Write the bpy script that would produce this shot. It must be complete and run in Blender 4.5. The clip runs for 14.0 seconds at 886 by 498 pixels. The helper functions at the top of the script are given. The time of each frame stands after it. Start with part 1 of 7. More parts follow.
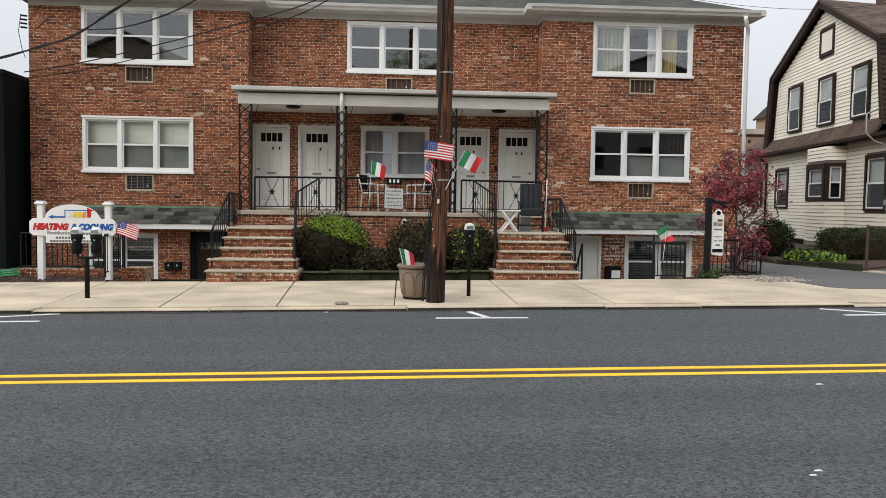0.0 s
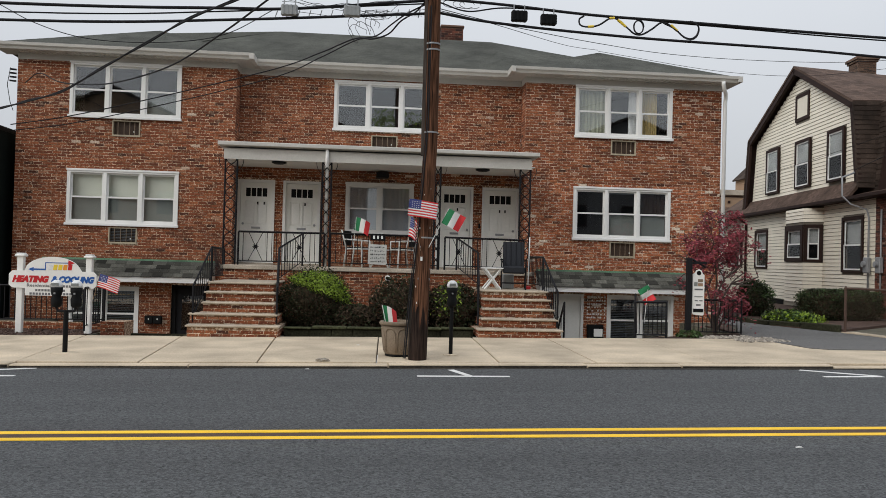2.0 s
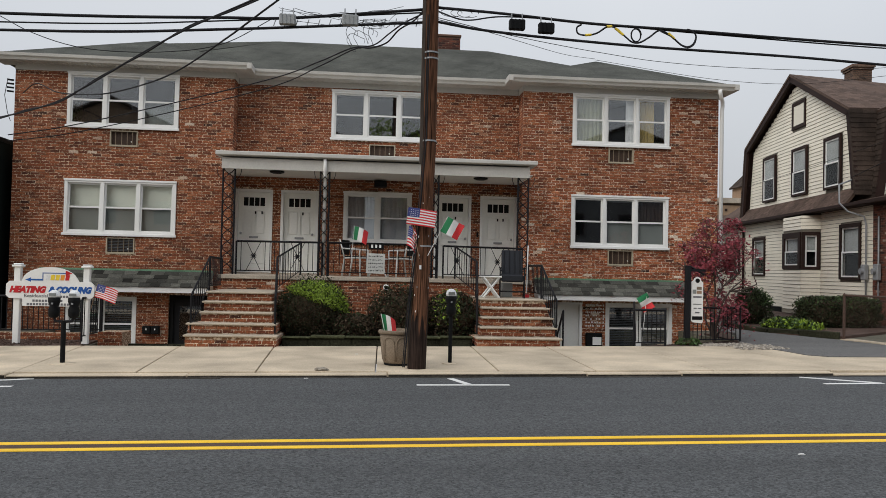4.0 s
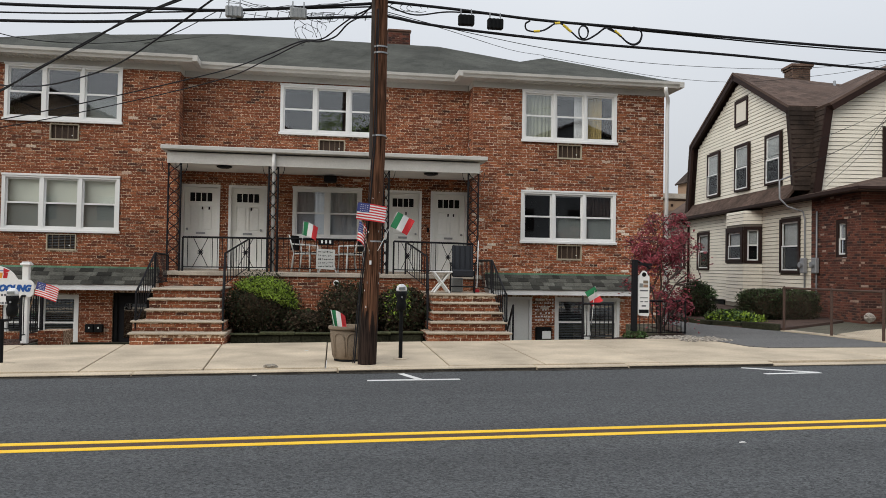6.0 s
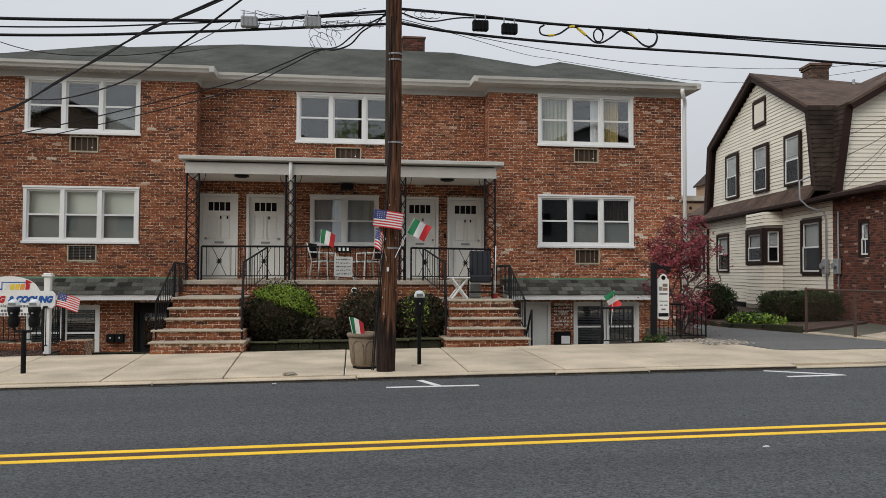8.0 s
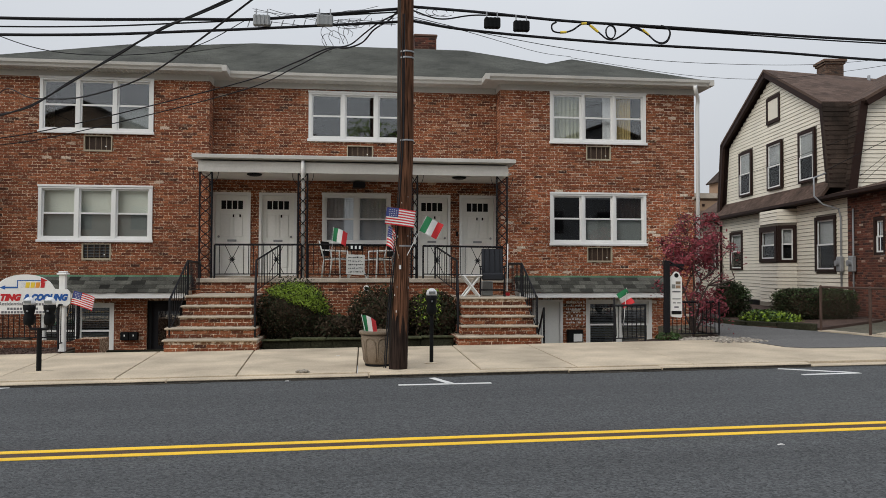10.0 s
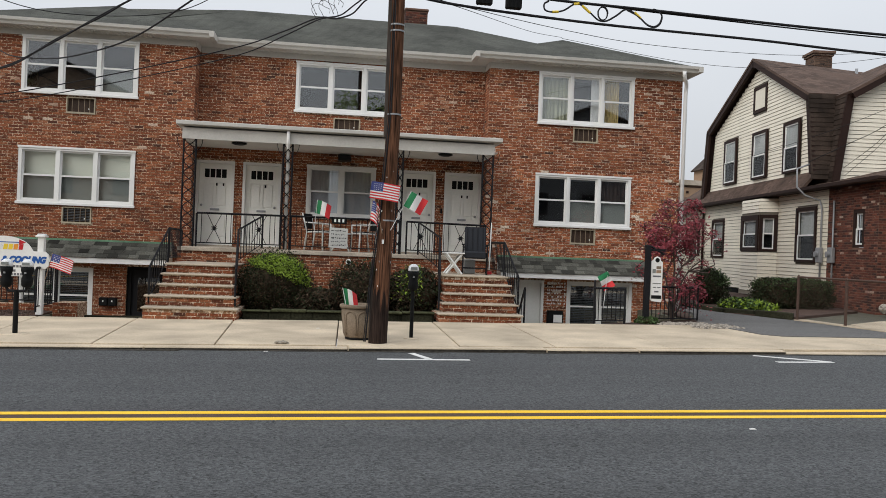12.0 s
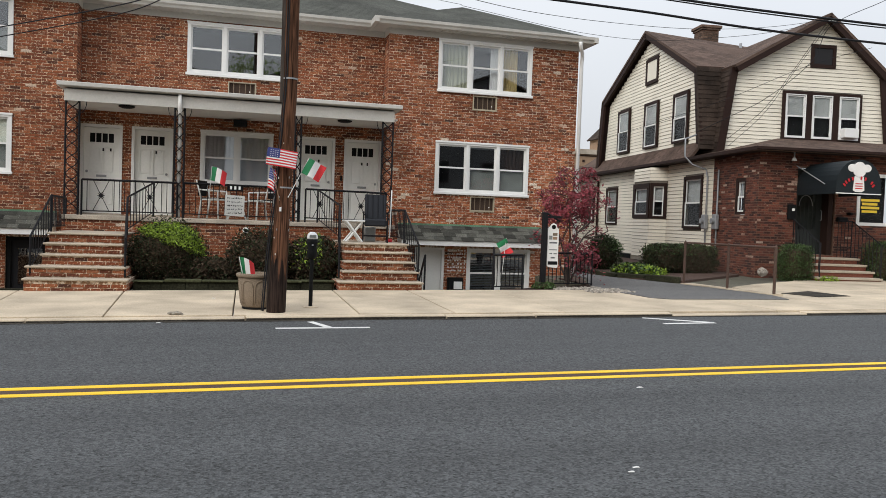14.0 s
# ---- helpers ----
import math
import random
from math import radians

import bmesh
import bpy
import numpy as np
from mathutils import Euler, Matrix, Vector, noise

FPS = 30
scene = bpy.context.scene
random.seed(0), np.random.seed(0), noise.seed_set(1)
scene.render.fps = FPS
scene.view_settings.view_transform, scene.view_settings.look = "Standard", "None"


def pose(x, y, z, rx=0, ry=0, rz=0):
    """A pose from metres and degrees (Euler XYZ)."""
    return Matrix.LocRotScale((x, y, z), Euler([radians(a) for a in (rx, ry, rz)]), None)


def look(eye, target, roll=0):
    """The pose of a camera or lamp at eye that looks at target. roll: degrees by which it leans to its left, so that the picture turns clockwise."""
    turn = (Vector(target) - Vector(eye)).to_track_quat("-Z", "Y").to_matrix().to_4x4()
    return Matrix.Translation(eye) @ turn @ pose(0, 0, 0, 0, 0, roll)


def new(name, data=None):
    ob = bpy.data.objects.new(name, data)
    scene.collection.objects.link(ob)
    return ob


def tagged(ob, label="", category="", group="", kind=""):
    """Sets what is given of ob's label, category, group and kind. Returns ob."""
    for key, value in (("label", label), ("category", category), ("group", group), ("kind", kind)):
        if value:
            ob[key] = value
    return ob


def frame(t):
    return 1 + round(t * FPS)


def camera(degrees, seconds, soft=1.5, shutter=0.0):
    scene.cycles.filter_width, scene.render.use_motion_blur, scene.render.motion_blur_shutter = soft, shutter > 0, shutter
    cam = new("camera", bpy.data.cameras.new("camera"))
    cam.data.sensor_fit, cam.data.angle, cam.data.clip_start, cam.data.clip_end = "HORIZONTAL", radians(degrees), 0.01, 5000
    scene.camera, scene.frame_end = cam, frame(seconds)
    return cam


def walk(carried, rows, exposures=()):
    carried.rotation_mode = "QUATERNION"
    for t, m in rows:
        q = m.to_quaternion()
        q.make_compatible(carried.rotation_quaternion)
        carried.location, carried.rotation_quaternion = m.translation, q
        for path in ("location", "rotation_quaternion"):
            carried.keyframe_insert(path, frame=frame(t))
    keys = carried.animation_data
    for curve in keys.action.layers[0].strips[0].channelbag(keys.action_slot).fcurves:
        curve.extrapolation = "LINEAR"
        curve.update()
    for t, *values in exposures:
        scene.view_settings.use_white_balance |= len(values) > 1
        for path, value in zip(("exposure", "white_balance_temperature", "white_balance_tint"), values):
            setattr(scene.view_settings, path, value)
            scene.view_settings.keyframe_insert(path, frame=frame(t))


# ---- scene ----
cam = camera(58.3, 14.0, soft=0.5)
PATH = [
    (0.0, pose(-0.008, 0.033, 1.581, 86.81, -0.80, -3.94)),
    (0.5, pose(-0.001, 0.029, 1.593, 88.51, -0.97, -4.38)),
    (1.0, pose(-0.013, 0.000, 1.595, 89.46, -1.13, -4.95)),
    (1.5, pose(-0.007, -0.014, 1.599, 90.32, -1.32, -5.18)),
    (2.0, pose(-0.002, -0.012, 1.612, 90.83, -1.50, -5.11)),
    (4.5, pose(-0.026, 0.025, 1.585, 91.52, -1.06, -5.49)),
    (5.0, pose(0.007, 0.051, 1.570, 91.42, -1.05, -7.82)),
    (5.5, pose(0.011, 0.024, 1.583, 91.25, -1.06, -8.71)),
    (6.0, pose(-0.007, 0.003, 1.590, 91.26, -0.96, -8.81)),
    (6.5, pose(-0.001, -0.007, 1.594, 91.45, -0.72, -8.62)),
    (7.0, pose(0.004, 0.002, 1.594, 91.63, -0.44, -8.25)),
    (7.5, pose(0.009, 0.009, 1.591, 91.62, -0.27, -7.89)),
    (8.0, pose(0.001, 0.020, 1.589, 91.68, -0.20, -7.52)),
    (8.5, pose(-0.004, 0.014, 1.583, 91.68, -0.19, -7.16)),
    (11.0, pose(-0.006, 0.025, 1.582, 91.13, -0.59, -6.20)),
    (11.5, pose(-0.023, 0.019, 1.573, 90.42, -1.37, -6.03)),
    (12.0, pose(-0.001, 0.027, 1.565, 89.96, -2.21, -7.90)),
    (12.5, pose(0.029, 0.066, 1.558, 89.26, -2.59, -13.54)),
    (13.0, pose(0.037, 0.048, 1.557, 88.53, -2.55, -14.33)),
    (13.5, pose(0.032, 0.038, 1.558, 88.13, -2.34, -14.82)),
    (14.0, pose(0.036, 0.028, 1.556, 87.92, -2.04, -14.96)),
]
walk(cam, PATH, [(0.0, 0.29), (0.5, 0.14), (1.0, 0.03), (1.5, -0.02), (2.0, -0.02), (4.5, -0.08), (5.0, -0.06), (5.5, 0.0), (6.0, 0.06), (6.5, 0.03), (7.0, -0.01), (7.5, -0.05), (8.0, -0.08), (8.5, -0.1), (11.0, 0.03), (11.5, 0.1), (12.0, 0.1), (12.5, 0.13), (13.0, 0.11), (13.5, 0.14), (14.0, 0.27)])

# ---- daylight: a bright overcast sky ----
world = bpy.data.worlds.new("overcast")
scene.world = world
world.use_nodes = True
wn, wl = world.node_tree.nodes, world.node_tree.links
wn.clear()
sky = wn.new("ShaderNodeTexSky")
sky.sky_type, sky.sun_disc = "NISHITA", False
sky.sun_elevation, sky.sun_rotation = radians(33), radians(234)
sky.dust_density = 6.0
cloud = wn.new("ShaderNodeTexNoise")
cloud.inputs["Scale"].default_value = 1.3
cloud.inputs["Detail"].default_value = 4.0
ramp = wn.new("ShaderNodeValToRGB")
ramp.color_ramp.elements[0].position, ramp.color_ramp.elements[0].color = 0.25, (6.0, 6.35, 6.9, 1)
ramp.color_ramp.elements[1].position, ramp.color_ramp.elements[1].color = 0.75, (7.0, 7.25, 7.6, 1)
blend = wn.new("ShaderNodeMixRGB")
blend.inputs[0].default_value = 0.9
back = wn.new("ShaderNodeBackground")
back.inputs["Strength"].default_value = 0.105
wout = wn.new("ShaderNodeOutputWorld")
wl.new(cloud.outputs["Fac"], ramp.inputs["Fac"])
wl.new(sky.outputs["Color"], blend.inputs[1])
wl.new(ramp.outputs["Color"], blend.inputs[2])
way = wn.new("ShaderNodeTexCoord")
axis = wn.new("ShaderNodeSeparateXYZ")
rise = wn.new("ShaderNodeMapRange")
rise.inputs["From Min"].default_value, rise.inputs["From Max"].default_value = 0.1, 1.0
rise.inputs["To Min"].default_value, rise.inputs["To Max"].default_value = 0.89, 1.8
gain = wn.new("ShaderNodeVectorMath")
gain.operation = "SCALE"
wl.new(way.outputs["Generated"], axis.inputs[0])
wl.new(axis.outputs["Z"], rise.inputs["Value"])
wl.new(rise.outputs["Result"], gain.inputs["Scale"])
wl.new(blend.outputs[0], gain.inputs[0])
wl.new(gain.outputs["Vector"], back.inputs["Color"])
wl.new(back.outputs[0], wout.inputs["Surface"])
sun = new("sun", bpy.data.lights.new("sun", "SUN"))
sun.data.energy, sun.data.angle, sun.data.color = 1.25, radians(45), (1.0, 0.97, 0.92)
sun.matrix_world = look((-25, -6, 20), (0, 12, 0))
scene.view_settings.exposure = 0.0


# ---- materials ----
def material(name, base, rough=0.7, metal=0.0, var=0.18, scale=6.0, bump=0.15, bscale=70.0, stain=0.12, pick="", spread=0.0, ior=1.45, stretch=(1, 1, 1)):
    """A surface with variation at two scales and fine relief; pick: 'island' or 'object' varies the tone piece by piece."""
    m = bpy.data.materials.new(name)
    m.use_nodes = True
    n, l = m.node_tree.nodes, m.node_tree.links
    p = n["Principled BSDF"]
    p.inputs["Roughness"].default_value, p.inputs["Metallic"].default_value, p.inputs["IOR"].default_value = rough, metal, ior
    tc = n.new("ShaderNodeTexCoord")
    mp = n.new("ShaderNodeMapping")
    mp.inputs["Scale"].default_value = stretch
    l.new(tc.outputs["Object"], mp.inputs["Vector"])

    def grain(sc, lo, hi, detail=4.0):
        t, r = n.new("ShaderNodeTexNoise"), n.new("ShaderNodeMapRange")
        t.inputs["Scale"].default_value, t.inputs["Detail"].default_value = sc, detail
        l.new(mp.outputs["Vector"], t.inputs["Vector"])
        l.new(t.outputs["Fac"], r.inputs["Value"])
        r.inputs["From Min"].default_value, r.inputs["From Max"].default_value = 0.3, 0.7
        r.inputs["To Min"].default_value, r.inputs["To Max"].default_value = lo, hi
        return t, r.outputs["Result"]

    def times(a, b):
        x = n.new("ShaderNodeMath")
        x.operation = "MULTIPLY"
        l.new(a, x.inputs[0]), l.new(b, x.inputs[1])
        return x.outputs[0]

    fine, f = grain(bscale, 1 - var, 1 + var)
    _, c = grain(scale * 0.2, 1 - stain, 1 + stain, 6.0)
    tone = times(f, c)
    if pick:
        src = n.new("ShaderNodeNewGeometry").outputs["Random Per Island"] if pick == "island" else n.new("ShaderNodeObjectInfo").outputs["Random"]
        r = n.new("ShaderNodeMapRange")
        r.inputs["To Min"].default_value, r.inputs["To Max"].default_value = 1 - spread, 1 + spread
        l.new(src, r.inputs["Value"])
        tone = times(tone, r.outputs["Result"])
    hue = n.new("ShaderNodeVectorMath")
    hue.operation = "SCALE"
    hue.inputs[0].default_value = base
    l.new(tone, hue.inputs["Scale"])
    l.new(hue.outputs["Vector"], p.inputs["Base Color"])
    b = n.new("ShaderNodeBump")
    b.inputs["Strength"].default_value, b.inputs["Distance"].default_value = bump, 0.01
    l.new(fine.outputs["Fac"], b.inputs["Height"])
    l.new(b.outputs["Normal"], p.inputs["Normal"])
    return m


def brick_material(name, stops, pick, pale=0.60, grit=27.0, bloom=(0.52, 0.39, 0.28)):
    """Fired clay: each brick takes its own tone from the ramp; pale lime bloom in patches."""
    m = material(name, (1, 1, 1), 0.88, var=0.38, bscale=38, bump=0.8, stain=0.18)
    n, l = m.node_tree.nodes, m.node_tree.links
    p = n["Principled BSDF"]
    src = n.new("ShaderNodeNewGeometry").outputs["Random Per Island"] if pick == "island" else n.new("ShaderNodeObjectInfo").outputs["Random"]
    r = n.new("ShaderNodeValToRGB")
    while len(r.color_ramp.elements) < len(stops):
        r.color_ramp.elements.new(0.5)
    for e, (at, c) in zip(r.color_ramp.elements, stops):
        e.position, e.color = at, (*c, 1)
    l.new(src, r.inputs["Fac"])
    t = n.new("ShaderNodeTexNoise")
    t.inputs["Scale"].default_value, t.inputs["Detail"].default_value = grit, 6.0
    tc = n.new("ShaderNodeTexCoord")
    l.new(tc.outputs["Object"], t.inputs["Vector"])
    k = n.new("ShaderNodeMapRange")
    k.inputs["From Min"].default_value, k.inputs["From Max"].default_value = pale, pale + 0.09
    k.inputs["To Max"].default_value = 0.85
    l.new(t.outputs["Fac"], k.inputs["Value"])
    mix = n.new("ShaderNodeMixRGB")
    mix.inputs[2].default_value = (*bloom, 1)
    l.new(k.outputs["Result"], mix.inputs[0])
    l.new(r.outputs["Color"], mix.inputs[1])
    old = [x for x in n if x.type == "VECT_MATH"][0]
    l.new(mix.outputs[0], old.inputs[0])
    return m


def glass_material(name, tint, ior=1.9):
    m = bpy.data.materials.new(name)
    m.use_nodes = True
    p = m.node_tree.nodes["Principled BSDF"]
    p.inputs["Base Color"].default_value = (*tint, 1)
    p.inputs["Roughness"].default_value, p.inputs["IOR"].default_value = 0.015, ior
    p.inputs["Transmission Weight"].default_value = 1.0
    return m


BRICKS = [(0.0, (0.048, 0.018, 0.011)), (0.05, (0.116, 0.033, 0.015)), (0.35, (0.184, 0.050, 0.020)), (0.70, (0.244, 0.070, 0.027)), (0.93, (0.31, 0.106, 0.045)), (0.99, (0.33, 0.145, 0.078)), (1.0, (0.56, 0.45, 0.36))]


def asphalt_material(name, dark, light, cell):
    """Rolled asphalt: stone chips of differing tone in black binder, with long wheel-worn bands."""
    m = material(name, (1, 1, 1), 0.78, var=0.25, bscale=160, bump=0.3, stain=0.0)
    n, l = m.node_tree.nodes, m.node_tree.links
    tc = n.new("ShaderNodeTexCoord")
    v = n.new("ShaderNodeTexVoronoi")
    v.inputs["Scale"].default_value = cell
    l.new(tc.outputs["Object"], v.inputs["Vector"])
    r = n.new("ShaderNodeValToRGB")
    r.color_ramp.elements[0].position, r.color_ramp.elements[0].color = 0.12, (*dark, 1)
    r.color_ramp.elements[1].position, r.color_ramp.elements[1].color = 0.95, (*light, 1)
    grey = n.new("ShaderNodeSeparateColor")
    l.new(v.outputs["Color"], grey.inputs[0])
    l.new(grey.outputs[0], r.inputs["Fac"])
    mp = n.new("ShaderNodeMapping")
    mp.inputs["Scale"].default_value = (0.03, 1.0, 1)
    l.new(tc.outputs["Object"], mp.inputs["Vector"])
    t = n.new("ShaderNodeTexNoise")
    t.inputs["Scale"].default_value, t.inputs["Detail"].default_value = 1.2, 5.0
    l.new(mp.outputs["Vector"], t.inputs["Vector"])
    k = n.new("ShaderNodeMapRange")
    k.inputs["From Min"].default_value, k.inputs["From Max"].default_value = 0.3, 0.7
    k.inputs["To Min"].default_value, k.inputs["To Max"].default_value = 0.82, 1.18
    l.new(t.outputs["Fac"], k.inputs["Value"])
    pit = n.new("ShaderNodeTexNoise")
    pit.inputs["Scale"].default_value, pit.inputs["Detail"].default_value = cell * 0.55, 2.0
    l.new(tc.outputs["Object"], pit.inputs["Vector"])
    hollow = n.new("ShaderNodeMapRange")
    hollow.inputs["From Min"].default_value, hollow.inputs["From Max"].default_value = 0.31, 0.40
    hollow.inputs["To Min"].default_value, hollow.inputs["To Max"].default_value = 0.22, 1.0
    l.new(pit.outputs["Fac"], hollow.inputs["Value"])
    both = n.new("ShaderNodeMath")
    both.operation = "MULTIPLY"
    l.new(k.outputs["Result"], both.inputs[0])
    l.new(hollow.outputs["Result"], both.inputs[1])
    mul = n.new("ShaderNodeVectorMath")
    mul.operation = "SCALE"
    l.new(r.outputs["Color"], mul.inputs[0])
    l.new(both.outputs[0], mul.inputs["Scale"])
    old = [x for x in n if x.type == "VECT_MATH" and x != mul][0]
    l.new(mul.outputs["Vector"], old.inputs[0])
    b = [x for x in n if x.type == "BUMP"][0]
    b.inputs["Strength"].default_value, b.inputs["Distance"].default_value = 0.65, 0.012
    l.new(v.outputs["Distance"], b.inputs["Height"])
    return m


brick_m = brick_material("brick_clay", BRICKS, "island")
brick_piece_m = brick_material("brick_clay_piece", BRICKS, "object")
red_brick_m = brick_material("red_brick", [(0.0, (0.030, 0.014, 0.012)), (0.3, (0.072, 0.023, 0.015)), (0.6, (0.115, 0.034, 0.021)), (0.95, (0.165, 0.052, 0.031)), (1.0, (0.38, 0.28, 0.22))], "island", 0.64)
mortar_m = brick_material("mortar", [(0.0, (0.198, 0.103, 0.054)), (1.0, (0.212, 0.112, 0.060))], "object", 0.47, 24.0, (0.72, 0.57, 0.42))
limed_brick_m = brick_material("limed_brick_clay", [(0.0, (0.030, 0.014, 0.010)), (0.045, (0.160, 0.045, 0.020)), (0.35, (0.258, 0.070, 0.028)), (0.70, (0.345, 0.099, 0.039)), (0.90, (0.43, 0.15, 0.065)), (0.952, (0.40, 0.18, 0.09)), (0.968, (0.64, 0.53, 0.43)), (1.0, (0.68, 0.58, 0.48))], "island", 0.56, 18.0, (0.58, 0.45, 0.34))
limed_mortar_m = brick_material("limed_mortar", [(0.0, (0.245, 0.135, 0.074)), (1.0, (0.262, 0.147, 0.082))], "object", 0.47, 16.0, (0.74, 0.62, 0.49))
red_mortar_m = material("red_mortar", (0.15, 0.085, 0.06), 0.95, bscale=90, bump=0.4)
asphalt_m = asphalt_material("asphalt", (0.035, 0.037, 0.0385), (0.098, 0.1025, 0.106), 62)
drive_m = asphalt_material("old_asphalt", (0.09, 0.088, 0.085), (0.16, 0.157, 0.152), 70)
concrete_m = material("pavement_concrete", (0.50, 0.417, 0.308), 0.9, var=0.13, bscale=45, bump=0.4, scale=6, stain=0.24, pick="object", spread=0.05)
kerb_m = material("kerb_concrete", (0.27, 0.24, 0.195), 0.85, var=0.25, bscale=60, bump=0.4, scale=7, stain=0.25, pick="object", spread=0.1)
tread_m = material("stone_tread", (0.42, 0.355, 0.275), 0.8, var=0.2, bscale=60, bump=0.3, scale=9, stain=0.2)
slab_m = material("porch_stone", (0.40, 0.345, 0.28), 0.85, var=0.2, bscale=50, bump=0.35, scale=8, stain=0.25)
soil_m = material("mulch", (0.075, 0.045, 0.034), 0.95, var=0.6, bscale=45, bump=1.0, scale=10, stain=0.3)
lawn_m = material("rough_ground", (0.10, 0.095, 0.07), 0.95, var=0.5, bscale=30, bump=0.8, scale=4, stain=0.3)
white_m = material("white_paint", (0.78, 0.78, 0.76), 0.45, var=0.03, bscale=30, bump=0.05, scale=6, stain=0.05)
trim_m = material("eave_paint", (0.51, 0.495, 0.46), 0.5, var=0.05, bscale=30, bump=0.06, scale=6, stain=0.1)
door_m = material("door_paint", (0.80, 0.80, 0.76), 0.4, var=0.03, bscale=20, bump=0.05, scale=6, stain=0.05)
iron_m = material("black_iron", (0.010, 0.010, 0.012), 0.6, var=0.3, bscale=60, bump=0.2, ior=1.28)
yellow_m = material("yellow_road_paint", (0.90, 0.55, 0.025), 0.6, var=0.14, bscale=110, bump=0.3, scale=8, stain=0.12)
line_m = material("white_road_paint", (0.72, 0.72, 0.70), 0.6, var=0.12, bscale=110, bump=0.3, scale=8, stain=0.1)
shingle_m = material("grey_shingle", (0.070, 0.072, 0.062), 0.95, var=0.3, bscale=35, bump=0.5, scale=5, stain=0.3, pick="island", spread=0.08, ior=1.3)
brown_shingle_m = material("brown_shingle", (0.098, 0.066, 0.052), 0.95, var=0.3, bscale=40, bump=0.5, scale=5, stain=0.25, pick="island", spread=0.28, ior=1.3)
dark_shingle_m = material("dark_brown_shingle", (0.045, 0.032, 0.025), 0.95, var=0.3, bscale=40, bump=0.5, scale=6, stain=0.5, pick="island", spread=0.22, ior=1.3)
slate_m = material("slate", (0.072, 0.072, 0.062), 0.85, ior=1.3, var=0.3, bscale=25, bump=0.4, scale=6, stain=0.3, pick="object", spread=0.75)
copper_m = material("green_copper", (0.12, 0.24, 0.15), 0.7, var=0.25, bscale=30, scale=9, stain=0.35)
siding_m = material("cream_siding", (0.79, 0.74, 0.62), 0.55, var=0.03, bscale=18, bump=0.06, scale=5, stain=0.06, pick="object", spread=0.03)
brown_m = material("brown_trim", (0.026, 0.013, 0.010), 0.7, var=0.15, bscale=30, bump=0.1, ior=1.28)
wood_m = material("pole_wood", (0.088, 0.041, 0.023), 0.95, ior=1.25, var=0.9, bscale=48, bump=1.0, scale=14, stain=0.45, stretch=(1, 1, 0.06))
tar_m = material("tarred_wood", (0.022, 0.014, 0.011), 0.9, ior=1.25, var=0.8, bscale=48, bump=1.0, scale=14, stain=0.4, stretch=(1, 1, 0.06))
entry_m = material("dark_green_door_paint", (0.022, 0.027, 0.026), 0.55, var=0.2)
sling_m = material("charcoal_sling", (0.020, 0.022, 0.027), 0.75, ior=1.3, var=0.2)
# near-black base: the dimness of unlit rooms is put into the colour
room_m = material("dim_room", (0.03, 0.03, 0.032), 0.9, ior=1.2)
shade_m = material("roller_shade", (0.80, 0.82, 0.73), 0.8, var=0.05, stain=0.1)
# lighter copy of the insect screen; brightness painted in against the porch shade
lifted_screen_m = material("shade_lifted_insect_screen", (0.50, 0.53, 0.58), 0.8, var=0.08, bscale=200)
screen_m = material("insect_screen", (0.22, 0.235, 0.225), 0.8, var=0.08, bscale=200)
curtain_m = material("gold_curtain", (0.50, 0.38, 0.16), 0.9, var=0.15, bscale=20)
lace_m = material("white_lace_curtain", (0.85, 0.85, 0.86), 0.9, var=0.1, bscale=45)
grey_lace_m = material("grey_net_curtain", (0.38, 0.39, 0.29), 0.9, var=0.2, bscale=40)
dull_shade_m = material("dull_net_curtain", (0.30, 0.31, 0.305), 0.9, var=0.15, bscale=30, stain=0.2)
glass_m = glass_material("window_glass", (0.9, 0.93, 0.93))
plain_glass_m = glass_material("plain_glass", (0.9, 0.92, 0.92), 1.1)
galv_m = material("galvanised_steel", (0.30, 0.31, 0.32), 0.55, 0.4, var=0.15)
rust_m = material("rusty_steel", (0.09, 0.055, 0.042), 0.8, 0.2, var=0.3, bscale=40)
cable_m = material("black_cable", (0.014, 0.014, 0.016), 0.7, ior=1.3)
box_m = material("grey_metal_box", (0.30, 0.31, 0.31), 0.5, 0.3, var=0.15)
planter_m = material("aggregate_planter", (0.205, 0.158, 0.112), 0.9, var=0.35, bscale=80, bump=0.6, stain=0.25)
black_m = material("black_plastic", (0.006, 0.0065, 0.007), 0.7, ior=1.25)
moulding_m = material("weathered_moulding", (0.06, 0.046, 0.037), 0.9, var=0.4, bscale=30, stretch=(1, 1, 0.1))
dome_m = material("meter_dome", (0.74, 0.75, 0.76), 0.4)
beige_m = material("beige_metal", (0.42, 0.36, 0.26), 0.6, var=0.12)
sleeve_m = material("bronze_sleeve", (0.055, 0.032, 0.020), 0.7, var=0.3)
upright_m = material("dull_bronze_bar", (0.24, 0.18, 0.125), 0.6, var=0.15)
board_m = material("grey_board", (0.55, 0.55, 0.52), 0.8, var=0.15)
canvas_m = material("black_canvas", (0.010, 0.015, 0.018), 0.6, var=0.2, bscale=90, ior=1.35)
red_m = material("flag_red", (0.62, 0.03, 0.035), 0.7, var=0.06)
green_m = material("flag_green", (0.02, 0.20, 0.075), 0.7, var=0.06)
blue_m = material("flag_blue", (0.04, 0.055, 0.20), 0.7, var=0.06)
cloth_m = material("flag_white", (0.78, 0.77, 0.75), 0.7, var=0.04)
sign_red_m = material("sign_red", (0.50, 0.018, 0.025), 0.4, var=0.04)
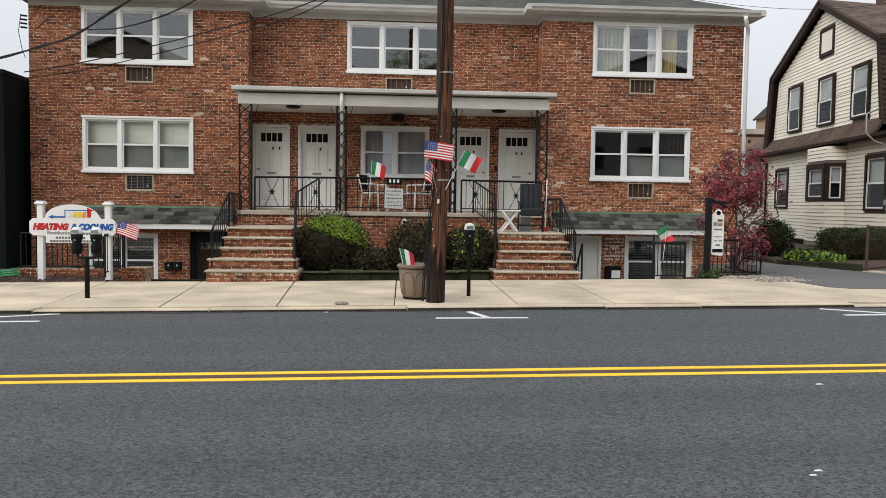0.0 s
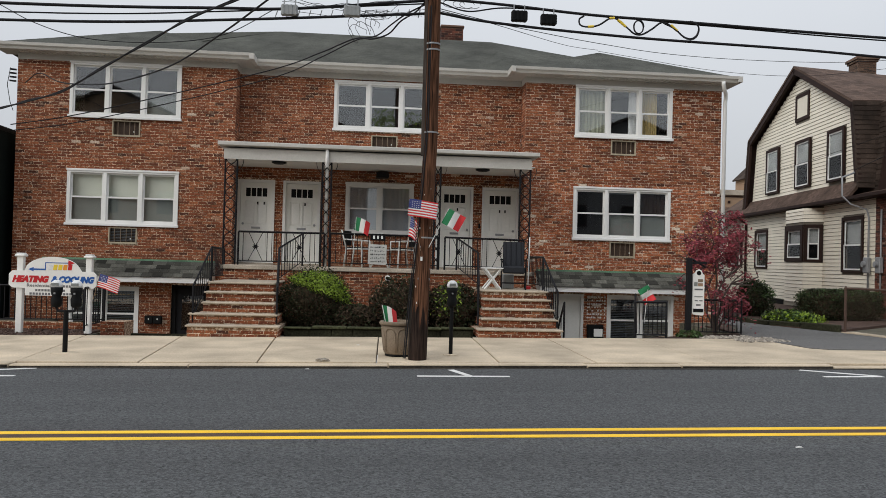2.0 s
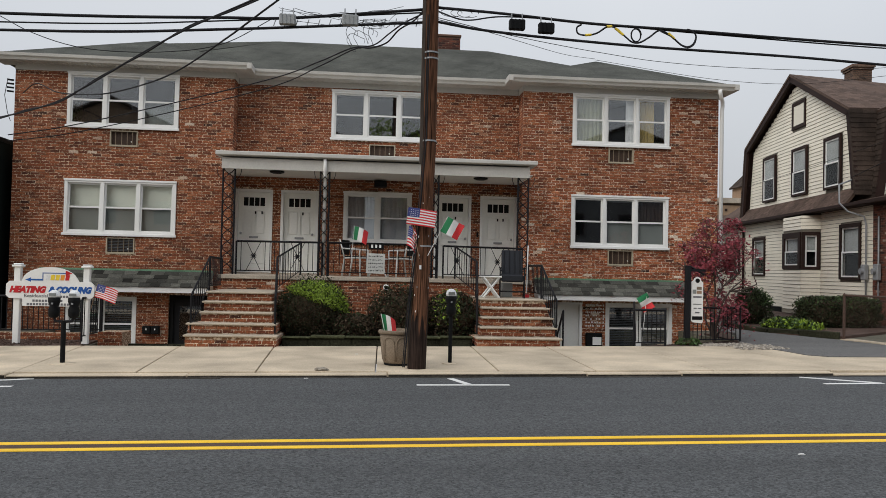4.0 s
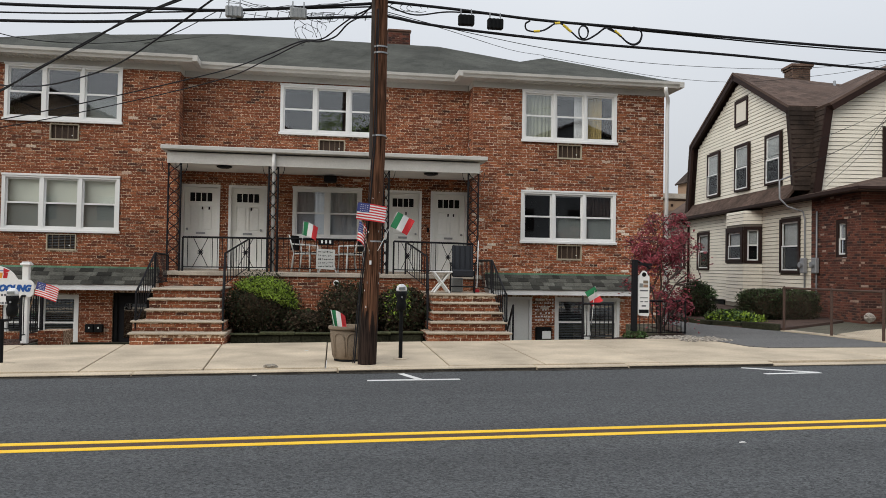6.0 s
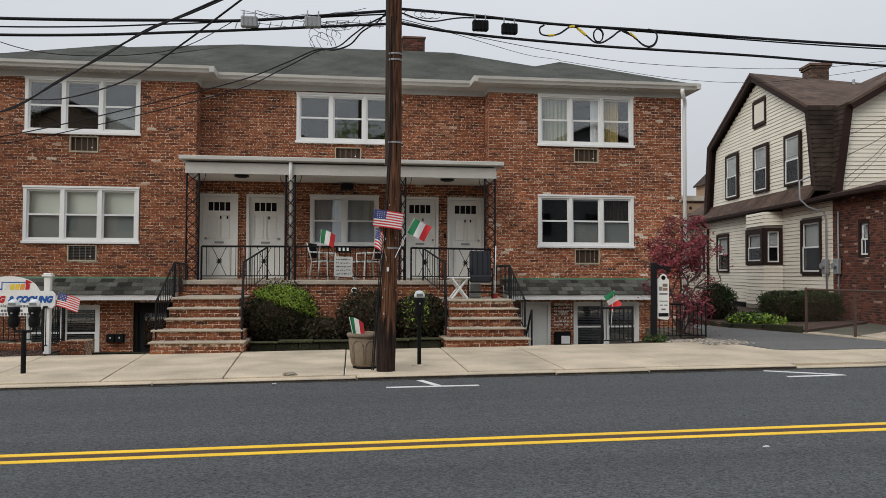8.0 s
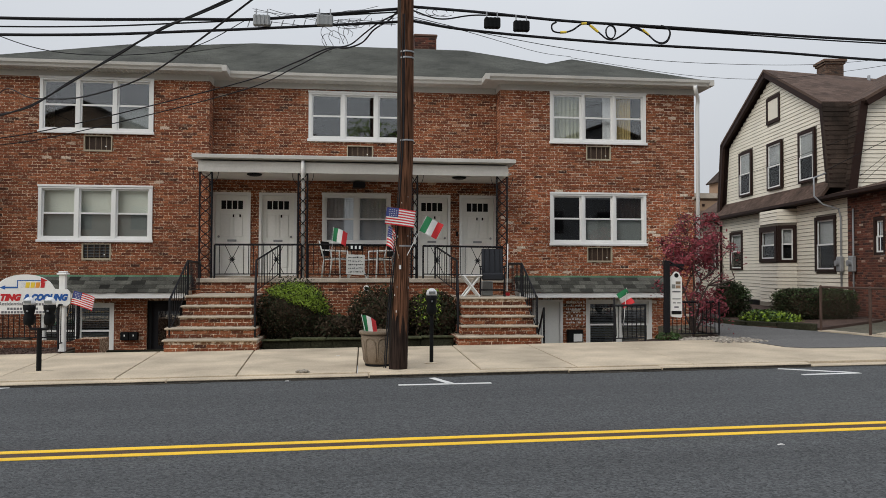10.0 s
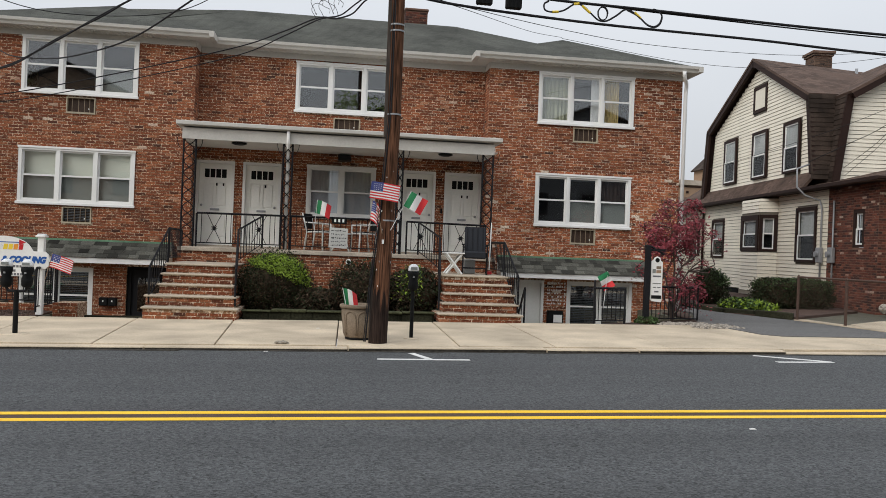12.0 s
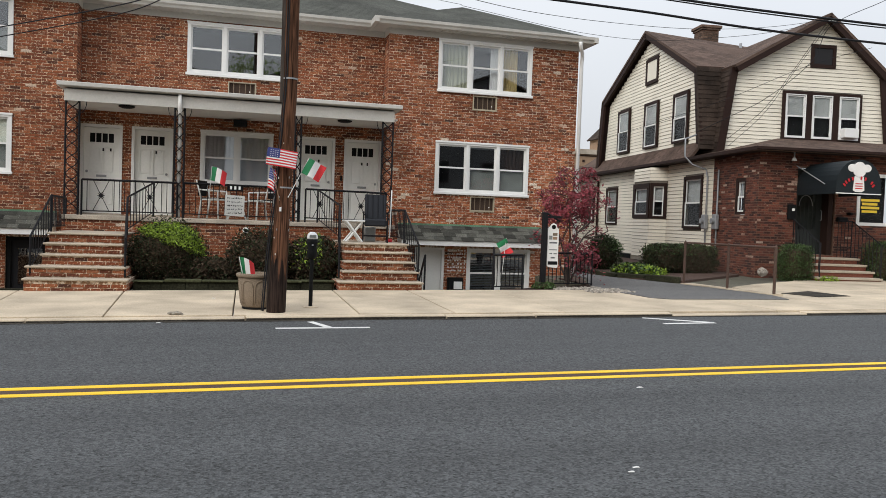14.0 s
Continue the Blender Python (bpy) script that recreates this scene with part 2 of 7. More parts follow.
sign_blue_m = material("sign_blue", (0.018, 0.10, 0.36), 0.4, var=0.04)
ink_m = material("grey_ink", (0.13, 0.13, 0.14), 0.5, var=0.04)
orange_m = material("sign_orange", (0.75, 0.30, 0.04), 0.4, var=0.04)
gold_m = material("sign_yellow", (0.80, 0.58, 0.05), 0.4, var=0.04)
bark_m = material("bark", (0.07, 0.05, 0.042), 0.9, var=0.3, bscale=40, bump=0.6)
maple_m = material("maple_leaf", (0.235, 0.040, 0.054), 0.6, var=0.2, pick="island", spread=0.5)
lime_m = material("fresh_leaf", (0.21, 0.31, 0.028), 0.55, var=0.2, pick="island", spread=0.4)
hedge_m = material("dark_leaf", (0.024, 0.032, 0.013), 0.75, var=0.2, pick="island", spread=0.6, ior=1.3)
cap_m = material("mossy_cap", (0.055, 0.058, 0.030), 0.95, var=0.5, bscale=25, bump=1.0, scale=12, stain=0.45, ior=1.25)
# moss on the edging stones; painted shade on the area's front retaining wall
moss_and_shade_m = material("mossy_and_shaded_stone", (0.028, 0.028, 0.017), 0.95, var=0.5, bscale=30, bump=1.0, scale=9, stain=0.5, ior=1.25)
# siding backing darkened so the shadow lines between boards are in its colour
shadow_gap_m = material("siding_shadow_gap", (0.16, 0.14, 0.11), 0.8)
slat_m = material("dark_slat", (0.14, 0.155, 0.17), 0.6)
old_line_m = material("worn_old_paint", (0.075, 0.045, 0.032), 0.85, var=0.4, bscale=60, bump=0.5)
dry_m = material("brown_twig_leaf", (0.052, 0.037, 0.024), 0.9, var=0.2, pick="island", spread=0.6, ior=1.25)
box_leaf_m = material("box_leaf", (0.045, 0.085, 0.02), 0.6, var=0.2, pick="island", spread=0.45)
hose_m = material("green_hose", (0.03, 0.28, 0.10), 0.4)
gravel_m = material("gravel_stone", (0.30, 0.27, 0.23), 0.9, var=0.2, pick="island", spread=0.45)
dark_wall_m = material("dark_cladding", (0.006, 0.009, 0.008), 0.85, var=0.2, bscale=20, ior=1.2)
grey_siding_m = material("grey_siding", (0.13, 0.13, 0.135), 0.8, var=0.15)
tan_m = material("tan_stucco", (0.30, 0.20, 0.13), 0.85, var=0.12)


# ---- mesh helpers ----
def cube(bm, x0, x1, y0, y1, z0, z1, skew=0.0):
    """A box; skew lifts it along x, as the street rises."""
    v = [bm.verts.new((x, y, z + skew * x)) for x in (x0, x1) for y in (y0, y1) for z in (z0, z1)]
    for f in ((0, 1, 3, 2), (4, 6, 7, 5), (0, 4, 5, 1), (2, 3, 7, 6), (0, 2, 6, 4), (1, 5, 7, 3)):
        bm.faces.new([v[i] for i in f])
    return v


def bar(bm, a, b, r, sides=6, r2=None):
    """A round or square bar from a to b."""
    a, b = Vector(a), Vector(b)
    d = (b - a).normalized()
    u = d.orthogonal().normalized()
    w = d.cross(u)
    rings = []
    for c, q in ((a, r), (b, r if r2 is None else r2)):
        rings.append([bm.verts.new(c + q * (math.cos(2 * math.pi * k / sides + 0.785) * u + math.sin(2 * math.pi * k / sides + 0.785) * w)) for k in range(sides)])
    for k in range(sides):
        bm.faces.new((rings[0][k], rings[0][(k + 1) % sides], rings[1][(k + 1) % sides], rings[1][k]))
    bm.faces.new(rings[0][::-1]), bm.faces.new(rings[1])


def tube(bm, pts, r, sides=6):
    """One bent round bar through the points."""
    pts = [Vector(p) for p in pts]
    u, last = None, None
    for k, p in enumerate(pts):
        d = (pts[min(k + 1, len(pts) - 1)] - pts[max(k - 1, 0)]).normalized()
        u = d.orthogonal().normalized() if u is None else (u - d * u.dot(d)).normalized()
        w = d.cross(u)
        ring = [bm.verts.new(p + r * (math.cos(2 * math.pi * i / sides) * u + math.sin(2 * math.pi * i / sides) * w)) for i in range(sides)]
        if last:
            for i in range(sides):
                bm.faces.new((last[i], last[(i + 1) % sides], ring[(i + 1) % sides], ring[i]))
        else:
            bm.faces.new(ring[::-1])
        last = ring
    bm.faces.new(last)


def lathe(bm, profile, sides=20, cx=0.0, cy=0.0):
    """Turns (radius, height) pairs round the upright axis at cx, cy."""
    rings = [[bm.verts.new((cx + r * math.cos(2 * math.pi * k / sides), cy + r * math.sin(2 * math.pi * k / sides), z)) for k in range(sides)] for r, z in profile]
    for lo, hi in zip(rings, rings[1:]):
        for k in range(sides):
            bm.faces.new((lo[k], lo[(k + 1) % sides], hi[(k + 1) % sides], hi[k]))
    bm.faces.new(rings[0][::-1]), bm.faces.new(rings[-1])


def prism(bm, outline, y0, y1):
    """Extrudes an outline of (x, z) pairs from y0 to y1."""
    a = [bm.verts.new((x, y0, z)) for x, z in outline]
    b = [bm.verts.new((x, y1, z)) for x, z in outline]
    bm.faces.new(a), bm.faces.new(b[::-1])
    for k in range(len(a)):
        j = (k + 1) % len(a)
        bm.faces.new((a[j], a[k], b[k], b[j]))


def solid(name, bm, mat, parent=None, label="", bevel=0.0, smooth=False):
    """Links a bmesh as one mesh object."""
    if bevel:
        bmesh.ops.bevel(bm, geom=bm.edges[:], offset=bevel, segments=1, affect="EDGES", clamp_overlap=True)
    bmesh.ops.recalc_face_normals(bm, faces=bm.faces[:])
    me = bpy.data.meshes.new(name)
    bm.to_mesh(me)
    bm.free()
    me.materials.append(mat)
    if smooth:
        me.polygons.foreach_set("use_smooth", [True] * len(me.polygons))
    ob = new(name, me)
    if parent:
        ob.parent = parent
    if label:
        ob["label"] = label
    return ob


def part(name, fill, mat, parent=None, label="", bevel=0.0, smooth=False):
    """fill(bm) draws the part."""
    bm = bmesh.new()
    fill(bm)
    return solid(name, bm, mat, parent, label, bevel, smooth)


def block(name, mat, parent, x0, x1, y0, y1, z0, z1, label="", bevel=0.0, skew=0.0):
    return part(name, lambda bm: cube(bm, x0, x1, y0, y1, z0, z1, skew), mat, parent, label, bevel)


def thing(name, label, category, at=(0, 0, 0), turn=0.0, group="", kind=""):
    ob = new(name)
    ob.matrix_world = pose(*at, 0, 0, turn)
    return tagged(ob, label, category, group, kind)


SLOPE = 0.0125


def ground(x, level=0.14):
    return level + SLOPE * x


def cells(us, zs, holes):
    """Which cells of a grid lie outside the holes (u0, u1, z0, z1)."""
    us = sorted(set(us) | {u for h in holes for u in h[:2] if min(us) < u < max(us)})
    zs = sorted(set(zs) | {z for h in holes for z in h[2:] if min(zs) < z < max(zs)})
    keep = {}
    for i in range(len(us) - 1):
        for j in range(len(zs) - 1):
            u, z = (us[i] + us[i + 1]) / 2, (zs[j] + zs[j + 1]) / 2
            keep[i, j] = not any(h[0] < u < h[1] and h[2] < z < h[3] for h in holes)
    return us, zs, keep


def pierced(bm, put, us, zs, holes, depth):
    """A wall with thickness and openings; put(u, z, d) gives the place, d metres behind the face."""
    us, zs, keep = cells(us, zs, holes)
    made = {}

    def vert(i, j, d):
        if (i, j, d) not in made:
            made[i, j, d] = bm.verts.new(put(us[i], zs[j], d))
        return made[i, j, d]

    for (i, j), k in keep.items():
        if not k:
            continue
        bm.faces.new([vert(a, b, 0) for a, b in ((i, j), (i + 1, j), (i + 1, j + 1), (i, j + 1))])
        bm.faces.new([vert(a, b, depth) for a, b in ((i, j), (i, j + 1), (i + 1, j + 1), (i + 1, j))])
        for (di, dj), (p, q) in {(-1, 0): ((i, j), (i, j + 1)), (1, 0): ((i + 1, j), (i + 1, j + 1)), (0, -1): ((i, j), (i + 1, j)), (0, 1): ((i, j + 1), (i + 1, j + 1))}.items():
            if not keep.get((i + di, j + dj), False):
                bm.faces.new((vert(*p, 0), vert(*q, 0), vert(*q, depth), vert(*p, depth)))


def mesh_object(name, verts, faces, mat, parent=None):
    me = bpy.data.meshes.new(name)
    me.from_pydata(verts, [], faces)
    me.update()
    me.materials.append(mat)
    ob = new(name, me)
    if parent:
        ob.parent = parent
    return ob


def courses(put, u0, u1, z0, z1, holes, rng, length=0.198, height=0.0545, joint=0.0135, proud=0.007):
    """The bricks of a wall in running bond, cut at the openings: verts and faces of all of them."""
    verts, faces = [], []
    row, z = 0, z0
    while z + height <= z1 + 0.02:
        blocked = sorted((h[0] - 0.002, h[1] + 0.002) for h in holes if h[2] < z + height - 0.01 and h[3] > z + 0.01)
        u = u0 - (length / 2 if row % 2 else 0)
        while u < u1:
            pieces = [(max(u, u0), min(u + length, u1))]
            for b in blocked:
                pieces = [q for a, c in pieces for q in ((a, min(c, b[0])), (max(a, b[1]), c)) if q[1] - q[0] > 0.025]
            for a, c in pieces:
                if c - a > 0.025:
                    d = -proud + rng.uniform(-0.004, 0.003)
                    t, e = rng.uniform(-0.002, 0.002), 0.004
                    k = len(verts)
                    verts += [put(a, z, 0), put(c, z, 0), put(c, z + height, 0), put(a, z + height, 0)]
                    verts += [put(a + e, z + e + t, d), put(c - e, z + e - t, d), put(c - e, z + height - e - t, d), put(a + e, z + height - e + t, d)]
                    faces += [(k + 4, k + 5, k + 6, k + 7)] + [(k + i, k + (i + 1) % 4, k + 4 + (i + 1) % 4, k + 4 + i) for i in range(4)]
            u += length + joint
        z += height + joint
        row += 1
    return verts, faces


def brick_wall(name, put, u0, u1, z0, z1, holes, parent, depth=0.25, mat=brick_m, back=mortar_m, seed=1):
    """A mortar-coloured wall with openings, faced with real bricks."""
    w = part(name, lambda bm: pierced(bm, put, [u0, u1], [z0, z1], holes, depth), back, parent)
    v, f = courses(put, u0, u1, z0, z1, holes, random.Random(seed))
    b = mesh_object("brickwork", v, f, mat, w)
    tagged(b, "weathered brick courses in running bond", kind="stuff")
    return w


def brick_pieces(put, u0, u1, z0, z1, parent, seed):
    """The same bond with every brick an object of its own."""
    v, f = courses(put, u0, u1, z0, z1, [], random.Random(seed))
    for k in range(0, len(v), 8):
        c = sum((Vector(p) for p in v[k:k + 8]), Vector()) / 8
        ob = mesh_object("brick", [Vector(p) - c for p in v[k:k + 8]], [(4, 5, 6, 7)] + [(i, (i + 1) % 4, 4 + (i + 1) % 4, 4 + i) for i in range(4)], brick_piece_m, parent)
        ob.location = c


def facing(y, x0=0.0):
    return lambda u, z, d: (x0 + u, y + d, z)


# ---- ground ----
def sheet(name, x0, x1, y0, y1, level, mat, holes=(), label="", category="ground", thick=0.3):
    def fill(bm):
        def put(x, y, d):
            return (x, y, level + SLOPE * max(-45, min(45, x)) - d)
        xs = [x0, x1] + [x for x in (-45, 45) if x0 < x < x1]
        pierced(bm, put, xs, [y0, y1], list(holes), thick)
    return tagged(part(name, fill, mat, None), label, category, kind="structure")


PIT_L, PIT_R = (-7.3, -3.4, 16.45, 19.4), (3.72, 7.75, 15.2, 19.4)
PIT_L2 = (-5.25, -3.4, 15.1, 16.5)
sheet("ground", -600, 600, 15.02, 900, 0.10, lawn_m, [(*PIT_L[:3], 19.9), PIT_L2, (*PIT_R[:3], 19.9)], "bare earth and rough ground behind the pavement", "ground")
sheet("road", -600, 600, -14, 11.165, 0.08, asphalt_m, (), "dark fresh asphalt road with fine grain", "road")
sheet("far_ground", -600, 600, -600, -14.01, 0.1, lawn_m, (), "ground across the street", "ground")

pavement = thing("pavement", "pale concrete pavement cast in large slabs", "pavement", kind="structure")
edges = [-26.4, -24, -21.6, -19.2, -16.8, -14.4, -12.8, -11.2, -9.6, -8.0, -6.42, -4.82, -3.19, -1.57, 0.1, 1.87, 3.3, 5.08, 6.9, 8.9, 10.55, 12.4, 14.1, 15.8, 17.5, 19.2, 21, 23, 25, 27, 30, 33]
lean = random.Random(4)
for a, b in zip(edges, edges[1:]):
    back_y = 15.0
    def slab(bm, a=a, b=b):
        v = cube(bm, a + 0.010, b - 0.010, 11.365, back_y, -0.1, ground(0), SLOPE)
        for q in v:
            if q.co.z > 0:
                q.co.z += lean.uniform(-0.004, 0.004)
            if q.co.y > 14:
                q.co.x += 0.06 if q.co.x > 0 else max(-0.4, 0.05 * q.co.x - 0.09)
    part("paving_slab", slab, concrete_m, pavement, "", 0.006)
dark_ground_m = material("dark_road_brown", (0.044, 0.039, 0.032), 0.95, ior=1.25, var=0.5, bscale=25, bump=0.5, scale=12, stain=0.4)
kerb = thing("kerb", "worn pale concrete kerb along the road", "kerb", kind="structure")
x = -26.0
while x < 32:
    w = lean.uniform(1.3, 2.9)
    low = 0.10 if 7.35 < x + w / 2 < 10.6 else 0.135 + lean.uniform(-0.016, 0.004)
    block("kerb_stone", concrete_m, kerb, x + 0.005, x + w - 0.005, 11.17, 11.36, -0.25, low + 0.002, "", 0.012, SLOPE)
    # front face coloured far darker than the kerb top
    block("kerb_face", dark_ground_m, kerb, x + 0.012, x + w - 0.012, 11.166, 11.169, -0.2, low - 0.018, "near-black kerb face", 0, SLOPE)
    x += w
gutter = thing("gutter", "dark strip of dirt along the foot of the kerb", "gutter", kind="structure")
for k in range(48):
    block("dirt_strip", dark_ground_m, gutter, -26 + 1.2 * k, -24.8 + 1.2 * k, 11.12 - lean.uniform(0.0, 0.07), 11.164, 0.0803, 0.0803 + lean.uniform(0.003, 0.006), "", 0, SLOPE)
markings = thing("road_marking", "fresh double yellow centre line and white parking ticks", "road marking", kind="structure")
for y in (7.097, 6.845):
    block("yellow_line", yellow_m, markings, -120, 44, y - 0.05, y + 0.05, 0.0805, 0.084, "", 0, SLOPE)


block("old_line", old_line_m, markings, -120, 44, 6.902, 7.04, 0.0802, 0.0815, "worn brown strip between the yellow lines", 0, SLOPE)


def tick(bm, a, b, w=0.05):
    a, b = Vector(a), Vector(b)
    s = Vector((-(b - a).y, (b - a).x, 0)).normalized() * w
    v = [bm.verts.new((p.x, p.y, ground(p.x, h))) for h in (0.0805, 0.084) for p in (a - s, b - s, b + s, a + s)]
    for f in ((4, 5, 6, 7), (0, 1, 5, 4), (1, 2, 6, 5), (2, 3, 7, 6), (3, 0, 4, 7)):
        bm.faces.new([v[i] for i in f])


for a, b in (((0.63, 10.40, 0), (1.85, 10.37, 0)), ((1.33, 10.40, 0), (1.13, 11.0, 0)), ((6.2, 10.36, 0), (7.06, 10.38, 0)), ((6.21, 11.02, 0), (7.05, 10.40, 0)), ((-6.0, 10.40, 0), (-4.43, 10.42, 0)), ((-4.45, 11.12, 0), (-6.0, 10.5, 0))):
    part("parking_line", lambda bm: tick(bm, a, b, 0.045), line_m, markings, "white parking tick")


# ---- windows and doors ----
def window(parent, x0, x1, y, z0, z1, lites, frame_mat=white_m, cover=(), seed=0, sill=True, trim=0.075, name="window", dark=False, slats=False):
    """A unit of double-hung sashes in a wall that faces -y. cover: for each light, (shade drop 0..1, material) or None."""
    w = new(name)
    w.parent = parent
    f = trim
    part("window_frame", lambda bm: pierced(bm, facing(y - 0.035), [x0, x1], [z0, z1], [(x0 + f + (x1 - x0 - f) * k / lites, x0 + (x1 - x0 - f) * (k + 1) / lites, z0 + f, z1 - f * 0.9) for k in range(lites)], 0.14), frame_mat, w)
    if sill:
        block("window_sill", frame_mat, w, x0 - 0.03, x1 + 0.03, y - 0.075, y - 0.0355, z0 - 0.03, z0 + 0.035, "", 0.008)
        block("head_trim", frame_mat, w, x0 - 0.015, x1 + 0.015, y - 0.055, y - 0.0355, z1 - 0.03, z1 + 0.02, "", 0.006)
    for k in range(lites):
        a, b = x0 + f + (x1 - x0 - f) * k / lites, x0 + (x1 - x0 - f) * (k + 1) / lites
        c, d = z0 + f, z1 - f * 0.9
        m = (c + d) / 2
        for lo, hi, yy, nm in ((m - 0.02, d, y + 0.02, "upper_sash"), (c, m + 0.02, y - 0.008, "lower_sash")):
            s = part(nm, lambda bm: pierced(bm, facing(yy), [a, b], [lo, hi], [(a + 0.04, b - 0.04, lo + 0.04, hi - 0.04)], 0.03), frame_mat, w)
            g = block("pane", glass_m, s, a + 0.035, b - 0.035, yy + 0.011, yy + 0.017, lo + 0.035, hi - 0.035)
            g.visible_shadow = False
        cov = cover[k] if k < len(cover) else None
        if cov:
            drop, mt, s0, s1 = (*cov, 0.0, 1.0)[:4] if len(cov) == 2 else cov
            deep = 0.0005 if drop < 0.9 else 0.012
            def cloth(bm, a=a + (b - a) * s0, b=a + (b - a) * s1, c=c, d=d, drop=drop, deep=deep):
                n = 48
                top = [bm.verts.new((a + (b - a) * i / n, y + 0.135 + deep * math.sin(i * 0.95 + seed + 0.6 * math.sin(i * 0.37)), d)) for i in range(n + 1)]
                low = [bm.verts.new((a + (b - a) * i / n, y + 0.137 + 1.2 * deep * math.sin(i * 0.95 + seed + 0.8 * math.sin(i * 0.33)), d - (d - c) * drop)) for i in range(n + 1)]
                for i in range(n):
                    bm.faces.new((top[i], top[i + 1], low[i + 1], low[i]))
            def louvres(bm, a=a, b=b, c=c, d=d):
                z = d
                while z > c:
                    v = [bm.verts.new(q) for q in ((a, y + 0.10, z), (b, y + 0.10, z), (b, y + 0.13, z - 0.022), (a, y + 0.13, z - 0.022))]
                    bm.faces.new(v)
                    z -= 0.042
            part("blind", louvres if slats else cloth, mt, w)
        if not dark and not slats:
            # two-light windows get the screen copy with brightness painted in
            block("insect_screen", screen_m if lites == 3 else lifted_screen_m, w, a + 0.03, b - 0.03, y + 0.072, y + 0.074, c, m) if cov else None
    # dark sheet in place of a room; its shade is painted
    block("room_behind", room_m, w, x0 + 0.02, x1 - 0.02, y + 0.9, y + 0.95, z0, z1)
    return w


def grille(parent, x0, x1, y, z0, z1):
    """An air-conditioner sleeve set in the brickwork, with louvres and two posts."""
    g = new("air_conditioner_grille")
    g.parent = parent
    g["label"] = "bronze metal air-conditioner sleeve with upright bars"
    part("sleeve", lambda bm: pierced(bm, facing(y - 0.03), [x0, x1], [z0, z1], [(x0 + 0.025, x1 - 0.025, z0 + 0.04, z1 - 0.02)], 0.2), beige_m, g)
    block("backing", sleeve_m, g, x0, x1, y + 0.05, y + 0.07, z0, z1)
    n = 9
    for k in range(1, n) if z0 < 3 and x0 < 0 else ():
        zz = z0 + 0.04 + (z1 - z0 - 0.06) * k / n
        block("louvre", slat_m, g, x0 + 0.03, x1 - 0.03, y + 0.01, y + 0.05, zz - 0.004, zz + 0.004)
    part("knob", lambda bm: bar(bm, (x0 + (x1 - x0) * 0.78, y - 0.03, z0 + 0.12), (x0 + (x1 - x0) * 0.78, y - 0.013, z0 + 0.12), 0.015, 10), white_m, g)
    for t in (0.2, 0.42, 0.62, 0.8):
        block("upright", upright_m, g, x0 + (x1 - x0) * t - 0.005, x0 + (x1 - x0) * t + 0.005, y - 0.012, y + 0.005, z0 + 0.04, z1 - 0.02)
    return g


def panel_door(parent, x0, x1, y, z0, z1, lights=True, knob=1):
    """A painted panel door with four small lights above two tall panels, in a plain frame."""
    d = new("door")
    d.parent = parent
    f = 0.065
    part("door_frame", lambda bm: pierced(bm, facing(y - 0.03), [x0, x1], [z0, z1], [(x0 + f, x1 - f, z0 - 1, z1 - f)], 0.16), white_m, d)
    a, b, top = x0 + f + 0.004, x1 - f - 0.004, z1 - f - 0.004
    w = b - a
    holes = []
    if lights:
        holes += [(a + w * (0.16 + 0.175 * k), a + w * (0.16 + 0.175 * k + 0.15), top - 0.34, top - 0.13) for k in range(4)]
        holes += [(a + w * 0.14, a + w * 0.47, z0 + 0.95, top - 0.45), (a + w * 0.53, a + w * 0.86, z0 + 0.95, top - 0.45), (a + w * 0.14, a + w * 0.86, z0 + 0.2, z0 + 0.8)]
    leaf = part("door_leaf", lambda bm: pierced(bm, facing(y + 0.05), [a, b], [z0 + 0.02, top], holes, 0.04), door_m, d)
    for k, h in enumerate(holes):
        if k < 4:
            block("pane", black_m, leaf, h[0], h[1], y + 0.062, y + 0.07, h[2], h[3])
        else:
            block("panel", door_m, leaf, h[0], h[1], y + 0.074, y + 0.08, h[2], h[3])
            block("raised_panel", door_m, leaf, h[0] + 0.03, h[1] - 0.03, y + 0.058, y + 0.0735, h[2] + 0.03, h[3] - 0.03, "", 0.005)
    if lights:
        block("mail_slot", galv_m, leaf, (a + b) / 2 - 0.11, (a + b) / 2 + 0.11, y + 0.03, y + 0.0495, z0 + 0.86, z0 + 0.91, "metal mail slot", 0.004)
    kx = b - 0.07 if knob > 0 else a + 0.07
    part("door_knob", lambda bm: bmesh.ops.create_uvsphere(bm, u_segments=10, v_segments=8, radius=0.03, matrix=Matrix.Translation((kx, y + 0.01, z0 + 0.98))), galv_m, leaf, "metal door knob", 0, True)
    block("threshold", slab_m, d, x0, x1, y - 0.08, y + 0.1, z0 - 0.02, z0 + 0.018)
    return d


# ---- the brick apartment house ----
YF, YC = 19.4, 19.95
XL0, XL1, XR0, XR1 = -8.40, -3.36, 3.70, 8.73
house = thing("apartment_building", "two-storey brown brick apartment house with white windows and raised porch", "building")
EAVE = 6.13
wl_holes = [(-7.2, -4.64, 2.25, 3.54), (-7.2, -4.64, 4.79, 6.08), (-6.22, -5.57, 1.81, 2.19), (-6.21, -5.57, 4.35, 4.73)]
wr_holes = [(4.95, 7.44, 2.24, 3.53), (4.95, 7.44, 4.79, 6.07), (5.90, 6.55, 1.80, 2.18), (5.88, 6.52, 4.36, 4.73)]
base_l = [(-7.1, -5.48, -0.5, 0.80), (-4.74, -3.85, -0.9, 0.86)]
base_r = [(4.5, 5.27, -0.9, 0.86), (5.87, 7.58, -0.4, 0.86)]
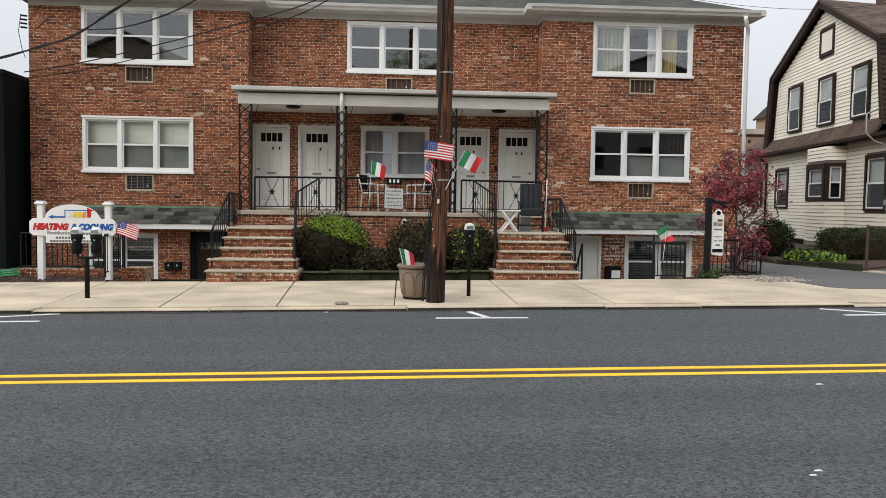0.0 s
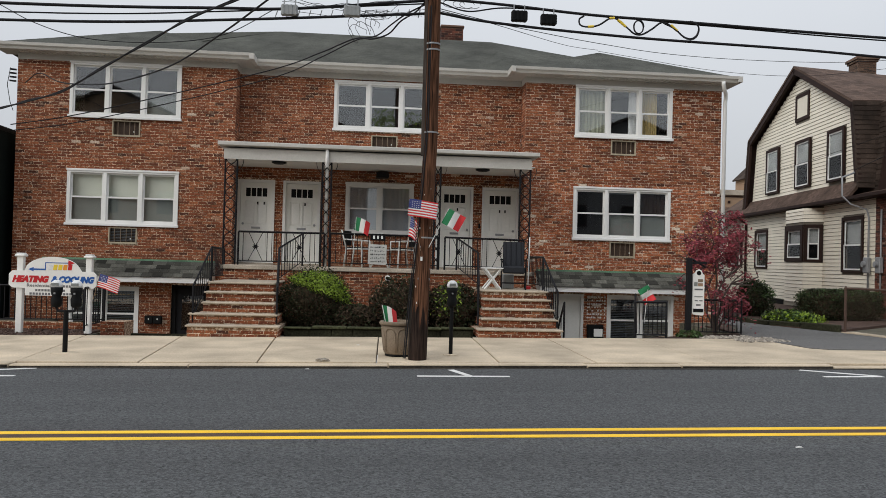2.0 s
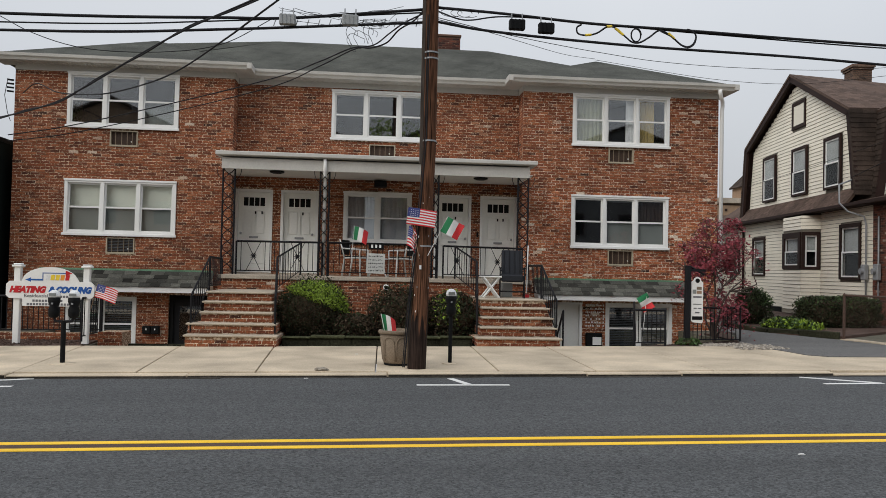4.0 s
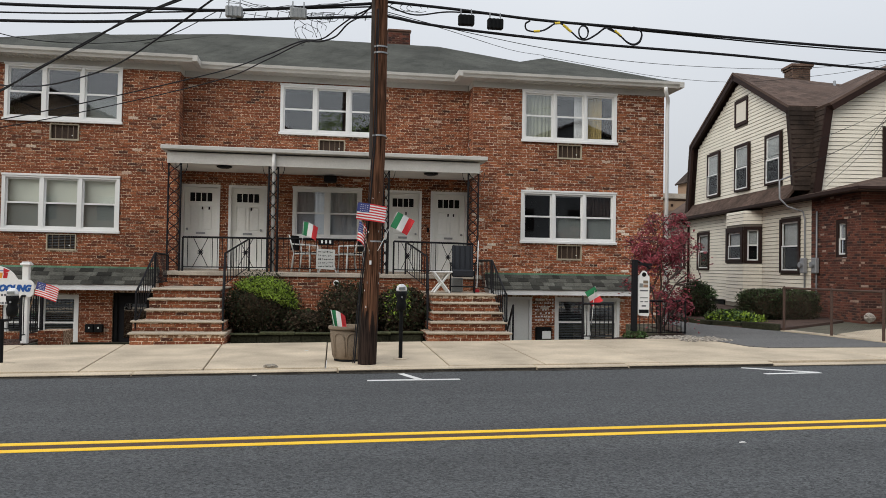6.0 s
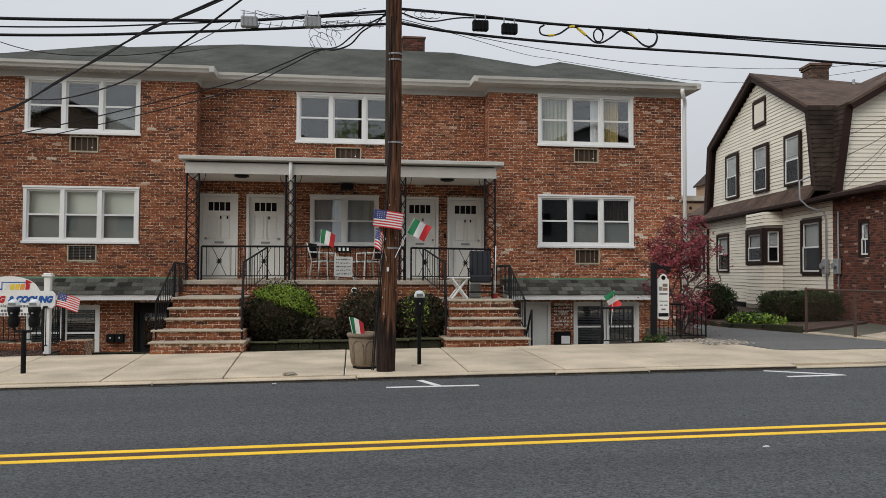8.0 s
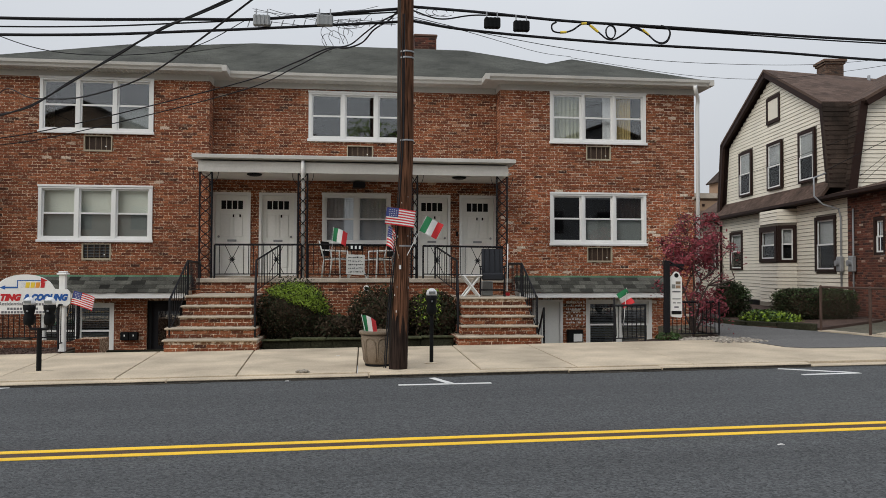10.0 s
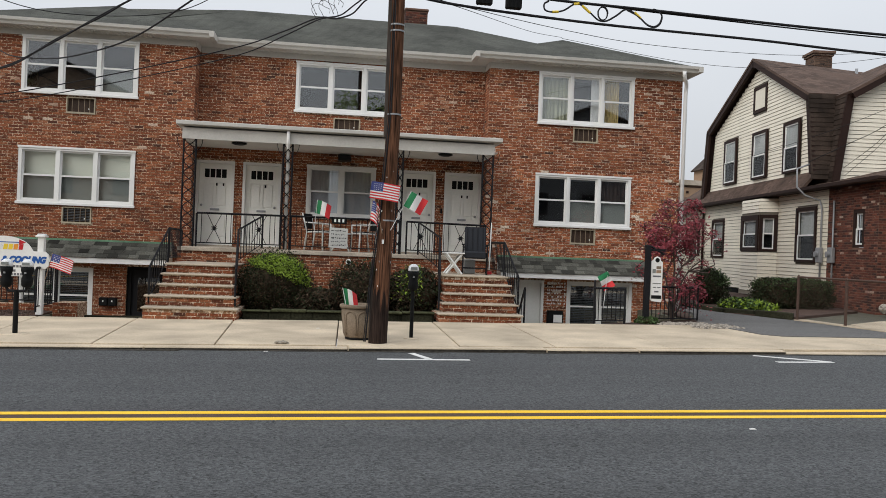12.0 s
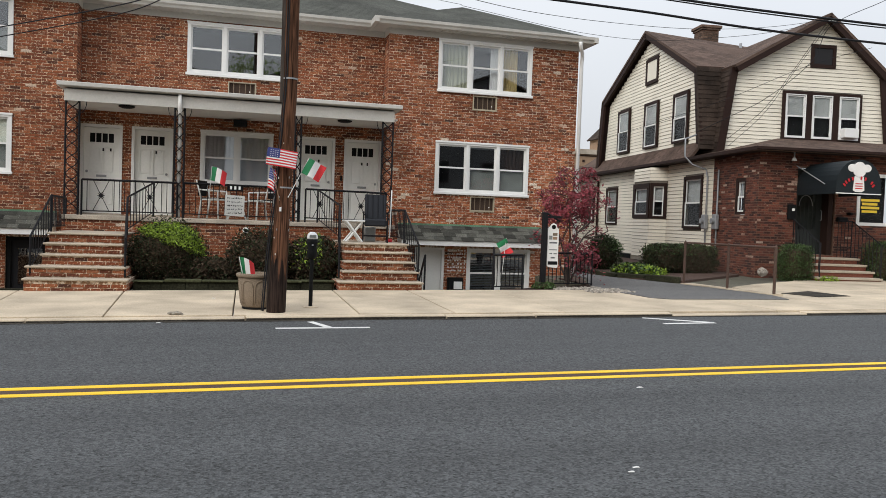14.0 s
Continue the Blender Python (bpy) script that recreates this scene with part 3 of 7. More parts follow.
wc_holes = [(-1.05, 1.50, 4.81, 6.03), (-0.10, 0.55, 4.36, 4.70), (-0.70, 1.0, 2.22, 3.49)]
doors = [(-3.345, -2.44), (-2.24, -1.32), (1.58, 2.51), (2.74, 3.685)]
wc_holes += [(a, b, 1.3, 3.49) for a, b in doors]
brick_wall("wall_west_bay", facing(YF), XL0, XL1, -1.0, EAVE, wl_holes + base_l, house, seed=1)
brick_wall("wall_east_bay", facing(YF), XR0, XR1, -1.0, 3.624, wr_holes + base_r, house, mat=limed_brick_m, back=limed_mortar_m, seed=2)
brick_wall("wall_east_bay", facing(YF), XR0, XR1, 3.624, EAVE, wr_holes, house, mat=brick_m, back=limed_mortar_m, seed=12)
brick_wall("wall_centre", facing(YC), XL1 + 0.01, XR0 - 0.01, 1.3, EAVE, wc_holes, house, seed=3)
brick_wall("wall_return", lambda u, z, d: (XL1 + 0.003 - d, YF + 0.006 + u, z), 0, YC - YF - 0.016, 1.3, EAVE, [], house, 0.2, seed=4)
brick_wall("wall_return", lambda u, z, d: (XR0 - 0.003 + d, YC - u - 0.01, z), 0, YC - YF - 0.016, 1.3, EAVE, [], house, 0.2, seed=5)
brick_wall("wall_side", lambda u, z, d: (XR1 - 0.001 - d, YF + 0.26 + u, z), 0, 9.7, -1.0, EAVE, [], house, 0.2, seed=6)
part("wall_side", lambda bm: cube(bm, XL0 + 0.001, XL0 + 0.2, YF + 0.26, 29.4, -1, EAVE), mortar_m, house)
part("wall_back", lambda bm: cube(bm, XL0, XR1, 29.4, 29.6, -1, EAVE), mortar_m, house)
block("floor_plate", room_m, house, XL0 + 0.3, XR1 - 0.3, YC + 1.2, 29.3, 4.0, 4.2)

S9 = (0.48, shade_m)
window(house, -7.2, -4.64, YF, 2.25, 3.54, 3, cover=[S9, S9, S9])
window(house, -7.2, -4.64, YF, 4.79, 6.08, 3, cover=[None, None, (0.3, room_m)])
window(house, 4.95, 7.44, YF, 2.24, 3.53, 3, cover=[None, (0.06, slat_m), (1.0, brown_m)])
window(house, 4.95, 7.44, YF, 4.79, 6.07, 3, cover=[(1.0, grey_lace_m), (1.0, lace_m, 0.72, 1.0), (1.0, curtain_m, 0.0, 0.62)], seed=2, dark=True)
window(house, -1.05, 1.50, YC, 4.81, 6.03, 3, cover=[None, None, None])
window(house, -0.70, 1.0, YC, 2.22, 3.49, 2, cover=[(1.0, lace_m), (1.0, lace_m)])
window(house, -7.1, -5.48, YF + 0.02, -0.5, 0.80, 2, cover=[(1.0, slat_m), (1.0, slat_m)], sill=False, slats=True)
window(house, 5.87, 7.58, YF + 0.02, -0.4, 0.86, 2, cover=[(1.0, slat_m), (1.0, slat_m)], sill=False, slats=True)
for a, b, c, d in (wl_holes[2], wl_holes[3], wr_holes[2], wr_holes[3]):
    grille(house, a, b, YF, c, d)
grille(house, -0.10, 0.55, YC, 4.36, 4.70)
for k, (a, b) in enumerate(doors):
    panel_door(house, a, b, YC, 1.42, 3.49, True, (-1, 1, 1, 1)[k])
dd = block("basement_door", iron_m, house, -4.74, -3.85, YF + 0.1, YF + 0.16, -0.9, 0.86, "black glazed basement door")
block("pane", glass_m, dd, -4.5, -4.0, YF + 0.085, YF + 0.097, -0.2, 0.6)
part("door_frame", lambda bm: pierced(bm, facing(YF + 0.05), [-4.74, -3.85], [-0.9, 0.86], [(-4.64, -3.95, -1, 0.78)], 0.05), black_m, dd)
panel_door(house, 4.5, 5.27, YF, -0.7, 0.86, False, -1)


# eaves: frieze board, soffit, gutter and shallow hipped roof
def eave_run(x0, x1, y, left_open, right_open):
    """The painted eave along a wall that faces the street."""
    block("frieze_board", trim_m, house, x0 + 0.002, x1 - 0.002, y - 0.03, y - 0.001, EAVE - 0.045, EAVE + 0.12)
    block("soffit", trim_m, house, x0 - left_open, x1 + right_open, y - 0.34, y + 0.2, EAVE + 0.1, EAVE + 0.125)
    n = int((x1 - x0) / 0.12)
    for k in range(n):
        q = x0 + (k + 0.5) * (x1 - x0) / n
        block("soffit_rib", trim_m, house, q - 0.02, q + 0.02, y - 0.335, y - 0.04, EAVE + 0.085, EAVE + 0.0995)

    def gutter(bm):
        prof = [(0, 0), (-0.05, 0.0), (-0.075, 0.05), (-0.115, 0.085), (-0.125, 0.15), (-0.105, 0.15), (-0.1, 0.1), (-0.02, 0.09), (0, 0.15)]
        a = [bm.verts.new((x0 - left_open, y - 0.34 + p, EAVE + 0.10 + q)) for p, q in prof]
        b = [bm.verts.new((x1 + right_open, y - 0.34 + p, EAVE + 0.10 + q)) for p, q in prof]
        for k in range(len(prof)):
            j = (k + 1) % len(prof)
            bm.faces.new((a[k], a[j], b[j], b[k]))
        bm.faces.new(a), bm.faces.new(b[::-1])
    part("gutter", gutter, trim_m, house, "cream painted metal gutter")


eave_run(XL0, XL1, YF, 0.35, 0.35)
eave_run(XR0, XR1, YF, 0.35, 0.22)
eave_run(XL1 + 0.351, XR0 - 0.351, YC, 0.0, 0.0)
for xx, sgn in ((XL1, 1), (XR0, -1)):
    block("frieze_board", trim_m, house, min(xx + 0.035 * sgn, xx + 0.3535 * sgn), max(xx + 0.035 * sgn, xx + 0.3535 * sgn), YC - 0.03, YC - 0.001, EAVE - 0.045, EAVE + 0.098)
    block("frieze_board", trim_m, house, min(xx, xx + 0.03 * sgn), max(xx, xx + 0.03 * sgn), YF, YC - 0.03, EAVE - 0.045, EAVE + 0.1)
    block("soffit", trim_m, house, min(xx, xx + 0.35 * sgn), max(xx, xx + 0.35 * sgn), YF - 0.3, YC, EAVE + 0.1005, EAVE + 0.1245)
    block("gutter", trim_m, house, min(xx + 0.35 * sgn, xx + 0.46 * sgn), max(xx + 0.35 * sgn, xx + 0.46 * sgn), YF - 0.46, YC - 0.34, EAVE + 0.11, EAVE + 0.248)
block("soffit", trim_m, house, XR1, XR1 + 0.22, YF - 0.3, 29.6, EAVE + 0.1005, EAVE + 0.1245)
block("gutter", trim_m, house, XR1 + 0.22, XR1 + 0.335, YF - 0.46, 29.8, EAVE + 0.11, EAVE + 0.25)


def shingled(name, quad, rows, cols, mat, parent, seed, lift=0.004):
    """A roof plane (eave left, eave right, top right, top left) laid with overlapping shingles."""
    rng = random.Random(seed)
    q = [Vector(p) for p in quad]
    nrm = (q[1] - q[0]).cross(q[3] - q[0]).normalized()
    if nrm.z < 0:
        nrm = -nrm
    at = lambda s, t: (q[0].lerp(q[1], s)).lerp(q[3].lerp(q[2], s), t)
    deck = mesh_object(name, [tuple(p) for p in q] + [tuple(p - nrm * 0.08) for p in q], [(0, 1, 2, 3), (7, 6, 5, 4), (0, 4, 5, 1), (1, 5, 6, 2), (2, 6, 7, 3), (3, 7, 4, 0)], mat, parent)
    verts, faces = [], []
    for r in range(rows):
        t0, t1 = r / rows, min(1.0, (r + 1.12) / rows)
        s = -rng.random() / cols
        while s < 1:
            e = s + rng.uniform(0.8, 1.3) / cols
            a, b = max(s, 0), min(e, 1)
            if b - a > 0.1 / cols:
                k, h = len(verts), lift * rng.uniform(0.8, 1.25)
                verts += [tuple(at(a, t0) + nrm * h), tuple(at(b, t0) + nrm * h), tuple(at(b, t1) + nrm * 0.002), tuple(at(a, t1) + nrm * 0.002), tuple(at(a, t0)), tuple(at(b, t0))]
                faces += [(k, k + 1, k + 2, k + 3), (k + 4, k + 5, k + 1, k)]
            s = e + 0.004 / cols
        s = 0
    tagged(mesh_object("shingles", verts, faces, mat, deck), "overlapping asphalt shingle courses", kind="stuff")
    return deck


ZE = EAVE + 0.24
RIDGE = 8.05
ov = 0.38
shingled("roof_front", [(XL0 + 2.2, YC - ov, ZE), (3.0, YC - ov, ZE), (3.3, 23.0, RIDGE), (-2.75, 23.0, RIDGE)], 26, 55, shingle_m, house, 1)
for x0, x1, px in ((XL0 - ov, XL1 + ov, (XL0 + XL1) / 2 - 0.05), (XR0 - ov, XR1 + 0.27, (XR0 + XR1) / 2 + 0.1)):
    top = (px, 22.2, 7.68)
    shingled("roof_bay", [(x0, YF - ov, ZE), (x1, YF - ov, ZE), top, top], 18, 26, shingle_m, house, 2)
    shingled("roof_bay_side", [(x0, 29.7, ZE), (x0, YF - ov, ZE), top, (px, 27.0, 7.68)], 18, 40, shingle_m, house, 3)
    shingled("roof_bay_side", [(x1, YF - ov, ZE), (x1, 29.7, ZE), (px, 27.0, 7.68), top], 18, 40, shingle_m, house, 4)
shingled("roof_back", [(XR1, 29.7, ZE), (XL0, 29.7, ZE), (-2.75, 23.05, RIDGE), (3.15, 23.05, RIDGE)], 20, 30, shingle_m, house, 5)
shingled("roof_hip", [(-7.4, YC - ov + 1.2, ZE + 0.2), (-6.0, 22.4, 7.66), (-2.75, 23.0, RIDGE), (-2.75, 23.0, RIDGE)], 14, 14, shingle_m, house, 6)
shingled("roof_hip", [(3.0, YC - ov, ZE), (6.53, YC - ov, ZE), (6.03, 23.3, 7.80), (3.3, 23.0, RIDGE)], 26, 24, shingle_m, house, 7)
brick_wall("chimney", facing(24.0), 1.92, 2.58, 7.4, 8.72, [], house, 0.6, red_brick_m, red_mortar_m, seed=9)
brick_wall("chimney_side", lambda u, z, d: (1.922 + d, 24.6 - u, z), 0, 0.595, 7.4, 8.72, [], house, 0.2, red_brick_m, red_mortar_m, seed=10)
block("chimney_cap", red_mortar_m, house, 1.89, 2.61, 23.96, 24.64, 8.72, 8.79, "", 0.015)
part("downspout", lambda bm: tube(bm, [(8.58, 18.98, 6.24), (8.585, 18.99, 6.16), (8.63, 19.04, 6.07), (8.74, 19.20, 6.0), (8.79, 19.30, 5.90), (8.79, 19.33, 5.78), (8.79, 19.33, 0.2)], 0.048, 10), white_m, house, "white metal downspout", 0, True)

# porch canopy
cx0, cx1, cy = -3.43, 3.73, 17.82
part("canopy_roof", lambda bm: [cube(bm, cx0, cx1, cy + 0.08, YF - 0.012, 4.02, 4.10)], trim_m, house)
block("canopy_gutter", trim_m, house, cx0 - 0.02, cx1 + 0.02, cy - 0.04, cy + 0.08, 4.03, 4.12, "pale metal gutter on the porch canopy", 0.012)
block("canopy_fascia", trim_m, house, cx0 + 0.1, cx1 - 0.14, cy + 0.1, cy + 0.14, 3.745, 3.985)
block("canopy_fascia", white_m, house, cx0 + 0.1, cx0 + 0.14, cy + 0.141, YF - 0.02, 3.745, 4.0)
block("canopy_fascia", white_m, house, cx1 - 0.18, cx1 - 0.14, cy + 0.141, YF - 0.02, 3.745, 4.0)
part("canopy_ceiling", lambda bm: [cube(bm, XL1 + 0.02, XR0 - 0.02, cy + 0.142 + 0.104 * k, cy + 0.142 + 0.104 * k + 0.1, 3.80, 3.815 + 0.001 * (k % 2)) for k in range(19)], white_m, house)
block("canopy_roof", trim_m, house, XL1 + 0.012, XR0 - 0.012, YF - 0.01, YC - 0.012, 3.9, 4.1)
for q in (-2.2, 2.55):
    part("ceiling_lamp", lambda bm: lathe(bm, [(0.05, 3.799), (0.17, 3.79), (0.17, 3.765), (0.1, 3.74)], 16, q, 18.6), iron_m, house, "round flush ceiling lamp", 0, True)
block("wall_lamp", iron_m, house, 0.05, 0.36, 19.6, 19.94, 3.62, 3.76, "box-shaped porch lamp", 0.02)

# porch, landings and steps
YP = 17.9
pw = part("porch_wall", lambda bm: cube(bm, XL1 + 0.02, XR0 - 0.02, YP, YP + 0.2, 0.0, 1.30), mortar_m, house)
v, f = courses(facing(YP), XL1 + 0.02, XR0 - 0.02, 0.1, 1.30, [], random.Random(31))
tagged(mesh_object("brickwork", v, f, brick_m, pw), "old red brick courses", kind="stuff")
block("porch_slab", slab_m, house, XL1 + 0.02, XR0 - 0.02, YP - 0.05, YC - 0.01, 1.305, 1.40, "worn stone porch slab", 0.012)
part("porch_wall", lambda bm: cube(bm, XL1 + 0.02, XL1 + 0.2, YP + 0.2, YF, 0, 1.3), mortar_m, house)


def stairs(name, label, steps, landing_back, piece_seed):
    """Brick steps with stone treads; steps: (x0, x1, front y, top z), the last one is the landing."""
    st = thing(name, label, "steps", kind="structure")
    low = ground((steps[0][0] + steps[0][1]) / 2) - 0.02
    for k, (x0, x1, y, z) in enumerate(steps):
        back = landing_back if k >= len(steps) - 1 else steps[k + 1][2] + 0.029
        under = low if k == 0 else steps[k - 1][3]
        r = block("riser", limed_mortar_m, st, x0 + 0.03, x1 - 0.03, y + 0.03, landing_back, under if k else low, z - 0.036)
        brick_pieces(facing(y + 0.03), x0 + 0.03, x1 - 0.03, under + 0.012, z - 0.05, r, piece_seed + k)
        for xx, s in ((x0 + 0.03, -1), (x1 - 0.03, 1)):
            put = (lambda u, zz, d, xx=xx: (xx + d, landing_back - u, zz)) if s < 0 else (lambda u, zz, d, xx=xx, y=y: (xx - d, y + 0.04 + u, zz))
            v, f = courses(put, 0, landing_back - y - 0.05, (under if k else low) + 0.012, z - 0.05, [], random.Random(k))
            tagged(mesh_object("brickwork", v, f, brick_m, r), "brick courses", kind="stuff")
        def tread(bm, x0=x0, x1=x1, y=y, z=z, back=back):
            cube(bm, x0, x1, y - 0.03, back, z - 0.036, z)
        part("tread", tread, tread_m, st, "pale worn stone tread", 0.01)
    return st


stairs("steps_west", "five brick steps with pale stone treads up to the porch", [(-3.36, -1.67, 14.83, 0.32), (-3.38, -1.74, 15.12, 0.515), (-3.20, -1.82, 15.40, 0.71), (-3.21, -1.86, 15.68, 0.90), (-3.20, -1.90, 15.96, 1.08)], YP - 0.06, 50)
stairs("steps_east", "red brick steps with stone treads up to the porch", [(2.02, 3.68, 14.95, 0.335), (2.13, 3.66, 15.24, 0.515), (2.20, 3.66, 15.52, 0.69), (2.24, 3.64, 15.80, 0.87), (2.24, 3.64, 16.08, 1.03)], YP - 0.06, 70)

# slate-covered ledges over the basement fronts
for x0, x1, seed in ((-7.7, -3.72, 1), (4.05, 7.85, 2)):
    led = new("slate_ledge")
    led.parent = house
    led["label"] = "narrow slate-covered ledge with a white fascia"
    prof = [(YF - 0.01, 1.40), (18.86, 1.05), (18.86, 0.93), (18.93, 0.93), (YF - 0.01, 1.0)]
    def wedge(bm, x0=x0, x1=x1):
        a, b = [bm.verts.new((x0, y, z)) for y, z in prof], [bm.verts.new((x1, y, z)) for y, z in prof]
        bm.faces.new(a), bm.faces.new(b[::-1])
        for k in range(5):
            bm.faces.new((a[k], a[(k + 1) % 5], b[(k + 1) % 5], b[k]))
    part("fascia", wedge, white_m, led)
    block("flashing", copper_m, led, x0, x1, YF - 0.04, YF - 0.011, 1.39, 1.46, "green copper flashing")
    rng = random.Random(seed)
    for r in range(4):
        q = x0 - rng.random() * 0.2
        while q < x1:
            w = rng.uniform(0.17, 0.33)
            a, b = max(q, x0 - 0.03), min(q + w, x1 + 0.03)
            if b - a > 0.05:
                t0, t1 = r / 4, min(1, (r + 1.3) / 4)
                def slate(bm, a=a, b=b, t0=t0, t1=t1):
                    j = rng.uniform(0, 0.02)
                    pts = [(a + 0.003, t0 - j, 0.022), (b - 0.003, t0 - j, 0.022), (b - 0.003, t1, 0.006), (a + 0.003, t1, 0.006)]
                    top = [bm.verts.new((x, 18.83 + (YF - 0.04 - 18.83) * t, 1.052 + 0.36 * t + h)) for x, t, h in pts]
                    low = [bm.verts.new((p.co.x, p.co.y, p.co.z - 0.012)) for p in top]
                    bm.faces.new(top), bm.faces.new(low[::-1])
                    for i in range(4):
                        bm.faces.new((top[i], low[i], low[(i + 1) % 4], top[(i + 1) % 4]))
                part("slate", slate, slate_m, led)
            q += w

# sunken areas in front of the basement
for nm, (x0, x1, y0, y1) in (("area_west", PIT_L), ("area_west_steps", PIT_L2), ("area_east", PIT_R)):
    a = thing(nm, "sunken concrete area in front of the basement", "area", kind="structure")
    y1 -= 0.02
    block("floor", kerb_m, a, x0, x1, y0, y1, -1.0, -0.9)
    # dark mossy colour here paints the shade inside the sunken area
    block("retaining_wall", moss_and_shade_m, a, x0, x1, y0 - 0.12, y0 - 0.002, -1.0, ground((x0 + x1) / 2, 0.06))
    block("retaining_wall", kerb_m, a, x0 - 0.12, x0 - 0.001, y0, y1, -1.0, ground(x0, 0.06))
    block("retaining_wall", kerb_m, a, x1 + 0.001, x1 + 0.02, y0, y1, -1.0, ground(x1, 0.06))


# ---- the cream house with gambrel gables ----
HX, HY, HT = 14.0, 18.9, -7.0
HZ = 0.07
gh = thing("gambrel_house", "cream clapboard house with brown gambrel roofs and a brick front", "house", (HX, HY, HZ), HT)


def side(u=0.0):
    """The wall that faces the driveway: u runs back along it."""
    return lambda v, z, d: (u + d, v, z)


def clap(put, outline, holes, z0, z1, parent, step=0.122, lap=0.025):
    """Clapboards: each course a tapered board, cut to the outline (z -> u range) and round the openings."""
    z = z0
    while z < z1:
        t = min(z + step, z1)
        lo, hi = outline((z + t) / 2)
        runs = [(lo, hi)]
        for h in holes:
            if h[2] < t - 0.01 and h[3] > z + 0.01:
                runs = [q for a, c in runs for q in ((a, min(c, h[0])), (max(a, h[1]), c)) if q[1] - q[0] > 0.02]
        lo_z, hi_z = z + 0.006, t - 0.005
        for a, c in runs:
            pts = [(a, lo_z, -lap), (c, lo_z, -lap), (c, hi_z, -0.006), (a, hi_z, -0.006), (a, lo_z, 0.004), (c, lo_z, 0.004), (c, hi_z, 0.004), (a, hi_z, 0.004)]
            mesh_object("clapboard", [put(*p) for p in pts], [(0, 1, 2, 3), (0, 4, 5, 1), (1, 5, 6, 2), (3, 7, 4, 0), (2, 6, 7, 3)], siding_m, parent)
        z += step


def sash(parent, put, u0, u1, z0, z1, trim=0.1, mat=brown_m, deep=True):
    """A double-hung window with a wide brown surround on any wall."""
    def bx(name, m, a, b, c, d, near, far, par):
        v = [put(x, z, y) for x in (a, b) for y in (near, far) for z in (c, d)]
        def fill(bm):
            q = [bm.verts.new(p) for p in v]
            for f in ((0, 1, 3, 2), (4, 6, 7, 5), (0, 4, 5, 1), (2, 3, 7, 6), (0, 2, 6, 4), (1, 5, 7, 3)):
                bm.faces.new([q[i] for i in f])
        return part(name, fill, m, par)
    w = new("window")
    w.parent = parent
    part("surround", lambda bm: pierced(bm, lambda u, z, d: put(u, z, d - 0.05 if deep else 0.6 * d - 0.03), [u0, u1], [z0, z1], [(u0 + trim, u1 - trim, z0 + trim * 0.7, z1 - trim)], 0.1), mat, w, "dark brown painted surround")
    a, b, c, d = u0 + trim, u1 - trim, z0 + trim * 0.7, z1 - trim
    m = (c + d) / 2
    for lo, hi, dep in ((m - 0.02, d, 0.0), (c, m + 0.02, -0.025)):
        s = part("sash", lambda bm: pierced(bm, lambda u, z, e: put(u, z, e + dep), [a, b], [lo, hi], [(a + 0.045, b - 0.045, lo + 0.045, hi - 0.045)], 0.03), white_m, w)
        g = bx("pane", plain_glass_m, a + 0.04, b - 0.04, lo + 0.04, hi - 0.04, dep + 0.011, dep + 0.017, s)
        g.visible_shadow = False
    near = 0.09 if deep else 0.035
    bx("blind", dull_shade_m, a, b, m + 0.02, d, near, near + 0.005, w)
    # black sheet close behind the glass paints the shade of the room
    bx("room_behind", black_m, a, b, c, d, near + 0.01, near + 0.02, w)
    return w


side_holes = [(3.28, 4.62, 1.5, 3.2), (10.8, 12.15, 1.55, 3.08)]
GZ = 0.45
dull_brick_m = brick_material("dull_brick", [(0.0, (0.05, 0.035, 0.026)), (0.5, (0.105, 0.068, 0.047)), (1.0, (0.17, 0.115, 0.08))], "island", 0.66)
# side wall, ground floor
wall_s = part("side_wall", lambda bm: pierced(bm, side(0.012), [2.62, 13.2], [GZ, 3.72], [(h[0] + 0.05, h[1] - 0.05, h[2] + 0.05, h[3] - 0.05) for h in side_holes], 0.2), shadow_gap_m, gh)
clap(side(0.012), lambda z: (2.62, 13.2), side_holes + [(5.97, 8.21, 0.3, 5)], GZ, 3.68, wall_s)
block("foundation", kerb_m, gh, 0.05, 0.3, 2.5, 13.2, -0.3, GZ)
for h in side_holes:
    sash(gh, side(0.0), *h, 0.11)
block("cellar_window", black_m, gh, 0.02, 0.06, 9.3, 10.4, 0.1, 0.42)
# shallow bay on the side wall
bay = new("bay_window")
bay.parent = gh
pts = [(0.0, 8.2), (-0.5, 7.8), (-0.5, 6.3), (0.0, 5.98)]
for k, ((ua, va), (ub, vb)) in enumerate(zip(pts, pts[1:])):
    L = math.hypot(ub - ua, vb - va)
    def put(s, z, d, ua=ua, va=va, ub=ub, vb=vb, L=L):
        return (ua + (ub - ua) * s / L + d * (va - vb) / L, va + (vb - va) * s / L - d * (ua - ub) / L, z)
    hole = [(0.01, L - 0.01, 1.82, 3.05)]
    bw = part("bay_wall", lambda bm: pierced(bm, put, [0, L], [GZ, 3.6], [(0.12, L - 0.12, 1.9, 2.98)], 0.1), shadow_gap_m, bay)
    clap(put, lambda z, L=L: (0.0, L), hole, GZ, 3.6, bw)
    sash(bay, put, *hole[0], 0.11 if k != 1 else 0.18)
# gable, upper floor


def gable_side(z):
    if z < 6.58:
        t = (z - 4.2) / 2.38
        return (3.38 + 0.40 * t, 12.6 - 0.4 * t)
    t = (z - 6.58) / (8.43 - 6.58)
    return (3.78 + 4.20 * t, 12.2 - 4.22 * t)


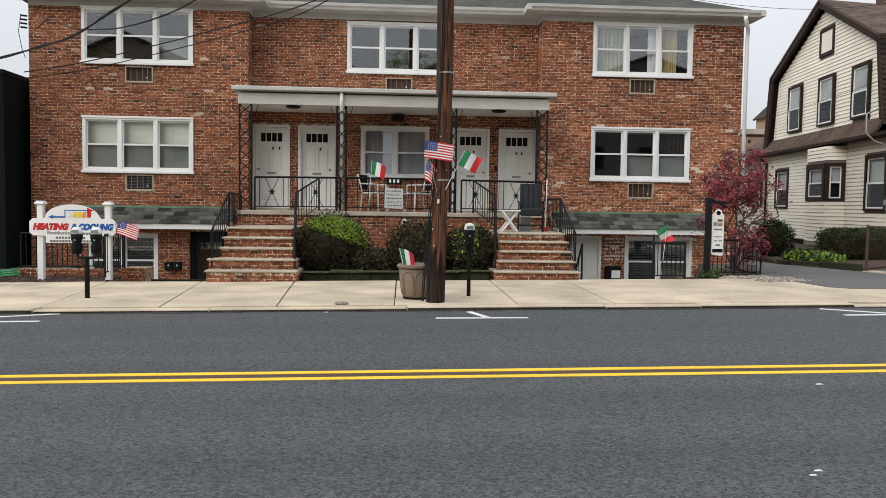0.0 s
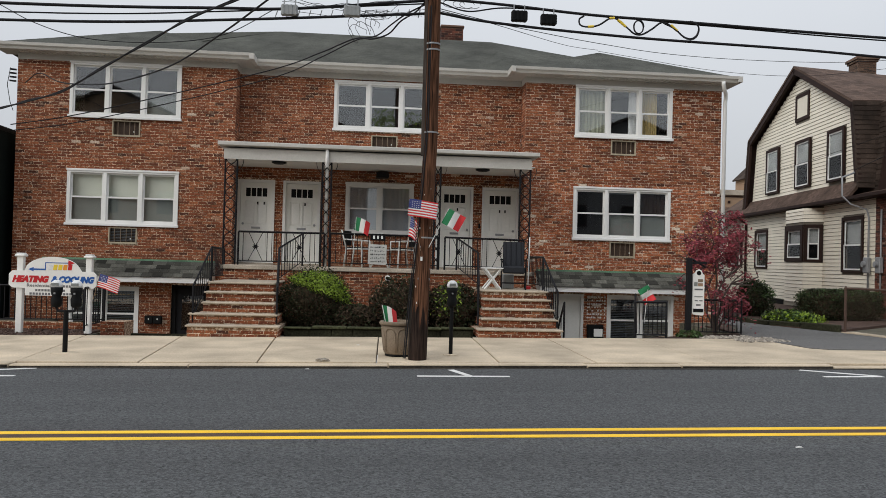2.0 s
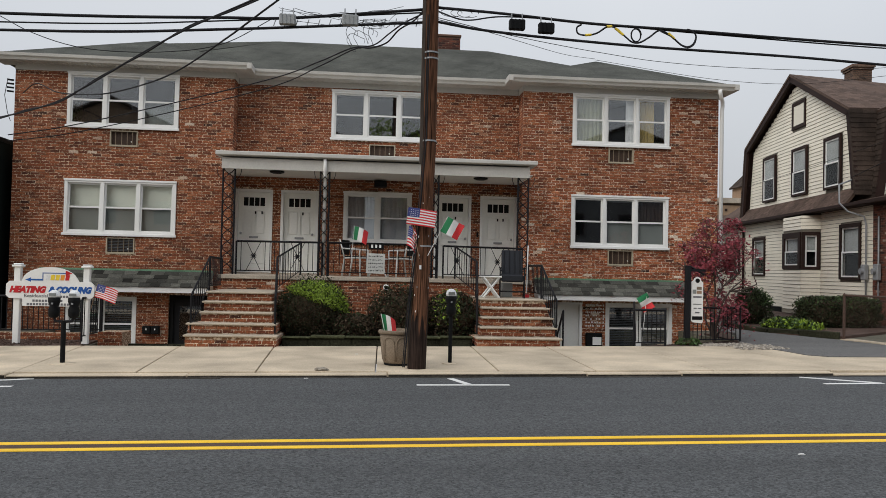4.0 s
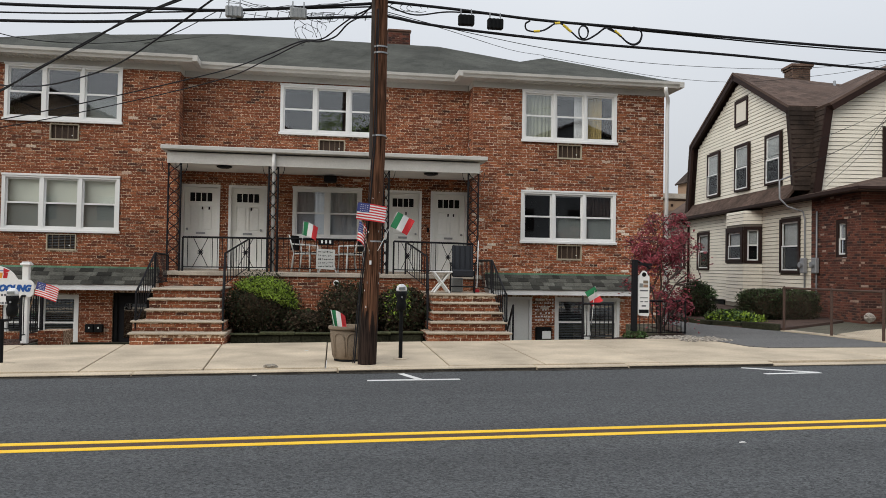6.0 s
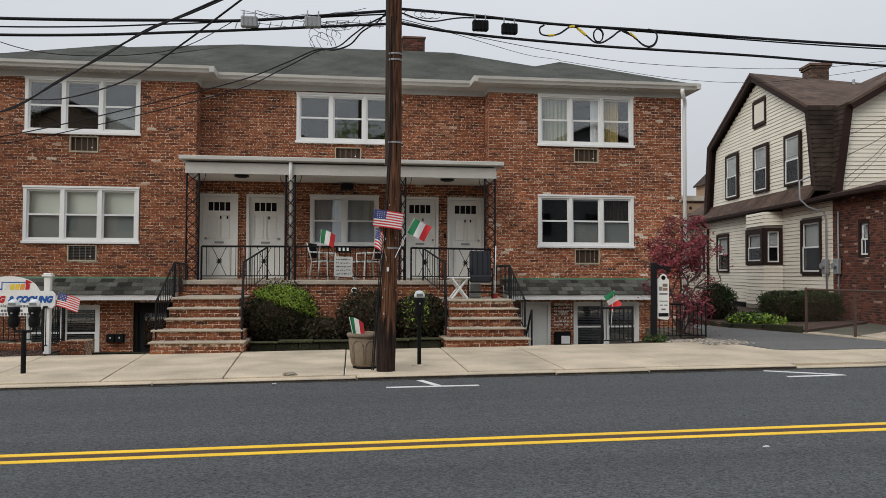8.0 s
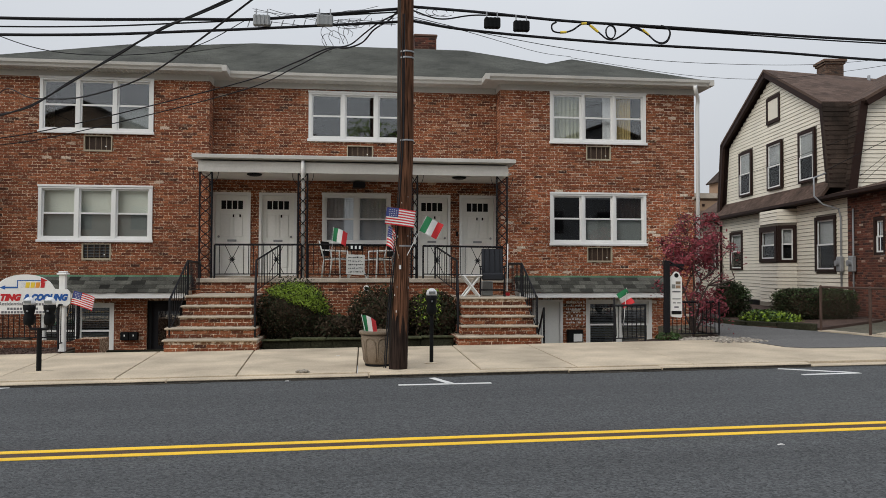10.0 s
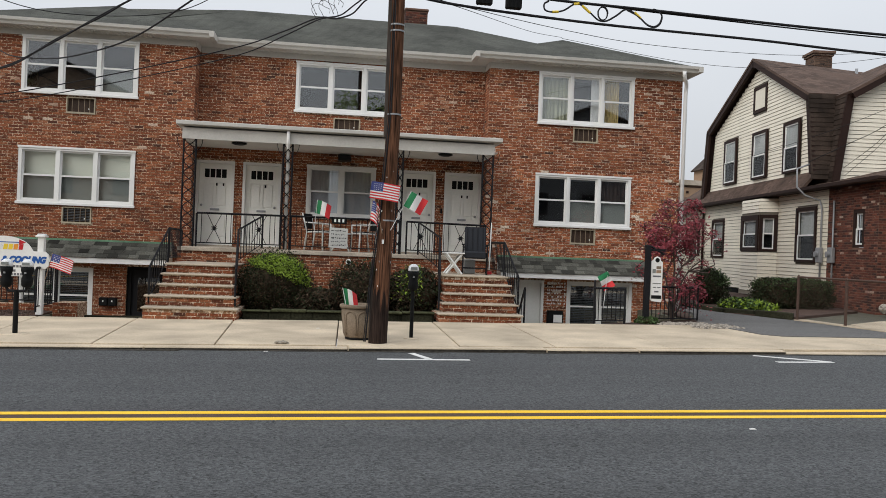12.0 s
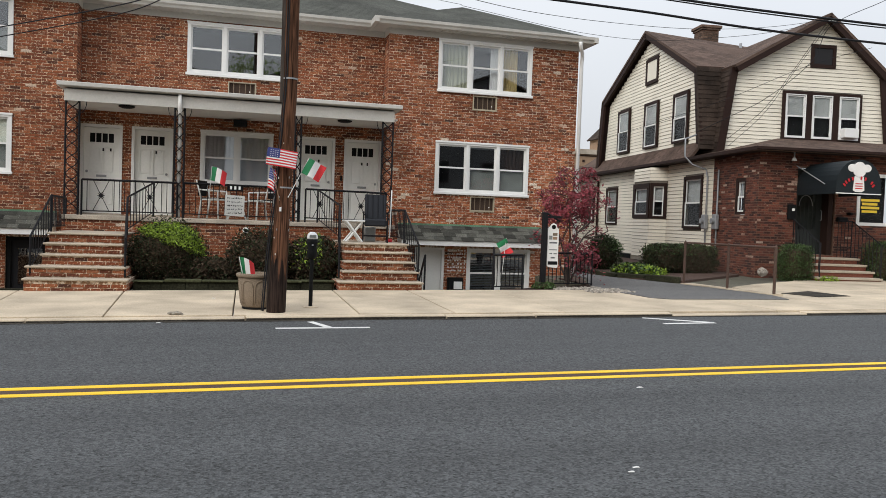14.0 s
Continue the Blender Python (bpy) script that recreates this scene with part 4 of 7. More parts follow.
up_holes = [(9.7, 10.95, 4.42, 6.15), (6.95, 8.2, 4.40, 6.09), (4.48, 5.65, 4.38, 6.05), (7.2, 8.35, 6.8, 7.75)]
wall_u = part("side_gable", lambda bm: prism(bm, [(3.38, 4.1), (12.6, 4.1), (12.2, 6.58), (7.98, 8.43), (3.78, 6.56)], 0.012, 0.2), shadow_gap_m, gh)
for q in wall_u.data.vertices:
    q.co = (q.co.y, q.co.x, q.co.z)
clap(side(0.012), gable_side, up_holes, 4.15, 8.33, wall_u)
for h in up_holes[:3]:
    sash(gh, side(-0.07), *h, 0.10, brown_m, False)
vent = part("gable_vent", lambda bm: pierced(bm, side(-0.04), [7.2, 8.35], [6.8, 7.75], [(7.33, 8.22, 6.92, 7.63)], 0.06), brown_m, gh)
block("vent_panel", siding_m, vent, -0.02, 0.0, 7.33, 8.22, 6.92, 7.63)


def rake(name, pts, w, u0, u1, mat, parent):
    """A band of given depth that follows a roof edge in the side plane."""
    for (va, za), (vb, zb) in zip(pts, pts[1:]):
        a, b = Vector((0, va, za)), Vector((0, vb, zb))
        n = Vector((0, -(b - a).z, (b - a).y)).normalized()
        if n.z < 0:
            n = -n
        v = [p + n * h + Vector((u, 0, 0)) for u in (u0, u1) for p, h in ((a, -w), (b, -w), (b, 0.06), (a, 0.06))]
        mesh_object(name, v, [(0, 1, 2, 3), (7, 6, 5, 4), (0, 4, 5, 1), (1, 5, 6, 2), (2, 6, 7, 3), (3, 7, 4, 0)], mat, parent)


rk = [(12.9, 3.9), (12.45, 6.71), (7.98, 8.69), (3.58, 6.59), (3.2, 4.2)]
rake("rake_board", rk, 0.20, -0.26, -0.16, brown_m, gh)
rake("rake_soffit", [(a, b - 0.06) for a, b in rk[:3]], 0.04, -0.16, 0.1, brown_m, gh)
rake("rake_soffit", [(a, b - 0.06) for a, b in rk[2:]], 0.04, -0.16, 0.1, brown_m, gh)
U1 = 7.6
shingled("roof_upper", [(-0.28, 3.53, 6.65), (U1, 3.53, 6.65), (U1, 7.98, 8.11), (-0.28, 7.98, 8.76)], 22, 40, brown_shingle_m, gh, 11)
shingled("roof_upper", [(U1, 12.5, 6.77), (-0.28, 12.5, 6.77), (-0.28, 7.98, 8.76), (U1, 7.98, 8.11)], 22, 40, brown_shingle_m, gh, 12)
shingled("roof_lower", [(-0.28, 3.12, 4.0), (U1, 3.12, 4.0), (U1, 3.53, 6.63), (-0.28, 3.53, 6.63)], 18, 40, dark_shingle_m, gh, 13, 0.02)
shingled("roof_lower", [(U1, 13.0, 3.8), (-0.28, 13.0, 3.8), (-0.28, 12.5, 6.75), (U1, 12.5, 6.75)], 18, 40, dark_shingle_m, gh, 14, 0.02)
# skirt roof along the side
shingled("skirt_roof", [(-0.42, 13.6, 3.78), (-0.42, 3.5, 3.74), (0.0, 3.5, 4.26), (0.0, 13.3, 4.30)], 6, 70, brown_shingle_m, gh, 15)
block("skirt_fascia", brown_m, gh, -0.44, -0.4, -0.62, 13.6, 3.67, 3.76)
part("downspout", lambda bm: tube(bm, [(-0.4, 13.1, 3.66), (-0.3, 13.1, 3.55), (-0.07, 13.1, 3.4), (-0.07, 13.1, 0.3)], 0.05, 8), brown_m, gh, "brown metal downspout", 0, True)
block("skirt_soffit", brown_m, gh, -0.4, 0.01, -0.5, 13.6, 3.66, 3.70)

# front gable
VF = 2.9


def front(v=VF):
    return lambda u, z, d: (u, v + d, z)


FC = 3.60
fl, fr = lambda z: 0.42 + 0.28 * (z - 4.0) / 2.4, lambda z: 6.0 - 0.28 * (z - 4.0) / 2.4
FBRK, FPEAK = 6.5, 8.22


def gable_front(z):
    if z < FBRK:
        return (fl(z), fr(z))
    t = (z - FBRK) / (FPEAK - FBRK)
    return (fl(FBRK) + (FC - fl(FBRK)) * t, fr(FBRK) + (FC - fr(FBRK)) * t)


tri = (2.28, 4.97, 4.38, 5.91)
att = (3.17, 4.02, 6.69, 7.42)
wall_f = part("front_gable", lambda bm: prism(bm, [(fl(3.85), 3.85), (fr(4), 3.85), (fr(FBRK), FBRK), (FC, FPEAK), (fl(FBRK), FBRK)], VF + 0.012, VF + 0.2), shadow_gap_m, gh)
clap(front(VF + 0.012), gable_front, [tri, att], 3.878, FPEAK - 0.05, wall_f)
part("window_surround", lambda bm: pierced(bm, front(VF - 0.075), [tri[0], tri[1]], [tri[2], tri[3]], [(2.40, 3.02, 4.5, 5.78), (3.30, 3.92, 4.5, 5.78), (4.22, 4.84, 4.5, 5.78)], 0.08), brown_m, gh, "dark brown panel round three windows")
for a in (2.37, 3.27, 4.19):
    sash(gh, front(VF - 0.07), a, a + 0.68, 4.46, 5.82, 0.03, white_m, False)
block("room_air_conditioner", white_m, gh, 4.27, 4.76, VF - 0.3, VF - 0.02, 4.52, 4.82, "small white window air conditioner", 0.015)
part("attic_surround", lambda bm: pierced(bm, front(VF - 0.04), [att[0], att[1]], [att[2], att[3]], [(3.28, 3.91, 6.80, 7.31)], 0.06), brown_m, gh)
# attic screen in the dark room colour, painting the unlit attic
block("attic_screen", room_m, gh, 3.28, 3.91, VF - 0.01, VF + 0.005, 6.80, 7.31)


def front_rake(pts, w, v0, v1, mat):
    for (ua, za), (ub, zb) in zip(pts, pts[1:]):
        a, b = Vector((ua, 0, za)), Vector((ub, 0, zb))
        n = Vector((-(b - a).z, 0, (b - a).x)).normalized()
        if n.z < 0:
            n = -n
        v = [p + n * h + Vector((0, y, 0)) for y in (v0, v1) for p, h in ((a, -w), (b, -w), (b, 0.06), (a, 0.06))]
        mesh_object("front_rake", v, [(0, 1, 2, 3), (7, 6, 5, 4), (0, 4, 5, 1), (1, 5, 6, 2), (2, 6, 7, 3), (3, 7, 4, 0)], mat, gh)


fk = [(0.2, 3.9), (0.56, 6.50), (FC, 8.28), (5.68, 6.50), (6.0, 3.9)]
front_rake(fk[1:4], 0.17, VF - 0.32, VF - 0.25, brown_m)
front_rake(fk[:2], 0.16, VF - 0.14, VF - 0.06, brown_m)
front_rake(fk[3:], 0.16, VF - 0.14, VF - 0.06, brown_m)
front_rake([(a, b - 0.05) for a, b in fk[1:4]], 0.04, VF - 0.25, VF + 0.02, brown_m)
shingled("front_roof", [(0.50, 8.2, 6.56), (0.50, VF - 0.33, 6.56), (FC, VF - 0.33, 8.35), (FC, 8.2, 8.35)], 18, 30, brown_shingle_m, gh, 21)
shingled("front_roof", [(5.74, VF - 0.33, 6.56), (5.74, 8.2, 6.56), (FC, 8.2, 8.35), (FC, VF - 0.33, 8.35)], 18, 30, brown_shingle_m, gh, 22)
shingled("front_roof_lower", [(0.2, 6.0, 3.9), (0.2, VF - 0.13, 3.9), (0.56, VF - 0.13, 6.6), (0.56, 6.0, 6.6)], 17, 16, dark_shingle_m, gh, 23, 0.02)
for k, (grow, z0, z1) in enumerate(((0.0, 8.0, 9.12), (0.045, 9.12, 9.2), (0.09, 9.2, 9.30))):
    brick_wall("chimney", front(8.6 - grow), 2.26 - grow, 2.92 + grow, z0, z1, [], gh, 0.7 + 2 * grow, dull_brick_m, red_mortar_m, seed=23 + k)
    brick_wall("chimney_side", lambda u, z, d: (2.262 - grow + d, 9.3 + grow - u, z), 0, 0.69 + 2 * grow, z0, z1, [], gh, 0.2, dull_brick_m, red_mortar_m, seed=27 + k)
part("vent_pipe", lambda bm: lathe(bm, [(0.2, 7.98), (0.09, 8.1), (0.05, 8.12), (0.05, 8.4)], 12, 3.2, 7.4), galv_m, gh, "small metal roof vent", 0, True)

# brick ground floor towards the street
bput = front(0.0)
door_hole, shop_hole = (1.14, 2.3, 0.9, 3.3), (2.95, 4.3, 1.75, 3.2)
brick_wall("brick_front", bput, 0.006, 6.8, -0.2, 3.7, [door_hole, shop_hole], gh, 0.25, red_brick_m, red_mortar_m, seed=20)
brick_wall("brick_side", lambda u, z, d: (d, 2.62 - u, z), 0.0, 2.612, -0.2, 3.7, [(1.35, 1.95, 1.95, 3.0)], gh, 0.2, red_brick_m, red_mortar_m, seed=21)
sash(gh, lambda u, z, d: (d + 0.06, 2.62 - u, z), 1.36, 1.94, 1.96, 2.99, 0.1)
shingled("porch_roof", [(-0.42, -0.6, 3.72), (7.2, -0.6, 3.72), (6.0, VF, 4.42), (2.2, VF, 4.42)], 12, 40, brown_shingle_m, gh, 25)
shingled("porch_roof", [(-0.42, VF + 0.65, 3.74), (-0.42, -0.6, 3.72), (2.2, VF, 4.42), (0.3, VF + 0.65, 3.95)], 10, 20, brown_shingle_m, gh, 26)
block("porch_gutter", brown_m, gh, -0.44, 7.2, -0.68, -0.6, 3.68, 3.75, "brown metal gutter")
block("porch_soffit", brown_m, gh, -0.4, 7.2, -0.6, -0.01, 3.67, 3.70)
sd = block("front_door", entry_m, gh, 1.15, 2.2, 0.35, 0.42, 0.9, 3.3, "black front door with glass and a grille")
block("pane", plain_glass_m, sd, 1.3, 1.95, 0.335, 0.348, 1.6, 2.9)
block("door_jamb", brown_m, gh, 2.12, 2.25, 0.02, 0.34, 0.9, 3.3)
for k in range(5):
    block("glazing_bar", entry_m, sd, 1.36 + 0.12 * k, 1.375 + 0.12 * k, 0.322, 0.334, 1.6, 2.9)
part("glazing_arch", lambda bm: tube(bm, [(1.625 + 0.2 * math.cos(radians(a)), 0.318, 2.25 + 0.3 * math.sin(radians(a))) for a in range(0, 181, 20)], 0.010, 6), galv_m, sd)
part("door_pull", lambda bm: tube(bm, [(2.10, 0.34, 1.85), (2.10, 0.29, 1.87), (2.10, 0.29, 2.12), (2.10, 0.34, 2.14)], 0.012, 6), galv_m, sd, "metal door pull")
block("pier_letter_box", black_m, gh, 2.34, 2.62, -0.16, -0.01, 1.83, 1.96, "black letter box on the brick pier", 0.02)
part("door_camera", lambda bm: [cube(bm, 2.68, 2.76, -0.12, -0.01, 2.02, 2.10), bar(bm, (2.72, -0.16, 2.06), (2.72, -0.12, 2.06), 0.035, 10)], black_m, gh, "small black camera on the wall")
part("eave_lamp", lambda bm: lathe(bm, [(0.07, 3.44), (0.05, 3.5), (0.02, 3.54), (0.02, 3.67)], 12, 0.86, -0.25), white_m, gh, "white bell lamp under the eave", 0, True)
part("shop_window_frame", lambda bm: pierced(bm, front(-0.03), [2.95, 4.3], [1.75, 3.2], [(3.04, 4.21, 1.84, 3.11)], 0.12), white_m, gh, "white shop window frame")
g = block("shop_pane", plain_glass_m, gh, 3.03, 4.22, 0.03, 0.036, 1.83, 3.12)
g.visible_shadow = False
# shop interior is one dark sheet, shade painted in
block("room_behind", room_m, gh, 3.0, 4.25, 0.6, 0.65, 1.7, 3.2)
for k in range(4):
    block("sign_bar", gold_m, gh, 3.10 + 0.03 * (k % 2), 3.66 - 0.06 * (k % 2), 0.012, 0.018, 2.43 - 0.105 * k, 2.50 - 0.105 * k, "yellow lettering bar in the window")
block("mail_box", black_m, gh, 0.86, 1.08, -0.12, -0.01, 1.84, 2.26, "black letter box with a white label", 0.02)
block("mail_label", white_m, gh, 0.95, 1.03, -0.126, -0.121, 2.08, 2.15)
# steps to the shop door
for k in range(4):
    block("step", red_brick_m, gh, 0.95, 2.75, -1.45 + 0.32 * k, 0.02, 0.2 + 0.16 * k, 0.30 + 0.16 * k)
    block("step_tread", tread_m, gh, 0.92, 2.78, -1.48 + 0.32 * k, -1.14 + 0.32 * k if k < 3 else 0.0, 0.30 + 0.16 * k, 0.36 + 0.16 * k, "pale stone tread", 0.01)


def rail_fill(bm, a, b, n, foot, r=0.011):
    """A flat rail from a to b with n upright bars down to the foot height."""
    bar(bm, a, b, 0.018, 4)
    for k in range(n + 1):
        p = Vector(a).lerp(Vector(b), k / n)
        bar(bm, (p.x, p.y, foot), p, r, 4)


for u in (0.98, 2.72):
    part("hand_rail", lambda bm: [rail_fill(bm, (u, -1.4, 1.25), (u, -0.2, 1.85), 8, 0.5), bar(bm, (u, -1.45, 0.3), (u, -1.45, 1.25), 0.018, 4)], iron_m, gh, "black iron hand rail")
for u in (0.98, 2.3):
    part("entry_rail", lambda bm: rail_fill(bm, (u, -0.2, 1.85), (u + (0.42 if u > 2 else 0.0), -0.18, 1.85), 4, 0.85), iron_m, gh)


# domed canvas awning over the shop door
def awning(bm):
    n, w0, w1 = 16, 1.12, 2.37
    mid = (w0 + w1) / 2
    ringA = [(mid - (w1 - w0) / 2 * math.cos(math.pi * k / n), 2.68 + 0.73 * math.sin(math.pi * k / n) ** 0.85) for k in range(n + 1)]
    a = [bm.verts.new((u, -1.75, z)) for u, z in ringA]
    b = [bm.verts.new((u, -0.02, z)) for u, z in ringA]
    c = [bm.verts.new((p.co.x, -1.75, 2.52)) for p in (a[0], a[-1])] + [bm.verts.new((p.co.x, -0.02, 2.52)) for p in (b[0], b[-1])]
    for k in range(n):
        bm.faces.new((a[k], a[k + 1], b[k + 1], b[k]))
    bm.faces.new(a + [c[1], c[0]])
    bm.faces.new((a[0], b[0], c[2], c[0])), bm.faces.new((a[-1], c[1], c[3], b[-1]))


aw = tagged(new("awning"), "black canvas dome awning with a white and red emblem", "awning")
aw.matrix_world = pose(HX, HY, HZ, 0, 0, HT)
part("canopy", awning, canvas_m, aw)
block("valance_trim", white_m, aw, 1.11, 2.38, -1.757, -1.752, 2.525, 2.55)
for k, (cu, cz, rr) in enumerate(((1.54, 3.19, 0.125), (1.74, 3.23, 0.15), (1.94, 3.19, 0.125), (1.74, 3.10, 0.17))):
    part("emblem_cap", lambda bm: prism(bm, [(cu + rr * math.cos(t * 0.3927), cz + rr * 0.8 * math.sin(t * 0.3927)) for t in range(16)], -1.765 - 0.002 * k, -1.7515), cloth_m, aw, "white cap-shaped emblem")
part("emblem_stem", lambda bm: prism(bm, [(1.58, 2.62), (1.66, 2.58), (1.82, 2.58), (1.90, 2.62), (1.87, 2.98), (1.61, 2.98)], -1.760, -1.7515), cloth_m, aw, "white emblem stem")
for k in range(3):
    block("text_bar", sign_red_m, aw, 1.64, 1.84, -1.766, -1.7605, 2.66 + 0.06 * k, 2.685 + 0.06 * k)


def letters(text, size, mat, parent, at, turn=(90, 0, 0), name="lettering", depth=0.004, label="", shear=0.0, width=None, bold=0.0):
    """Raised letters in the built-in font, turned into a mesh."""
    c = bpy.data.curves.new(name, "FONT")
    c.body, c.size, c.extrude, c.align_x, c.shear, c.offset = text, size, depth, "CENTER", shear, bold
    c.resolution_u = 3
    tmp = bpy.data.objects.new(name, c)
    scene.collection.objects.link(tmp)
    me = bpy.data.meshes.new_from_object(tmp.evaluated_get(bpy.context.evaluated_depsgraph_get()))
    bpy.data.objects.remove(tmp)
    if width and len(me.vertices):
        xs = [v.co.x for v in me.vertices]
        k = width / (max(xs) - min(xs))
        for v in me.vertices:
            v.co.x *= k
    me.materials.clear()
    me.materials.append(mat)
    ob = new(name, me)
    ob.parent = parent
    ob.matrix_local = pose(*at, *turn)
    if label:
        ob["label"] = label
    return ob


for k, w in enumerate((0.1, 0.1, 0.1, 0.1, 0.0, 0.1, 0.08, 0.0, 0.1, 0.09)):
    if w:
        t = radians(168 - 17.3 * k)
        q = part("name_bar", lambda bm: cube(bm, -0.022, 0.022, -0.004, 0.004, -0.042, 0.042), sign_red_m, aw, "red lettering bar")
        q.matrix_local = pose(1.73 + 0.41 * math.cos(t), -1.776, 2.70 + 0.24 * math.sin(t), 0, 0) @ Matrix.Rotation(-(t - math.pi / 2) * 0.6, 4, "Y")
part("awning_brace", lambda bm: bar(bm, (1.10, -1.3, 2.78), (1.08, -0.03, 3.33), 0.014), galv_m, aw)
# service mast, meters and conduits
part("service_conduit", lambda bm: [tube(bm, [(-0.3, 3.3, 4.45), (-0.68, 3.25, 4.3), (-0.7, 3.2, 3.75), (-0.5, 3.1, 3.5), (-0.1, 2.95, 3.35), (-0.06, 2.9, 3.1), (-0.06, 2.9, 0.6)], 0.028, 8), tube(bm, [(-0.06, 2.2, 3.3), (-0.06, 2.2, 0.5), (-0.06, 2.9, 0.3)], 0.025, 8)], galv_m, gh, "grey metal service conduit", 0, True)
for v in (2.9, 2.2):
    block("electric_meter", galv_m, gh, -0.16, -0.04, v - 0.13, v + 0.13, 1.5, 1.95, "grey electric meter box", 0.02)
    part("meter_dial", lambda bm: bar(bm, (-0.24, v, 1.75), (-0.16, v, 1.75), 0.085, 14), galv_m, gh)


# ---- beds, driveway and yard ----
def patch(name, outline, level, mat, label, category, thick=0.1):
    """A flat piece of ground with an outline of (x, y) pairs, following the street's rise."""
    def fill(bm):
        a = [bm.verts.new((x, y, ground(x, level))) for x, y in outline]
        b = [bm.verts.new((x, y, ground(x, level - thick))) for x, y in outline]
        bm.faces.new(a), bm.faces.new(b[::-1])
        for k in range(len(a)):
            bm.faces.new((a[k], b[k], b[(k + 1) % len(a)], a[(k + 1) % len(a)]))
    return tagged(part(name, fill, mat), label, category, kind="structure")


patch("driveway", [(7.62, 14.1), (7.68, 13.35), (7.95, 13.1), (10.4, 12.95), (10.6, 13.7), (10.4, 15.2), (10.1, 16.3), (9.55, 18.0), (9.9, 24), (10.6, 40), (9.2, 40), (8.95, 24), (8.6, 18.0), (7.75, 16.2), (7.45, 15.1)], 0.152, drive_m, "worn grey asphalt driveway between the houses", "driveway")
patch("flower_bed", [(-14, 15.03), (-5.3, 15.03), (-5.3, 16.3), (-14, 16.3)], 0.135, soil_m, "brown bark mulch bed", "flower bed")
patch("flower_bed", [(-1.66, 15.5), (2.0, 15.5), (2.2, 17.85), (-1.85, 17.85)], 0.22, soil_m, "dark mulch bed before the porch", "flower bed")
patch("flower_bed", [(5.3, 15.03), (7.35, 15.03), (7.75, 16.3), (8.55, 18.2), (7.9, 18.2), (7.9, 15.7), (5.3, 15.1)], 0.135, soil_m, "mulch and gravel bed", "flower bed")
patch("forecourt", [(10.85, 14.9), (30, 14.9), (30, 18.7), (14.9, 18.6), (14.0, 17.3), (12.2, 16.4), (11.0, 15.6)], 0.145, concrete_m, "pale concrete forecourt", "pavement")
patch("forecourt_edge", [(10.15, 16.35), (10.62, 13.7), (10.85, 13.7), (10.45, 16.4)], 0.17, concrete_m, "low concrete strip under the fence", "kerb")
patch("tree_pit", [(11.15, 14.15), (12.2, 14.6), (12.35, 13.55), (11.45, 13.4)], 0.148, dark_ground_m, "bare soil square in the pavement", "tree pit")
patch("flower_bed", [(9.5, 18.05), (10.7, 17.1), (13.8, 19.3), (15.2, 30), (10.4, 30)], 0.16, soil_m, "soil strip beside the cream house", "flower bed")


def stones(name, label, x0, x1, y0, y1, n, size, mat, level, seed):
    rng = random.Random(seed)
    verts, faces = [], []
    for _ in range(n):
        x, y = rng.uniform(x0, x1), rng.uniform(y0, y1)
        s = size * rng.uniform(0.5, 1.4)
        k = len(verts)
        a = rng.uniform(0, 6)
        for i in range(5):
            t = a + i * 1.2566
            verts.append((x + s * math.cos(t) * rng.uniform(0.7, 1.1), y + s * math.sin(t) * rng.uniform(0.7, 1.1), ground(x, level)))
        for i in range(5):
            t = a + i * 1.2566
            verts.append((x + 0.6 * s * math.cos(t), y + 0.6 * s * math.sin(t), ground(x, level) + s * rng.uniform(0.5, 0.9)))
        faces += [(k + 5, k + 6, k + 7, k + 8, k + 9)] + [(k + i, k + (i + 1) % 5, k + 5 + (i + 1) % 5, k + 5 + i) for i in range(5)]
    return tagged(mesh_object(name, verts, faces, mat), label, "gravel", kind="stuff")


stones("gravel", "loose pale gravel beside the driveway", 6.5, 7.6, 15.05, 15.5, 420, 0.035, gravel_m, 0.13, 3)
stones("gravel", "loose pale gravel beside the driveway", 6.95, 7.9, 14.3, 15.1, 260, 0.03, gravel_m, 0.145, 4)
stones("bark_chips", "brown bark chips in the bed", -13, -5.35, 15.06, 16.2, 1500, 0.03, soil_m, 0.135, 5)
bw = thing("bed_wall", "low mossy stone edging before the shrubs", "edging", kind="structure")
rng = random.Random(8)
q = -1.64
while q < 1.98:
    w = rng.uniform(0.35, 0.95)
    block("edging_stone", moss_and_shade_m, bw, q, min(q + w - 0.003, 2.0), 15.33 + rng.uniform(-0.012, 0.012), 15.5, 0.09 + 0.0125 * q, 0.255 + 0.0125 * q, "", 0.015)
    q += w
q = -1.66
while q < 2.0:
    w = rng.uniform(0.5, 1.1)
    block("cap_stone", cap_m, bw, q, min(q + w - 0.003, 2.02), 15.28 + rng.uniform(-0.02, 0.02), 15.52, 0.258 + 0.0125 * q, 0.30 + 0.0125 * q + rng.uniform(-0.012, 0.014), "mossy cap stone", 0.014)
    q += w
dw = thing("drive_edging", "low weathered concrete edging beside the driveway", "edging", kind="structure")
for (xa, ya), (xb, yb) in (((9.5, 18.2), (10.0, 17.75)), ((10.0, 17.7), (10.6, 17.1)), ((9.35, 19.6), (9.5, 18.25)), ((9.6, 22), (9.36, 19.65))):
    part("edging_stone", lambda bm: prism(bm, [(0, 0), (math.hypot(xb - xa, yb - ya), 0), (math.hypot(xb - xa, yb - ya), 0.16), (0, 0.17)], -0.07, 0.07), moss_and_shade_m, dw, "", 0.015).matrix_local = pose(xa, ya, ground(xa, 0.1), 0, 0, math.degrees(math.atan2(yb - ya, xb - xa)))


